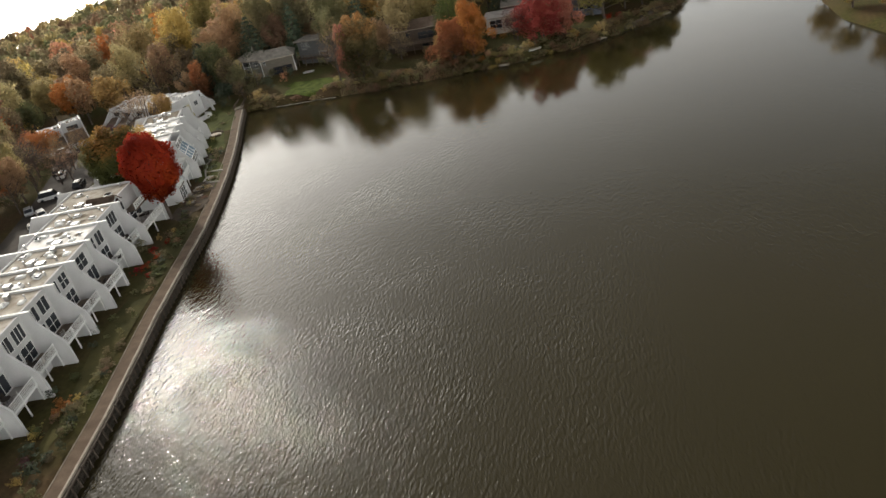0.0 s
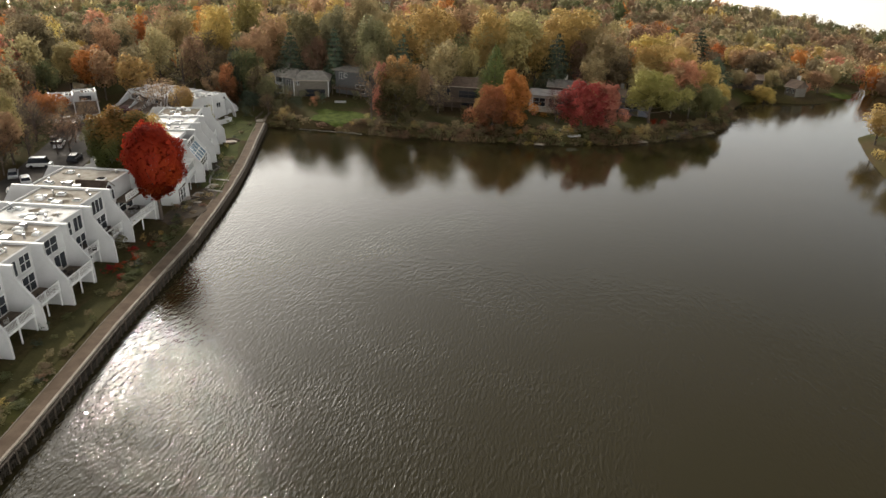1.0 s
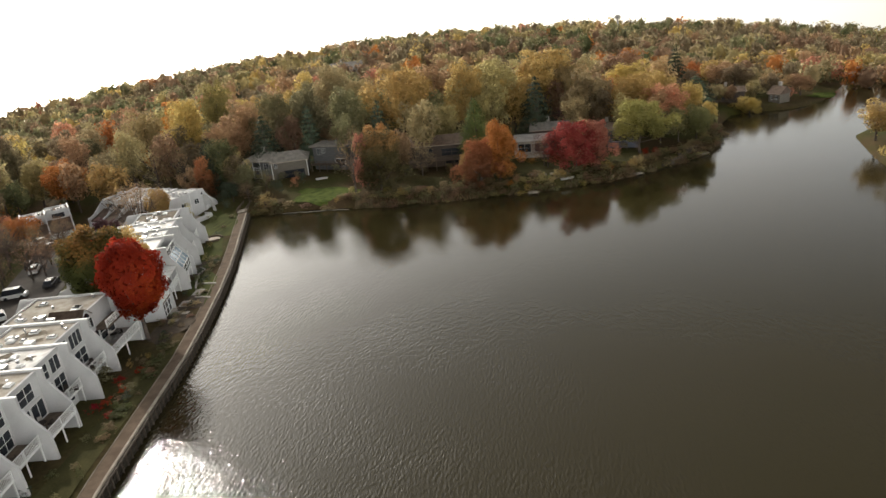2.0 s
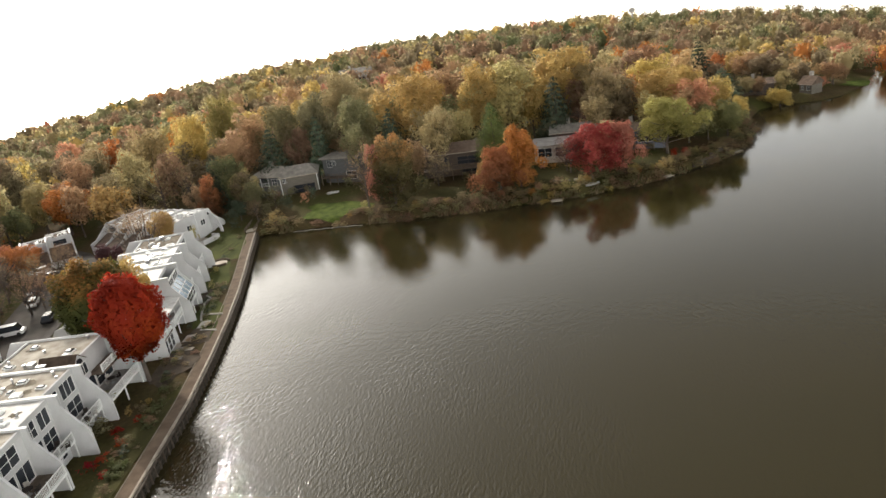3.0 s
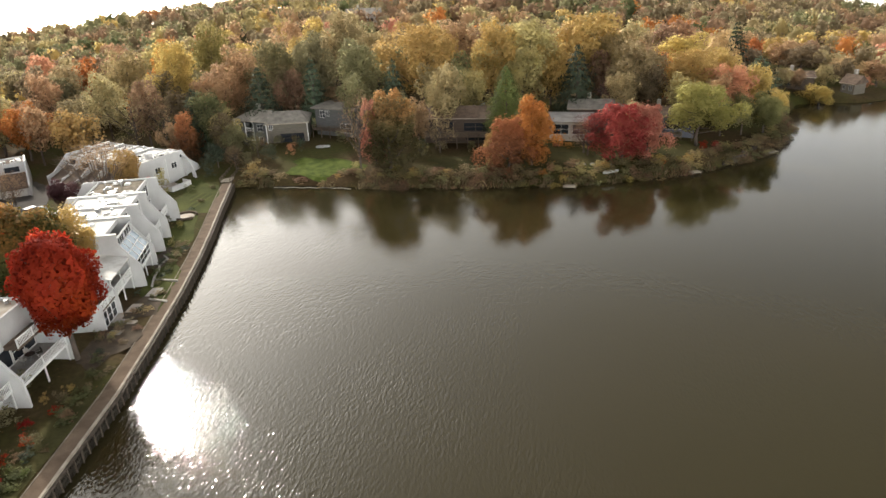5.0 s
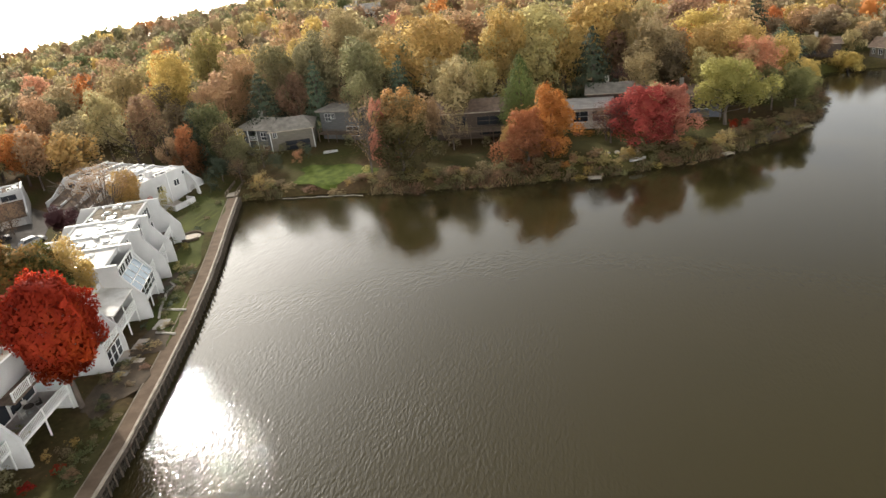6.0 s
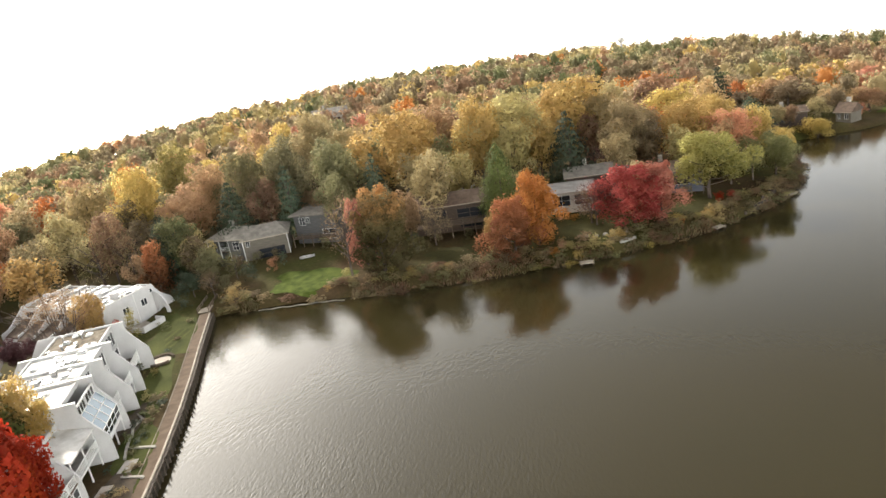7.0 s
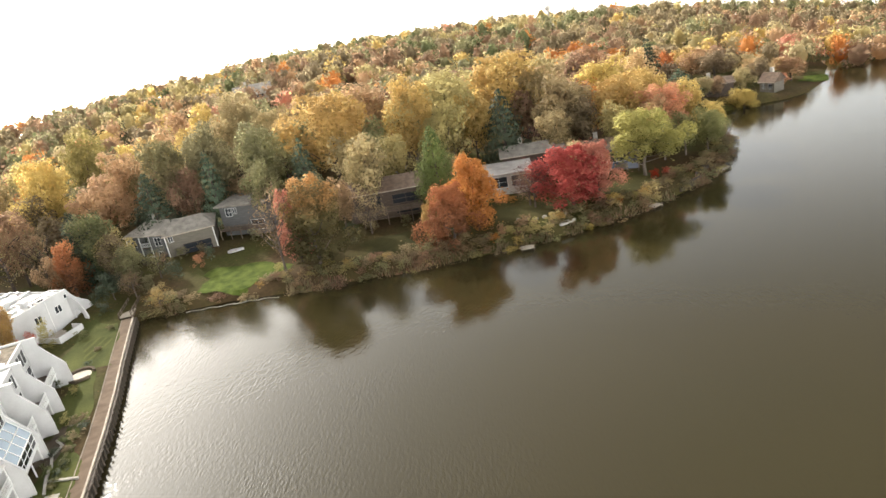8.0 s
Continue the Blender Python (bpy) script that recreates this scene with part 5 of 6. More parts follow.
# ---------- houses on the far bank ----------
def gable_roof(w, d, z, rise, over=0.5, hip=0.0, thick=0.18):
    bm = bmesh.new()
    x0, x1, y0, y1 = -over, w + over, -over, d + over
    ym = d / 2
    a, b = bm.verts.new((x0, y0, z)), bm.verts.new((x1, y0, z))
    c, e = bm.verts.new((x1, y1, z)), bm.verts.new((x0, y1, z))
    r0, r1 = bm.verts.new((x0 + hip, ym, z + rise)), bm.verts.new((x1 - hip, ym, z + rise))
    bm.faces.new((a, b, r1, r0))
    bm.faces.new((c, e, r0, r1))
    bm.faces.new((b, c, r1))
    bm.faces.new((e, a, r0))
    bm.faces.new((e, c, b, a))
    bmesh.ops.recalc_face_normals(bm, faces=bm.faces)
    return bm


def house(x, y, rot, w, d, h, siding, roof, label, rise=1.8, hip=0.0, wins=(), flat=False, deck=0.0, chimney=True, z=None, below=2.6, recess=None, boards=False):
    """A house whose front faces local -y, its near left corner at the origin."""
    zg = ground_at(x, y) if z is None else z
    u = thing("house", pose(x, y, zg, 0, 0, rot), label, "house", "houses on the far bank")
    bm = bmesh.new()
    holed(bm, "y", 0.0, 0.2, 0, w, -below, h, list(wins) + ([(recess[0], recess[1], 0.1, h - 0.35)] if recess else []))
    part("front_wall", bm, siding, u)
    if recess:
        a, b = recess
        bay = part("balcony", boxes((a, b, 0.2, 2.2, 2.75, 2.95), (a, b, 0.2, 2.2, -0.1, 0.1)), TIMBER, u, "balcony floors in a shaded recess")
        part("recess_wall", boxes((a - 0.1, a, 0.2, 2.2, 0.1, h - 0.35), (b, b + 0.1, 0.2, 2.2, 0.1, h - 0.35), (a, b, 2.2, 2.35, 0.1, h - 0.35)), siding, bay)
        for z0 in (0.1, 2.95):
            part("rail", boxes((a, b, -0.02, 0.06, z0 + 0.92, z0 + 1.0), (a, b, 0.0, 0.05, z0 + 0.12, z0 + 0.18)), TRIM, bay)
            bm = bmesh.new()
            for k in range(1, 12):
                box(bm, a + (b - a) * k / 12 - 0.02, a + (b - a) * k / 12 + 0.02, 0.0, 0.04, z0 + 0.15, z0 + 0.94)
            part("picket_panel", bm, TRIM, bay)
            window(bay, "y", 2.17, a + 0.25, b - 0.25, z0 + 0.05, z0 + 2.1, cols=2, out=-1.0)
        for xx in (a, b - 0.14):
            part("post", boxes((xx, xx + 0.14, -0.06, 0.1, -below, h - 0.1)), TRIM, bay)
    part("side_wall", boxes((0, 0.2, 0.2, d, -below, h)), siding, u)
    part("side_wall", boxes((w - 0.2, w, 0.2, d, -below, h)), siding, u)
    part("back_wall", boxes((0.2, w - 0.2, d - 0.2, d, -below, h)), siding, u)
    for c in ((-0.06, 0.12), (w - 0.12, w + 0.06)) if boards else ():
        part("corner_board", boxes((c[0], c[1], -0.06, 0.12, -0.5, h - 0.05)), TRIM, u)
    for q in wins:
        window(u, "y", 0.03, *q, cols=2, rows=1 if q[3] - q[2] < 1.6 else 2, out=-1.0, frame_material=TIMBER if (siding is SIDING_BROWN and not flat) or q[1] - q[0] > 4.5 else None)
    if flat:
        part("roof", boxes((-0.7, w + 0.7, -0.9, d + 0.5, h, h + 0.3)), roof, u)
    else:
        part("roof", gable_roof(w, d, h, rise, hip=hip), roof, u)
        part("eave", boxes((-0.5, w + 0.5, -0.55, -0.45, h - 0.14, h + 0.03)), CAP, u)
    if chimney:
        part("chimney", boxes((w * 0.3, w * 0.3 + 0.9, d * 0.55, d * 0.55 + 0.9, h, h + rise + 1.2)), STONE, u)
    if deck:
        part("deck", boxes((0.3, w - 0.3, -deck, -0.05, 1.9, 2.1)), TIMBER, u, "timber deck")
        part("deck_rail", boxes((0.3, w - 0.3, -deck, -deck + 0.08, 3.0, 3.1), (0.3, w - 0.3, -deck, -deck + 0.05, 2.5, 2.56)), TIMBER, u)
        n = int(w / 2.2)
        for i in range(n + 1):
            xx = 0.4 + (w - 0.8) * i / n
            part("deck_post", boxes((xx - 0.08, xx + 0.08, -deck, -deck + 0.16, -below, 3.05)), TIMBER, u)
    return u


house(-55.0, 187.6, -22, 9.5, 9, 5.6, SIDING_SLATE, SHINGLE_GREY, "slate grey two-storey house with a hipped pale shingle roof", rise=1.7, hip=3.0,
      wins=[(0.8, 2.2, 3.2, 4.7), (6.6, 8.2, 3.2, 5.0), (6.8, 8.0, 0.5, 2.0)], z=2.4, recess=(3.0, 5.6), boards=True)
house(-46.3, 183.6, 8, 9.5, 9, 5.0, SIDING_GREY, SHINGLE_GREY, "grey-brown house wing with a low pale shingle roof", rise=1.9, hip=2.5,
      wins=[(0.6, 1.5, 3.5, 4.8), (3.0, 8.6, 0.3, 2.6)], z=2.6, chimney=False, boards=True)
house(-36.0, 190.4, -20, 10, 8, 6.6, SIDING_SLATE, SHINGLE_GREY, "slate grey flat-roofed house with a white-framed window", flat=True, chimney=False,
      wins=[(1.2, 2.7, 4.3, 6.1), (2.9, 3.9, 4.8, 6.1), (6.5, 9.6, 1.0, 3.2)], z=3.0, deck=2.5)
house(-9.0, 181.0, -6, 15, 9, 5.4, SIDING_BROWN, SHINGLE, "long dark wooden house with a brown roof and raised decks", rise=1.8,
      wins=[(1.0, 3.2, 2.6, 4.6), (4.2, 6.4, 2.6, 4.6), (8.6, 14.0, 2.4, 4.4), (9.0, 13.5, 0.3, 2.0)], z=3.2, deck=3.5)
house(18.6, 181.0, -10, 9, 8, 3.4, SIDING_PALE, ROOF_GREY, "low pale house with a flat roof and glazed lake front", flat=True,
      wins=[(1.0, 4.4, 0.6, 2.9), (5.2, 8.4, 0.6, 2.9)], z=3.6, chimney=False)
house(24.0, 189.0, -10, 13, 9, 3.6, SIDING_BROWN, SHINGLE_GREY, "low house with a long weathered roof among the trees", rise=1.4, wins=[(2, 5, 0.8, 2.6), (7, 10, 0.8, 2.6)], z=4.4)
house(39.0, 184.0, -14, 12, 8, 3.6, SIDING_BLUE, SHINGLE, "slate blue single-storey house with a balcony", rise=1.4,
      wins=[(1.5, 4.0, 0.6, 2.6), (5.5, 9.5, 0.6, 2.6)], z=3.6, deck=2.0)
house(104.0, 228.0, -60, 4.0, 5.0, 2.4, SIDING_GREY, SHINGLE, "small weathered gabled house on the far shore", rise=2.2, wins=[(0.6, 1.4, 0.6, 2.0), (2.3, 3.4, 0.6, 2.0)], z=1.8)
house(88.0, 231.0, -20, 9, 7, 3.2, SIDING_BROWN, SHINGLE, "dark low house under far-shore trees", rise=1.2, wins=[(2, 5, 0.8, 2.4)])
house(-112.0, 134.0, 30, 9, 8, 4.4, SIDING_BLUE, SHINGLE_GREY, "blue-grey house behind the car park", rise=2.2, wins=[(1.5, 3.0, 1.2, 2.6), (5.5, 7.0, 1.2, 2.6)])
house(-52.0, 330.0, 5, 14, 9, 5.0, SIDING_PALE, SHINGLE_GREY, "pale house high in the woods", rise=2.2, wins=[(2, 4, 1.5, 3.5), (8, 11, 1.5, 3.5)])


tower = thing("water_tower", pose(100.5, 424.0, ground_at(100.5, 424.0)), "small pale water tower standing above the hilltop woods", "water tower")
bm = bmesh.new()
tube(bm, [(0, 0, -1), (0, 0, 9.5)], [0.7, 0.5], 10)
part("stem", bm, METAL, tower)
bm = bmesh.new()
bmesh.ops.create_uvsphere(bm, u_segments=16, v_segments=10, radius=1.9)
for v in bm.verts:
    v.co.z = v.co.z * 0.75 + 10.6
part("tank", bm, SIDING_PALE, tower, smooth=True)


# ---------- the street behind the townhouses ----------
STREET = [(-70, 10), (-71, 60), (-73, 96), (-77, 118), (-82, 138), (-90, 156), (-108, 168), (-140, 172)]


def flat_band(points, half, lift, name, material, label, category):
    bm, rows = bmesh.new(), []
    for p, d in along(points, 3.0):
        nrm = Vector((-d.y, d.x))
        row = []
        for k in (-1, -0.5, 0, 0.5, 1):
            q = p + nrm * half * k
            row.append(bm.verts.new((q.x, q.y, ground_at(q.x, q.y) + lift)))
        rows.append(row)
    for r, q in zip(rows, rows[1:]):
        for k in range(4):
            bm.faces.new((r[k], r[k + 1], q[k + 1], q[k]))
    bmesh.ops.recalc_face_normals(bm, faces=bm.faces)
    bmesh.ops.solidify(bm, geom=bm.faces[:], thickness=0.25)
    ob = part(name, bm, material)
    return tagged(ob, label, category, kind="structure")


flat_band(STREET, 6.0, 0.10, "road", ASPHALT, "worn grey asphalt street and parking bays", "road")


def car(x, y, rot, paint, label, van=False):
    u = thing("car", pose(x, y, ground_at(x, y) + 0.12, 0, 0, rot), label, "car", "parked cars")
    bm = bmesh.new()
    low = [(-2.2, 0.25), (-2.25, 0.7), (-1.95, 0.95), (1.0, 1.0), (2.1, 0.85), (2.25, 0.6), (2.2, 0.25)]
    prism(bm, low, -0.85, 0.85)
    bmesh.ops.bevel(bm, geom=bm.edges[:], offset=0.06, segments=1, affect="EDGES")
    part("body", bm, paint, u)
    bm = bmesh.new()
    t = 1.95 if van else 1.45
    prism(bm, [(-1.95, 0.95), (-1.6, t), (0.5 if not van else 1.2, t), (1.3 if not van else 1.7, 0.97)], -0.74, 0.74)
    for v in bm.verts:
        if v.co.z > 1.2:
            v.co.y *= 0.86
    part("cabin", bm, GLASS, u, "dark car windows")
    part("car_roof", boxes((-1.55, 0.45 if not van else 1.15, -0.63, 0.63, t, t + 0.05)), paint, u)
    for wx, wy in ((-1.35, -0.8), (-1.35, 0.8), (1.35, -0.8), (1.35, 0.8)):
        bm = bmesh.new()
        tube(bm, [(0, -0.1, 0), (0, 0.1, 0)], [0.33, 0.33], 12)
        w = part("wheel", bm, RUBBER, u)
        w.location = (wx, wy, 0.33)
    return u


PAINT = {k: surface(k + " car paint", c, c, 1, 0.25, 0.0, spec=0.5, vary=0.03) for k, c in
         {"white": (0.75, 0.75, 0.74), "dark": (0.03, 0.03, 0.035), "silver": (0.42, 0.43, 0.44), "red": (0.25, 0.03, 0.03)}.items()}
for cx, cy, rt, col, vn in ((-79.0, 117.5, 15, "white", True), (-76.2, 108.5, 128, "white", False), (-80.5, 111.5, 122, "silver", False), (-74.5, 102.0, 125, "dark", False),
                            (-79.6, 144.0, 60, "silver", False), (-83.0, 131.0, 110, "white", False), (-85.5, 134.0, 110, "dark", False), (-74.5, 122.0, 100, "dark", False),
                            (-76.0, 88.0, 95, "silver", False), (-75.5, 80.0, 95, "white", False), (-87.5, 146.0, 45, "dark", False), (-92.0, 150.5, 45, "white", False)):
    car(cx, cy, rt, PAINT[col], {"white": "white", "dark": "black", "silver": "silver grey", "red": "red"}[col] + (" van parked beside the street" if vn else " car parked beside the street"), vn)
car(3.4, 210.5, 60, PAINT["white"], "white car parked by the houses among trees")


# ---------- lawns, gardens, footbridge, docks ----------
def patch(name, cx, cy, rx, ry, rot, material, label, category, lift=0.05, seed=0):
    """An uneven patch of lawn or paving laid on the ground."""
    r = random.Random(seed)
    n, rings, bm = 28, 6, bmesh.new()
    wob = [1 + 0.14 * math.sin(3 * k / n * 6.283 + seed) + 0.10 * math.sin(5 * k / n * 6.283 + 2 * seed) + r.uniform(-0.09, 0.09) for k in range(n)]
    c0 = bm.verts.new((cx, cy, ground_at(cx, cy) + lift))
    prev, co, si = None, math.cos(radians(rot)), math.sin(radians(rot))
    for q in range(1, rings + 1):
        ring = []
        for k in range(n):
            a = 2 * math.pi * k / n
            u, v = rx * q / rings * wob[k] * math.cos(a), ry * q / rings * wob[k] * math.sin(a)
            x, y = cx + u * co - v * si, cy + u * si + v * co
            ring.append(bm.verts.new((x, y, ground_at(x, y) + lift)))
        for k in range(n):
            if prev is None:
                bm.faces.new((c0, ring[k], ring[(k + 1) % n]))
            else:
                bm.faces.new((prev[k], ring[k], ring[(k + 1) % n], prev[(k + 1) % n]))
        prev = ring
    return tagged(part(name, bm, material), label, category, kind="structure")


patch("lawn", -30.0, 167.5, 8.0, 5.6, -8, LAWN, "bright green mown lawn on the bank", "lawn", 0.10, 1)
patch("lawn", -51.0, 149.5, 4.6, 11.0, 10, LAWN_MID, "dull green lawn beside the walk", "lawn", 0.06, 2)
# sun falling between the trees, painted as pale bands on this patch
patch("lawn", -50.6, 150.4, 2.0, 4.0, 10, LAWN_SUN_STREAKS, "lawn beside the walk with sun streaks painted in its colour", "lawn", 0.075, 13)
patch("lawn", -43.2, 116.0, 2.4, 6.0, 10, LAWN_MID, "small lawn in front of the townhouses", "lawn", 0.06, 3)
patch("lawn", -40.9, 108.6, 1.5, 3.4, 8, LAWN_MID, "small green lawn between stone borders", "lawn", 0.06, 11)
patch("lawn", -47.2, 132.0, 2.6, 9.0, 10, LAWN_MID, "strip of green lawn beside the walk", "lawn", 0.07, 4)
patch("lawn", -39.6, 62.0, 1.9, 26.0, 1, LAWN_DULL, "strip of dull lawn beside the walk", "lawn", 0.06, 5)
patch("lawn", 44.0, 173.0, 7.0, 3.5, 20, LAWN_DULL, "shaded green lawn on the bank", "lawn", 0.10, 6)
patch("lawn", 1.0, 168.0, 9.0, 4.0, 0, LAWN_DULL, "yellowing lawn below the dark house", "lawn", 0.10, 7)
patch("lawn", 24.0, 169.0, 8.0, 4.0, 10, LAWN_DULL, "shaded lawn below the low pale house", "lawn", 0.10, 8)
patch("lawn", 128.0, 236.0, 9.0, 3.5, 10, LAWN, "open green lawn on the far shore", "lawn", 0.10, 9)

edge_line = [(-39.0 + 0.9 * k, float(np.interp(-39.0 + 0.9 * k, (-41, -32, -21), (160.5, 160.0, 158.5))) - 0.15 + 0.22 * math.sin(k * 1.7) + 0.12 * math.sin(k * 0.6)) for k in range(19)]
tagged(part("shore_edging", ribbon(edge_line, 0.0, 0.12, -0.4, 0.09), STONE), "low pale stone edging where the lawn meets the water", "edging")
patio = thing("round_patio", pose(-49.6, 141.0, ground_at(-49.6, 141.0)), "round buff paver patio with a low dark hedge", "patio")
bm = bmesh.new()
tube(bm, [(0, 0, 0), (0, 0, 0.14)], [1.5, 1.5], 24)
part("paving", bm, PAVER, patio)
bm = bmesh.new()
for k in range(22):
    a0, a1 = radians(20 + k * 14), radians(20 + (k + 1) * 14)
    beam(bm, (1.9 * math.cos(a0), 1.9 * math.sin(a0), 0.2), (1.9 * math.cos(a1), 1.9 * math.sin(a1), 0.2), 0.4, 0.5)
part("border", bm, SOIL, patio, "dark soil border")

garden_edges = [[(-44.2, 115.6), (-40.6, 115.0)], [(-42.4, 109.4), (-39.6, 108.8)], [(-45.0, 118.0), (-44.4, 115.6), (-43.6, 113.2)], [(-46.4, 124.0), (-45.2, 122.6), (-45.6, 120.4), (-44.8, 118.2)]]
for line in garden_edges:
    gz = ground_at(*line[0])
    t = tagged(part("garden_border", ribbon(line, -0.15, 0.15, gz - 0.2, gz + 0.25), STONE), "pale stone garden border on the lawn", "border", "garden borders")
for k, (px, py, w, d) in enumerate(((-42.6, 111.6, 1.6, 2.6), (-43.4, 107.0, 1.4, 2.4), (-43.6, 103.6, 2.0, 1.0), (-41.9, 103.2, 1.2, 0.9), (-42.8, 100.6, 1.6, 1.2))):
    gz = ground_at(px, py)
    tagged(part("paving_slab", boxes((px - w / 2, px + w / 2, py - d / 2, py + d / 2, gz - 0.2, gz + 0.10)), PAVER if k % 2 else STONE),
           "weathered paving slabs in the garden", "paving", "garden paving")

bridge = thing("footbridge", pose(-48.9, 160.2, 1.42, 0, 0, 3), "small grey timber footbridge at the end of the walk", "footbridge")
bm = bmesh.new()
for k in range(24):
    box(bm, -1.0, 1.0, k * 0.3, k * 0.3 + 0.27, 0.05, 0.15)
part("planks", bm, CAP, bridge)
for sx in (-1.0, 1.0):
    part("beam", boxes((sx - 0.1, sx + 0.1, 0, 7.2, -0.3, 0.05)), TIMBER, bridge)
    rl = part("handrail", boxes((sx - 0.06, sx + 0.06, 0, 7.2, 0.86, 0.96), (sx - 0.04, sx + 0.04, 0, 7.2, 0.46, 0.53)), TIMBER, bridge)
    for k in range(5):
        part("rail_post", boxes((sx - 0.07, sx + 0.07, k * 1.78 - 0.02, k * 1.78 + 0.12, -0.3, 1.0)), TIMBER, rl)


for k, (x0, y0, x1, y1) in enumerate(((53.0, 167.6, 56.6, 169.6), (55.6, 169.8, 59.6, 172.2), (58.4, 172.4, 62.6, 175.4), (61.2, 175.2, 65.2, 178.8))):
    gz = ground_at((x0 + x1) / 2, (y0 + y1) / 2)
    bm = bmesh.new()
    for q in range(3):
        tube(bm, [(x0, y0, gz + 0.05 + 0.22 * q), (x1, y1, gz + 0.05 + 0.22 * q)], [0.14, 0.13], 7)
    tagged(part("log_terrace", bm, PILE), "dark log retaining step on the bank", "retaining step", "log steps on the point")
for k, (x, y, r0) in enumerate(((22.8, 165.4, 0.5), (24.4, 165.0, 0.4), (26.0, 164.9, 0.55), (27.6, 164.6, 0.45), (29.4, 164.2, 0.6), (21.4, 166.2, 0.45))):
    bm = bmesh.new()
    bmesh.ops.create_icosphere(bm, subdivisions=2, radius=r0)
    rk = random.Random(k)
    for v in bm.verts:
        v.co = v.co * rk.uniform(0.82, 1.12)
        v.co.z = v.co.z * 0.6
    ob = tagged(part("boulder", bm, STONE), "pale grey boulder edging the bank garden", "boulder", "garden boulders")
    ob.location = (x, y, ground_at(x, y) + r0 * 0.25)


def dock(x, y, rot, w, d, label):
    u = thing("dock", pose(x, y, 0, 0, 0, rot), label, "dock", "small docks on the shore")
    bm = bmesh.new()
    n = int(w / 0.2)
    for k in range(n):
        box(bm, -w / 2 + k * w / n, -w / 2 + (k + 1) * w / n - 0.03, -d / 2, d / 2, 0.38, 0.45)
    part("planks", bm, CAP, u)
    for sx in (-1, 1):
        for sy in (-1, 1):
            part("post", boxes((sx * (w / 2 - 0.15) - 0.07, sx * (w / 2 - 0.15) + 0.07, sy * (d / 2 - 0.1) - 0.07, sy * (d / 2 - 0.1) + 0.07, -1.6, 0.7)), TIMBER, u)
    return u


dock(20.4, 156.0, -4, 2.4, 1.6, "small pale timber dock at the water's edge")
dock(46.2, 163.0, 22, 2.2, 1.5, "small grey timber dock beside yellow shrubs")
dock(65.6, 175.4, 30, 3.6, 1.4, "narrow dark timber dock by the point")


def boat(x, y, z, rot, ln, paint, label):
    u = thing("rowing_boat", pose(x, y, z, 0, 0, rot), label, "boat")
    bm = bmesh.new()
    secs = []
    for k in range(7):
        t = k / 6
        w = 0.62 * math.sin(math.pi * min(0.08 + t * 0.62, 1.0)) * (1.0 if t < 0.95 else 0.3)
        xx = -ln / 2 + ln * (1 - t)
        secs.append([bm.verts.new((xx, -w, 0.45)), bm.verts.new((xx, -w * 0.6, 0.02)), bm.verts.new((xx, w * 0.6, 0.02)), bm.verts.new((xx, w, 0.45))])
    for a, b in zip(secs, secs[1:]):
        for k in range(3):
            bm.faces.new((a[k], a[k + 1], b[k + 1], b[k]))
    bm.faces.new(secs[0])
    bm.faces.new(secs[-1][::-1])
    bmesh.ops.solidify(bm, geom=bm.faces[:], thickness=0.05)
    part("hull", bm, paint, u)
    part("bench", boxes((-0.2, 0.1, -0.5, 0.5, 0.28, 0.33)), CAP, u)
    return u


boat(29.0, 160.6, ground_at(29.0, 160.6) + 0.05, 20, 3.4, PAINT["white"], "pale upturned boat lying on the grassy bank")
boat(-32.6, 180.0, ground_at(-32.6, 180.0) + 0.03, 12, 3.2, PAINT["white"], "small pale boat lying on the grass below the grey house")
boat(133.0, 205.0, -0.1, 60, 3.4, PAINT["dark"], "dark rowing boat afloat on the lake")

# ---------- trees by name ----------
tree("oval", "red", -44.4, 94.6, 18.0, 5.9, fine=2, variant=0)
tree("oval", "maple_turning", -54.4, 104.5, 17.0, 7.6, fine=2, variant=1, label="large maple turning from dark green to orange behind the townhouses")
tree("round", "gold", -52.0, 111.0, 12.6, 3.8, fine=3, variant=2)
tree("bare", "tan", -5.5, 174.5, 9.5, 3.8)
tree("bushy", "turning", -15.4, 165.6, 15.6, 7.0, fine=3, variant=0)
tree("bushy", "orange_red", -18.8, 168.2, 13.6, 3.8, fine=3, variant=0, label="slim tree with thin orange-red leaves")
tree("winter", "russet", -21.6, 165, 16.5, 4.2, label="tall slender tree nearly bare of russet leaves")
tree("bushy", "orange", 13.6, 165.4, 13.6, 6.2, fine=3, variant=0)
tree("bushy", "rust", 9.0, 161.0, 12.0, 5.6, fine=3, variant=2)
tree("bushy", "gold", 5.4, 165.4, 7.6, 2.2, fine=3, variant=1, label="small upright tree with yellow leaves")
tree("bushy", "crimson", 32.2, 166.6, 12.4, 7.4, fine=3, variant=1)
tree("spread", "lime", 49.8, 176, 13.6, 7.4, fine=3, variant=2)
tree("round", "green_gold", 66.4, 183, 9.4, 4.4, fine=3)
tree("cone", "deep_green", 9.0, 177, 18.0, 3.9, fine=3)
tree("pine", "dark_green", 26.5, 196, 18.8, 5.1)
tree("pine", "blue_green", -37.5, 197, 17.5, 3.6)
tree("pine", "dark_green", -49.1, 192, 16.1, 4.7)
tree("pine", "blue_green", -17.5, 196, 17, 3.8)
tree("round", "gold", -10.9, 205, 23.2, 10.3)
tree("round", "tan", -4.3, 184, 16.9, 5.9)
tree("round", "gold", 7.1, 203, 22.1, 7.2)
tree("round", "yellow_olive", 16.1, 208, 22.2, 11.5)
tree("round", "gold", 30.3, 216, 22.2, 12.1)
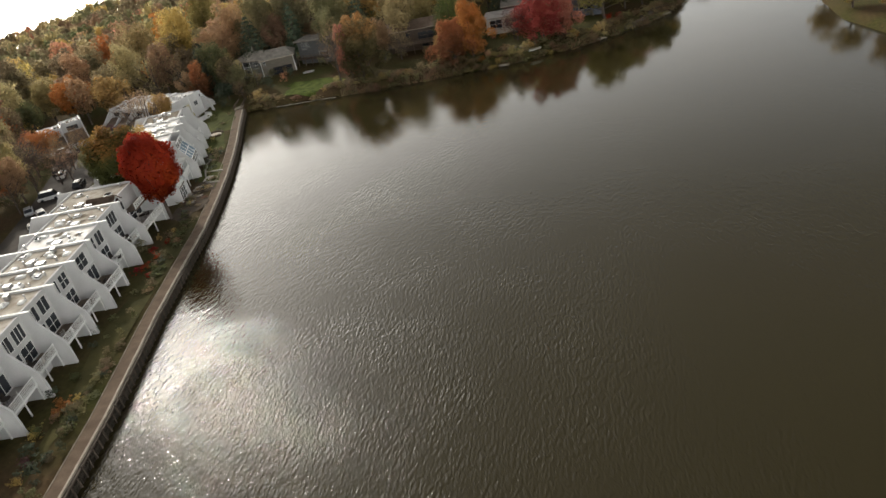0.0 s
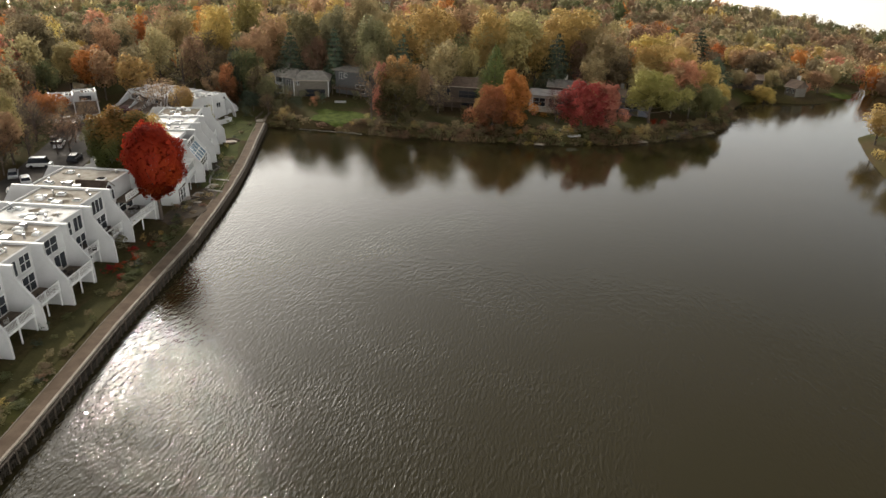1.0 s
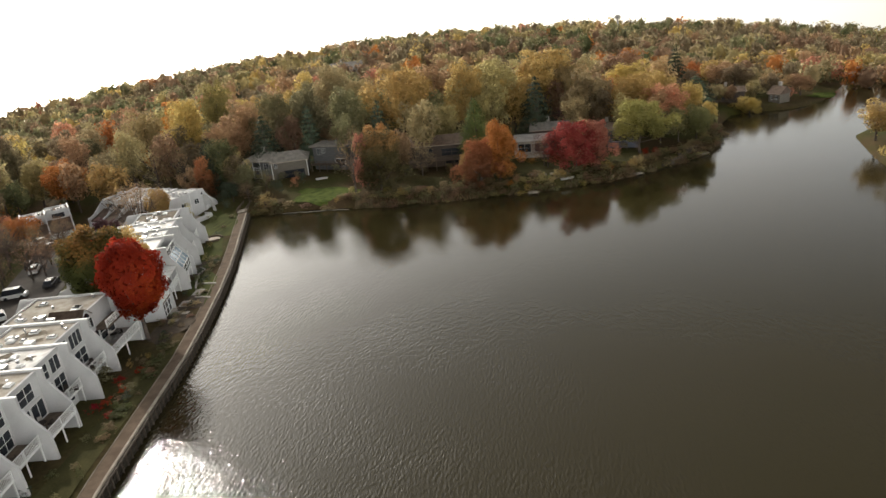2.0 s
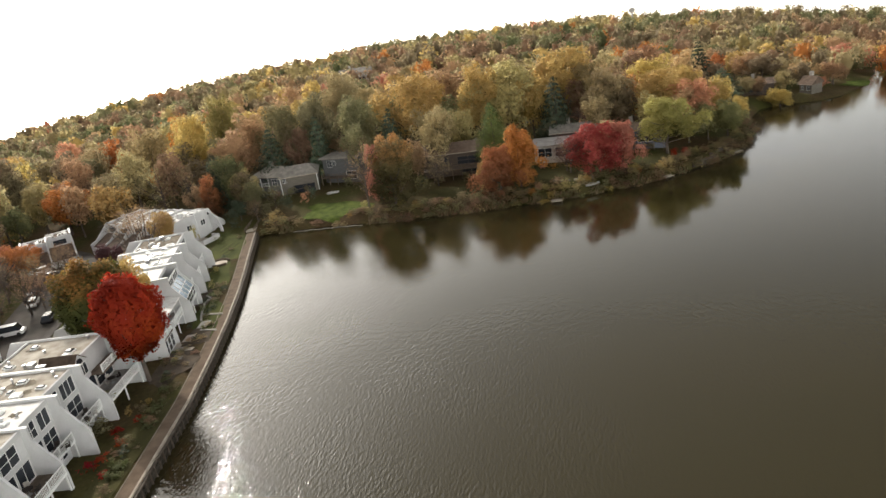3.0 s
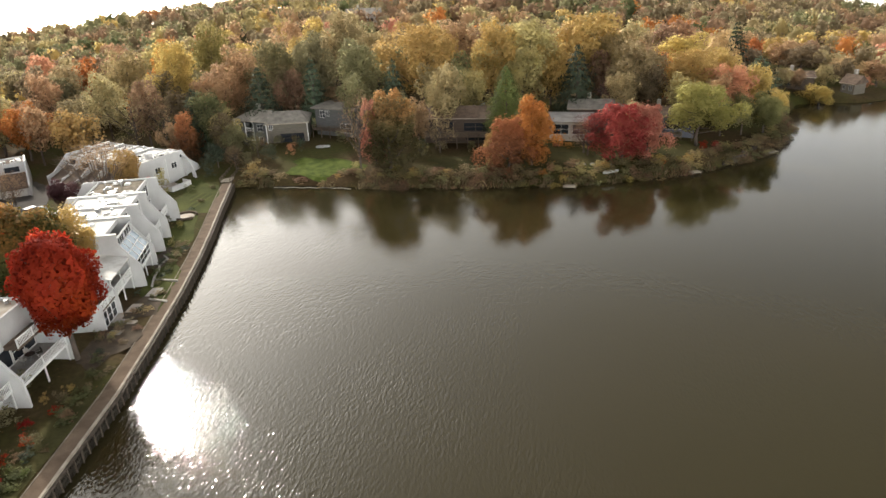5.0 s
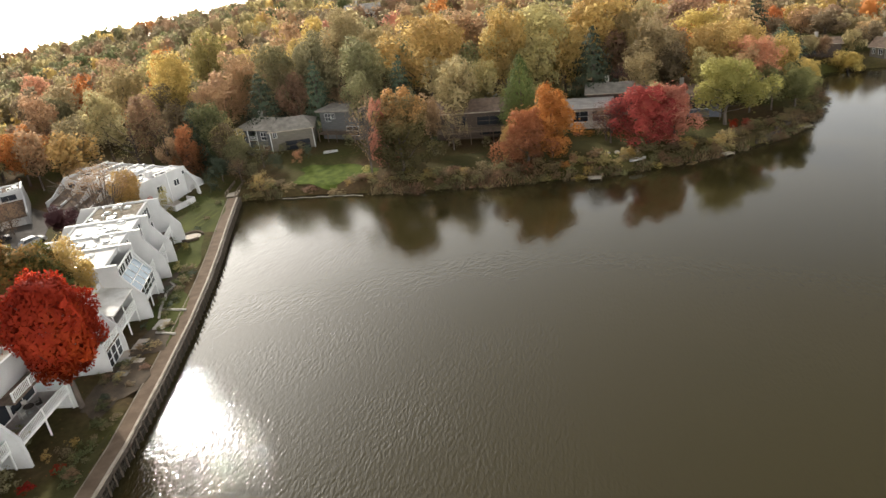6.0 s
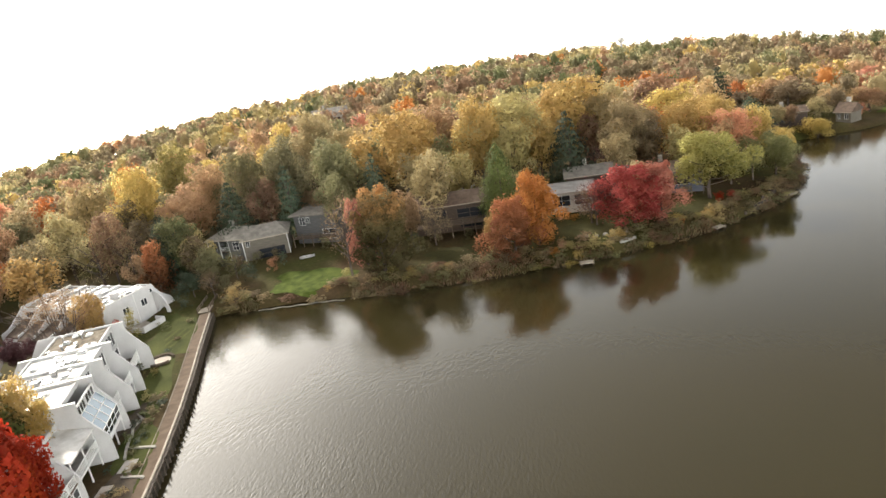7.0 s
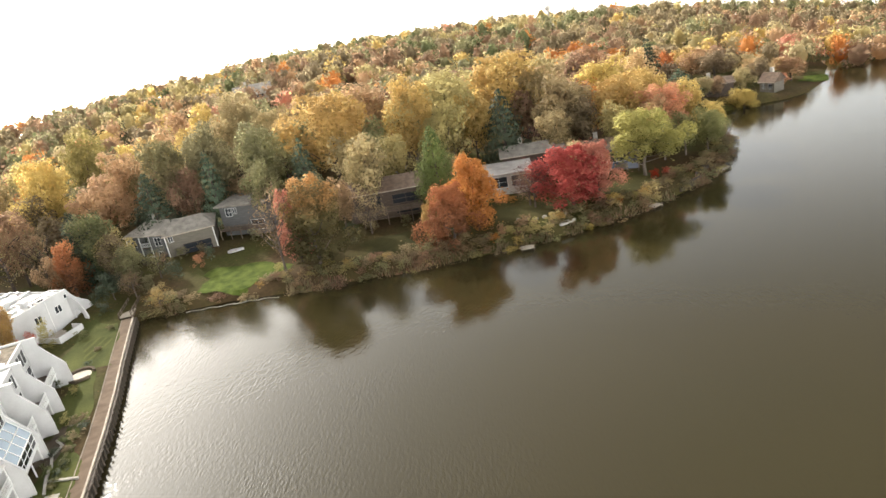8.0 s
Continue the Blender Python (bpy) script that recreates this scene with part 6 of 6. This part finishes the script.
tree("round", "tan", 41.7, 200, 16.8, 7.6)
tree("round", "yellow_olive", 38.6, 210, 18.6, 6.4)
tree("round", "gold", 53.4, 198, 15.3, 9.0)
tree("round", "orange_red", 61.4, 192, 13.4, 6.8)
tree("round", "gold", 58.4, 222, 15.4, 9.0)
tree("round", "gold", 63.4, 205, 14.4, 7.1)
tree("pine", "dark_green", 77.9, 240, 16.5, 4.7)
tree("pine", "blue_green", 79.5, 224, 10.7, 5.2)
tree("round", "gold", 95, 220, 6.7, 4.9)
tree("round", "olive", -38.8, 204, 21.1, 6.5)
tree("round", "olive", -27.9, 206, 19.3, 7.4)
tree("round", "olive_orange", -47.2, 202, 19.9, 6.5)
tree("round", "salmon", -60.6, 196, 16.4, 7.2)
tree("round", "salmon", -58, 206, 18.2, 5.7)
tree("round", "gold", -74, 204, 21.9, 6.6)
tree("round", "lime", -71.5, 222, 22.8, 6.1)
tree("round", "yellow_olive", -91.1, 212, 19.2, 6.0)
tree("cone", "dark_green", -61.6, 182, 15.2, 3.9)
tree("round", "green", -56.4, 178, 7.7, 2.8)
tree("round", "russet", -65.3, 176, 8.9, 2.8)
tree("round", "russet", -76.4, 188, 15.8, 5.2)
tree("round", "tan", -88.9, 194, 16.4, 5.5)
tree("round", "brown", -76.7, 200, 15.2, 5.6)
tree("round", "brown", -90.9, 182, 13.7, 5.1)
tree("round", "salmon", -104.8, 196, 16.5, 5.1)
tree("round", "tan", -107.5, 212, 16.1, 5.1)
tree("round", "yellow_olive", -110.7, 184, 13.1, 6.2)
tree("round", "brown", -123.3, 196, 15.7, 5.7)
tree("round", "orange", -101.8, 179.9, 13.0, 5.6)
tree("round", "orange", -98.1, 150, 7, 4.5)
tree("round", "green", -110, 172, 10.2, 4.1)
tree("round", "plum", -75.5, 146.5, 5.6, 3.0, fine=3)
tree("round", "yellow_olive", -90.5, 124, 14, 6.2)
tree("round", "yellow_olive", -83, 97, 12, 5.6)
tree("bare", "brown", -93, 139, 9, 3.6)
tree("bare", "russet", -87, 150, 7, 3.0)
tree("round", "russet", -100, 130, 8, 4.2)
tree("round", "orange", -93.5, 146.5, 7.6, 4.4)
for x, y, h, r, c, kd in ((-85.0, 118.5, 10.5, 4.2, "salmon", "round"), (-88.5, 110.0, 11.0, 4.8, "orange", "round"), (-84.5, 104.5, 9.0, 3.6, "olive_orange", "round"), (-79.0, 128.0, 8.0, 3.2, "russet", "bare"),
                          (-86.5, 139.0, 8.5, 3.4, "brown", "bare"), (-81.5, 134.5, 7.0, 2.8, "russet", "bare"), (-76.0, 131.0, 5.0, 2.2, "olive", "round"), (-92.5, 116.5, 12.0, 5.2, "olive_orange", "round")):
    tree(kd, c, x, y, h, r)
for x, y, h, r, c in ((-80.5, 126.0, 9.0, 3.4, "russet"), (-84.0, 122.0, 8.0, 3.0, "russet"), (-88.0, 128.5, 10.5, 4.0, "brown"), (-83.0, 112.5, 8.5, 3.2, "russet"), (-90.0, 134.0, 9.5, 3.8, "plum"),
                      (-82.5, 141.0, 8.0, 3.0, "brown"), (-96.0, 140.0, 11.0, 4.2, "russet"), (-94.4, 185.8, 13.0, 4.6, "tan"), (-70.5, 184.0, 12.0, 4.0, "tan")):
    tree("winter", c, x, y, h, r, label="nearly bare grey-brown tree with a few " + {"russet": "russet", "plum": "dark red", "brown": "brown", "tan": "tan"}[c] + " leaves")
tree("round", "brown", -110.1, 160, 12.4, 5.0)
tree("round", "brown", -127.5, 196, 19.8, 8.3)
tree("stems", "russet", -68.0, 148.0, 12.4, 6.4, fine=3, label="bare many-stemmed tree with a few russet leaves")
tree("round", "gold", -63.2, 149.8, 10.4, 2.7, fine=3, label="small gold-leaved tree beside the white row")
tree("bare", "tan", -78.5, 186, 14.0, 6.0)
tree("round", "tan", -36.2, 236, 20.8, 8.4)
tree("round", "russet", -42.1, 196, 14.3, 4.1)
tree("round", "russet", -31.9, 200, 9.7, 6.5)
tree("round", "salmon", -1.9, 226, 18.7, 9.4)
tree("round", "yellow_olive", -25.4, 226, 18.3, 6.1)
tree("bare", "plum", 32.8, 196, 9.7, 3.2)
tree("bare", "russet", 25.2, 172, 7.8, 3.8)
tree("round", "salmon", 109.7, 240, 6.9, 5.2)
tree("round", "salmon", 117.9, 236, 6.8, 6.1)
tree("round", "brown", 99.3, 244, 9, 6.3)
tree("round", "gold", 104, 168, 9.5, 5.4)
tree("round", "gold", 97.5, 143, 6.5, 4.6)
tree("round", "gold", 101, 133, 7.5, 5.0)
tree("round", "russet", -10.1, 176, 11.5, 2.9)
tree("bushy", "orange_red", 37.6, 168.2, 11.8, 5.2, fine=3, label="tree with thinning orange-pink leaves beside the crimson one")
tree("bare", "plum", 25.8, 170.5, 9.6, 3.8, fine=3, label="thin tree with dusty dark red leaves")
tree("round", "tan", 87.5, 227.5, 6.5, 3.4)
tree("round", "russet", 92.0, 228.5, 6.0, 3.0)
tree("round", "orange_red", 110.5, 229.0, 4.0, 2.4)
tree("round", "brown", 107.0, 233.0, 8.0, 3.6)
tree("round", "tan", 99.0, 229.0, 7.0, 3.2)
tree("round", "tan", 35.5, 171.5, 10.5, 4.0)
for k, (x, y, h, r, c, kd) in enumerate(((-20.0, 176.0, 9.0, 3.6, "russet", "bare"), (-16.5, 183.0, 11.0, 4.2, "olive", "round"),
                                          (13.5, 183.0, 9.0, 3.6, "brown", "round"), (16.0, 173.5, 5.0, 2.4, "green", "round"), (34.0, 181.0, 8.0, 3.6, "plum", "bare"), (37.0, 192.0, 12.0, 4.6, "tan", "round"),
                                          (57.0, 183.0, 8.0, 4.0, "olive", "round"), (62.0, 184.0, 9.0, 3.8, "green_gold", "round"), (58.5, 190.0, 12.0, 5.0, "salmon", "round"), (49.0, 189.0, 12.0, 4.6, "yellow_olive", "round"),
                                           (-44.0, 199.0, 14.0, 4.6, "brown", "round"))):
    tree(kd, c, x, y, h, r)
for k, (x, y, h, r, c, kd) in enumerate(((-26.5, 190.0, 14.0, 4.4, "olive", "round"), (-8.0, 193.0, 15.0, 4.8, "tan", "round"), (2.0, 192.0, 14.0, 4.6, "yellow_olive", "round"), (14.0, 197.0, 17.0, 5.4, "yellow_olive", "round"),
                                          (21.0, 202.0, 17.0, 5.6, "gold", "round"), (44.0, 196.0, 13.0, 5.0, "brown", "round"), (70.0, 200.0, 12.0, 4.6, "gold", "round"), (72.5, 192.0, 8.5, 3.6, "gold", "round"))):
    tree(kd, c, x, y, h, r)

# the dark thicket between the white row, the footbridge and the grey house
for x, y, h, r, c, kd in ((-54.5, 177.0, 9.5, 3.6, "brown", "round"), (-50.5, 173.5, 7.5, 3.2, "olive", "round"), (-58.0, 181.0, 12.0, 3.4, "dark_green", "cone"), (-49.0, 168.0, 5.5, 2.4, "russet", "bare"),
                          (-53.0, 168.5, 5.0, 2.6, "dark_green", "round"), (-46.0, 174.5, 6.0, 2.6, "olive_orange", "bare"), (-62.0, 175.0, 11.5, 3.6, "rust", "bushy"), (-57.0, 179.5, 13.0, 4.6, "green", "round"), (-54.4, 178.0, 9.5, 3.6, "yellow_olive", "round"), (-43.4, 162.0, 4.4, 2.6, "gold", "bare")):
    tree(kd, c, x, y, h, r)
# planting along the foot of the houses
for x, y, h, r, c in ((-54.0, 184.6, 2.6, 1.8, "olive"), (-51.0, 182.6, 2.2, 1.6, "dark_green"), (-47.0, 181.4, 2.4, 1.7, "russet"), (-43.4, 181.8, 2.8, 1.7, "olive"), (-39.6, 182.4, 2.4, 1.6, "brown"),
                      (-28.8, 184.0, 2.8, 1.7, "olive"), (-9.5, 176.6, 2.6, 1.8, "dark_green"), (-5.0, 175.6, 2.2, 1.6, "brown"), (1.5, 175.2, 2.4, 1.7, "olive"), (20.0, 178.4, 1.6, 1.4, "dark_green"),
                      (30.5, 182.0, 2.6, 1.8, "olive"), (42.0, 179.8, 2.6, 1.8, "dark_green"), (47.0, 180.6, 2.2, 1.6, "brown")):
    tree("shrub", c, x, y, h, r, fine=1)

# bank shrubs and garden plants
rb = random.Random(21)
BANK = [(-46, 161.5), (-41, 161.5), (-33, 161), (-21, 159.5), (-8, 158.2), (6, 157.8), (20, 158), (32, 159.6), (44, 163.2), (54, 168), (65, 176), (73, 186), (78, 198)]
for p, d in along(BANK, 0.6):
    if -40 < p.x < -24 and rb.random() < 0.75:
        continue
    nrm = Vector((-d.y, d.x))
    q = p + nrm * rb.uniform(-1.2, 4.0)
    c = rb.choice(["tan", "brown", "olive", "yellow_olive", "russet", "russet", "olive_orange", "brown"] + (["orange", "salmon", "gold"] if 12 < p.x < 42 else ["olive"]))
    tree("shrub", c, q.x, q.y, rb.uniform(0.9, 2.2) + (1.2 if rb.random() < 0.12 else 0.0), rb.uniform(1.2, 2.4), fine=0)
for x, y, h, r, c in ((-25.8, 161.5, 1.2, 1.0, "gold"), (-22.6, 165.0, 2.4, 1.3, "yellow_olive"), (45.6, 165.6, 2.2, 1.5, "gold"), (43.4, 165.0, 1.8, 1.2, "lime"),
                      (50.5, 172.5, 2.6, 1.8, "red"), (53.5, 174.0, 2.0, 1.4, "crimson"), (22.5, 176.0, 1.3, 1.6, "orange"), (26.0, 174.5, 1.2, 1.2, "gold"), (20.0, 176.5, 1.0, 1.3, "orange_red"),
                      (-39.0, 176.0, 3.0, 1.6, "orange_red"), (-42.5, 172.0, 4.2, 2.4, "dark_green"), (-46.5, 168.5, 4.0, 2.4, "olive"), (-44.0, 163.8, 3.4, 2.0, "yellow_olive"),
                      (-51.5, 171.5, 4.5, 2.6, "brown"), (-55.0, 167.0, 3.4, 2.2, "dark_green"), (-59.0, 153.6, 5.2, 1.8, "lime"), (-61.0, 152.8, 4.6, 1.6, "crimson"), (-75.8, 150.0, 4.0, 2.6, "plum"), (-53.0, 163.0, 2.2, 1.6, "dark_green"),
                      (-14.0, 162.5, 2.2, 1.5, "lime"), (-10.5, 161.0, 2.0, 1.4, "gold"), (-3.0, 160.5, 1.8, 1.3, "gold"), (-37.0, 178.0, 3.4, 1.2, "blue_green")):
    tree("shrub", c, x, y, h, r, fine=1)
for k in range(112):
    y = rb.uniform(26, 158)
    ex = float(np.interp(y, [p[1] for p in EDGE], [p[0] for p in EDGE]))
    x = ex - 3.1 - abs(rb.gauss(0, 1.3)) - (rb.uniform(0, 3.0) if 94 < y < 106 else 0)
    if 128 < y < 156 and rb.random() < 0.85:
        continue
    tree("shrub", rb.choice(["brown", "olive", "green", "brown", "russet", "dark_green", "green", "olive_orange", "deep_green"]), x, y, rb.uniform(0.5, 1.5), rb.uniform(0.6, 1.35), fine=0)
for k, (x, y, rx, ry) in enumerate(((-42.3, 98.5, 3.0, 5.5), (-42.2, 107.0, 2.2, 3.5), (-46.4, 122.5, 1.4, 4.0))):
    patch("garden_bed", x, y, rx, ry, 3, SOIL, "dark soil garden bed with fallen leaves", "garden bed", 0.09 + 0.004 * k, 20 + k)
GARDEN = ((-41.8, 88.2, 1.1, 0.8, "gold"), (-41.6, 84.6, 0.8, 1.0, "red"), (-41.4, 79.4, 1.0, 1.1, "red"), (-43.0, 75.0, 1.4, 1.1, "red"), (-40.8, 73.6, 0.7, 1.0, "red"),
          (-44.8, 81.8, 3.0, 1.8, "olive"), (-42.6, 99.8, 0.9, 0.7, "gold"), (-40.8, 91.0, 0.9, 1.3, "green"), (-41.0, 69.0, 0.8, 0.9, "olive"), (-41.6, 62.5, 0.9, 0.9, "green"))
GARDEN_NEAR = ((-41.5, 56.2, 1.0, 0.9, "dark_green"), (-41.0, 50.0, 1.0, 1.1, "green"), (-40.6, 45.4, 0.9, 1.1, "orange"), (-39.8, 43.0, 0.8, 0.8, "gold"), (-40.2, 37.6, 1.6, 1.3, "dark_green"),
          (-39.4, 33.4, 0.9, 1.0, "gold"), (-40.8, 40.5, 1.3, 1.1, "green"), (-42.4, 103.2, 0.7, 0.9, "brown"), (-41.2, 106.0, 1.1, 1.3, "yellow_olive"), (-40.4, 101.5, 0.7, 1.0, "russet"),
          (-46.8, 127.8, 1.4, 1.1, "yellow_olive"), (-48.6, 135.6, 1.6, 1.2, "lime"), (-45.4, 120.6, 1.3, 1.0, "dark_green"), (-44.6, 117.0, 1.4, 1.0, "green"), (-49.6, 143.8, 1.0, 1.0, "dark_green"),
          (-51.8, 138.6, 1.5, 0.9, "green"), (-54.0, 155.0, 1.6, 1.4, "green"), (-41.5, 95.0, 0.6, 0.8, "brown"), (-40.6, 98.0, 0.6, 0.9, "brown"))
GARDEN_END = ((-39.2, 44.4, 1.1, 1.0, "orange"), (-38.6, 45.6, 0.9, 0.8, "gold"), (-40.0, 43.6, 1.0, 0.9, "orange"), (-40.9, 40.0, 1.1, 1.1, "gold"), (-41.6, 41.2, 0.9, 0.9, "lime"),
              (-42.3, 47.3, 1.4, 1.2, "dark_green"), (-43.0, 60.0, 1.1, 0.9, "dark_green"), (-38.4, 34.6, 1.6, 1.6, "dark_green"), (-39.8, 36.0, 1.2, 1.2, "plum"), (-42.4, 76.4, 1.0, 1.2, "red"),
              (-41.0, 77.4, 0.8, 1.1, "russet"), (-43.2, 82.2, 1.0, 1.1, "red"), (-43.6, 86.2, 1.1, 0.8, "gold"), (-46.9, 87.6, 3.4, 2.2, "olive"))
for x, y, h, r, c in GARDEN + GARDEN_NEAR + GARDEN_END:
    tree("shrub", c, x, y, h, r, fine=0)



# reeds and tall grass at the water's edge, in one piece
rg = np.random.RandomState(33)
line = np.array([(-46, 160.2), (-41, 160.5), (-39, 160.4), (-22, 158.7), (-8, 157), (6, 156.6), (20, 156.8), (32, 158.4), (44, 162), (55, 167.3), (66, 175.2), (74, 185), (79, 197)], float)
steps = np.r_[0, np.cumsum(np.hypot(*np.diff(line, axis=0).T))]
at = rg.uniform(0, steps[-1], 12000)
bx, by = np.interp(at, steps, line[:, 0]), np.interp(at, steps, line[:, 1])
keep = ~((bx > -39.5) & (bx < -21.5)) & (np.sin(bx * 0.9) + np.sin(bx * 0.31 + 1.0) + rg.normal(0, 0.5, len(bx)) > 0.25)
bx, by = bx[keep] + rg.normal(0, 0.25, keep.sum()), by[keep] + rg.uniform(-0.35, 2.2, keep.sum())
bz = np.maximum(land(bx, by), -0.3)
tall, wide, turn = rg.uniform(0.3, 1.0, len(bx)) * (0.8 + 0.3 * np.sin(bx * 1.3)), rg.uniform(0.05, 0.14, len(bx)), rg.uniform(0, 3.14, len(bx))
lx, ly = rg.normal(0, 0.22, len(bx)) * tall, rg.normal(0, 0.22, len(bx)) * tall
blade = np.empty((len(bx), 4, 3))
for j, (sw, up) in enumerate(((-1, 0), (1, 0), (0.35, 1), (-0.35, 1))):
    blade[:, j, 0] = bx + sw * wide * np.cos(turn) + up * lx
    blade[:, j, 1] = by + sw * wide * np.sin(turn) + up * ly
    blade[:, j, 2] = bz - 0.1 + up * (tall + 0.1)
reed_hues = ["brown", "olive", "russet", "brown", "yellow_olive"]
pick = np.clip((np.sin(bx * 0.35) + np.sin(bx * 0.13 + 2.0)) * 1.1 + 1.4 + rg.normal(0, 0.8, len(bx)), 0, 4).astype(int)
me = quads_mesh("reeds", blade.reshape(-1, 3), np.arange(4 * len(bx)).reshape(-1, 4), [LEAVES[h] for h in reed_hues], pick)
tagged(new("reeds", me), "brown and olive reeds and tall grass along the water's edge", "reeds", kind="stuff")


# ---------- woods between and behind ----------
taken = [(o.matrix_world.translation.x, o.matrix_world.translation.y) for o in scene.objects if o.get("category") in ("tree", "house", "townhouse")]
houses = [(o.matrix_world.translation.x + 5, o.matrix_world.translation.y + 4) for o in scene.objects if o.get("category") == "house"]
HUES = ["gold", "yellow_olive", "tan", "brown", "russet", "salmon", "orange", "olive", "green", "orange_red", "dark_green"]


def hue_at(x, y, r, far=0.0):
    """The woods' colours drift in stands."""
    s = noise.noise(Vector((x * 0.016, y * 0.016, 3.1)))
    t = noise.noise(Vector((x * 0.022 + 7, y * 0.022, 9.7)))
    w = [1.7 + 5 * s, 1.9 + 4 * s, 1.9 + 2 * t, 2.8 - 3 * s, 2.2 - 4 * s, 2.2 + 4 * t, 1.1 + 2 * t, 1.2 - 4 * t, 0.6 - 2 * t, 0.3, 0.10]
    if far > 310:
        w = [q * k for q, k in zip(w, (0.35, 1.0, 0.8, 1.9, 1.2, 0.35, 0.3, 2.6, 2.2, 0.2, 0.0))]
    return r.choices(range(len(HUES)), [max(0.04, q) if q else 0.0 for q in w])[0]


def free_spot(x, y, gap):
    return all((x - a) ** 2 + (y - b) ** 2 > gap * gap for a, b in taken) and all((x - a) ** 2 + (y - b) ** 2 > 81 for a, b in houses)


rw = random.Random(77)
made = 0
for k in range(4000):
    if made >= 130:
        break
    x, y = rw.uniform(-150, 130), rw.uniform(90, 262)
    d = float(shore_distance(np.array([x]), np.array([y]))[0])
    if d < 14 or (x > -93 and y < 172 and x < -30) or math.hypot(x - 3, y - 15) > 262 or (x < -60 and y < 168 and x > -100 + (168 - y) * 0.1):
        continue
    if y < 176 and x > -60 and x < 80:
        continue
    if not free_spot(x, y, 6.2):
        continue
    c = HUES[hue_at(x, y, rw)]
    kind = "pine" if c == "dark_green" else ("bare" if rw.random() < 0.08 else "round")
    tree(kind, c, x, y, rw.uniform(11.5, 17.0) * (0.7 if x > 70 else 1.0), rw.uniform(4.0, 6.0), fine=0)
    taken.append((x, y))
    made += 1

# far woods in one piece: hundreds of crowns on the hill
rs = np.random.RandomState(9)


def crown_core(rs, r, h, low):
    """The dense inner body of a far crown: a lumpy closed skin of quads."""
    rings, seg = 5, 8
    g = np.empty((rings + 1, seg, 3))
    for i in range(rings + 1):
        q = i / rings
        for k in range(seg):
            a = 2 * math.pi * k / seg + 0.4 * i
            rr = r * (0.05 + 0.36 * math.sin(math.pi * (0.04 + 0.92 * q)) ** 0.6) * rs.uniform(0.78, 1.18)
            g[i, k] = rr * math.cos(a), rr * math.sin(a), h * (low + (0.84 - low) * q) + rs.normal(0, 0.3)
    n = np.roll(np.arange(seg), -1)
    return np.stack([g[:-1], g[:-1][:, n], g[1:][:, n], g[1:]], 2).reshape(-1, 4, 3)


SETS = []
for lod, (many, size) in enumerate(((270, 0.84), (150, 1.05))):
    for v in range(6):
        if v < 5:
            r, h = 6.5, 9.8
            c, d = crown_round(rs, many, size, low=0.12, lobes=12)
            core = crown_core(rs, r, h, 0.2)
        else:
            r, h = 3.0, 15.0
            c, d = crown_cone(rs, many)
            core = crown_core(rs, 1.6, h, 0.1)
        c = c * np.array([r, r, h])
        co = cards(rs, c, d, size)
        o = core - np.array([0, 0, h * 0.5])
        o[..., 2] *= 0.7
        co, nn = np.concatenate([co, core]), np.concatenate([np.repeat(soft_normals(c, d, (1, 1, 0.8)), 4, axis=0), o.reshape(-1, 3) / np.linalg.norm(o.reshape(-1, 3), axis=1, keepdims=True)])
        SETS.append((co, nn))
chunks, softs, kinds = [], [], []
pts = []
for ring in np.arange(205, 470, 9.0):
    step = 9.0 / ring
    for a in np.arange(radians(-62), radians(52), step):
        pts.append((ring + rs.uniform(-2.8, 2.8), a + rs.uniform(-0.4, 0.4) * step))
pts = np.array(pts)
px, py = 3 + pts[:, 0] * np.sin(pts[:, 1]), 15 + pts[:, 0] * np.cos(pts[:, 1])
ok = shore_distance(px, py) > 10
px, py, pr = px[ok], py[ok], pts[ok, 0]
pz = land(px, py)
for x, y, z, far in zip(px, py, pz, pr):
    if far < 275 and not free_spot(x, y, 5.2):
        continue
    hue = hue_at(x, y, rw, far)
    lod = 0 if far < 320 else 1
    co, nn = SETS[lod * 6 + (5 if HUES[hue] == "dark_green" else rs.randint(5))]
    a, s, sz = rs.uniform(0, 6.283), rs.uniform(0.8, 1.25) * (0.85 if far > 310 else 1.0), rs.uniform(0.72, 1.15)
    ca, sa = math.cos(a), math.sin(a)
    q = np.empty_like(co)
    q[..., 0] = (co[..., 0] * ca - co[..., 1] * sa) * s + x
    q[..., 1] = (co[..., 0] * sa + co[..., 1] * ca) * s + y
    q[..., 2] = co[..., 2] * sz + z - 0.6
    chunks.append(q.reshape(-1, 3))
    softs.append(np.stack([nn[:, 0] * ca - nn[:, 1] * sa, nn[:, 0] * sa + nn[:, 1] * ca, nn[:, 2]], -1))
    kinds.append(np.full(len(co), hue))
co = np.concatenate(chunks)
me = quads_mesh("far_woods", co, np.arange(len(co)).reshape(-1, 4), [LEAVES[h] for h in HUES], np.concatenate(kinds), normals=np.concatenate(softs))
tagged(new("far_woods", me), "autumn woods of gold, brown and russet trees covering the hill", "woods", kind="stuff")
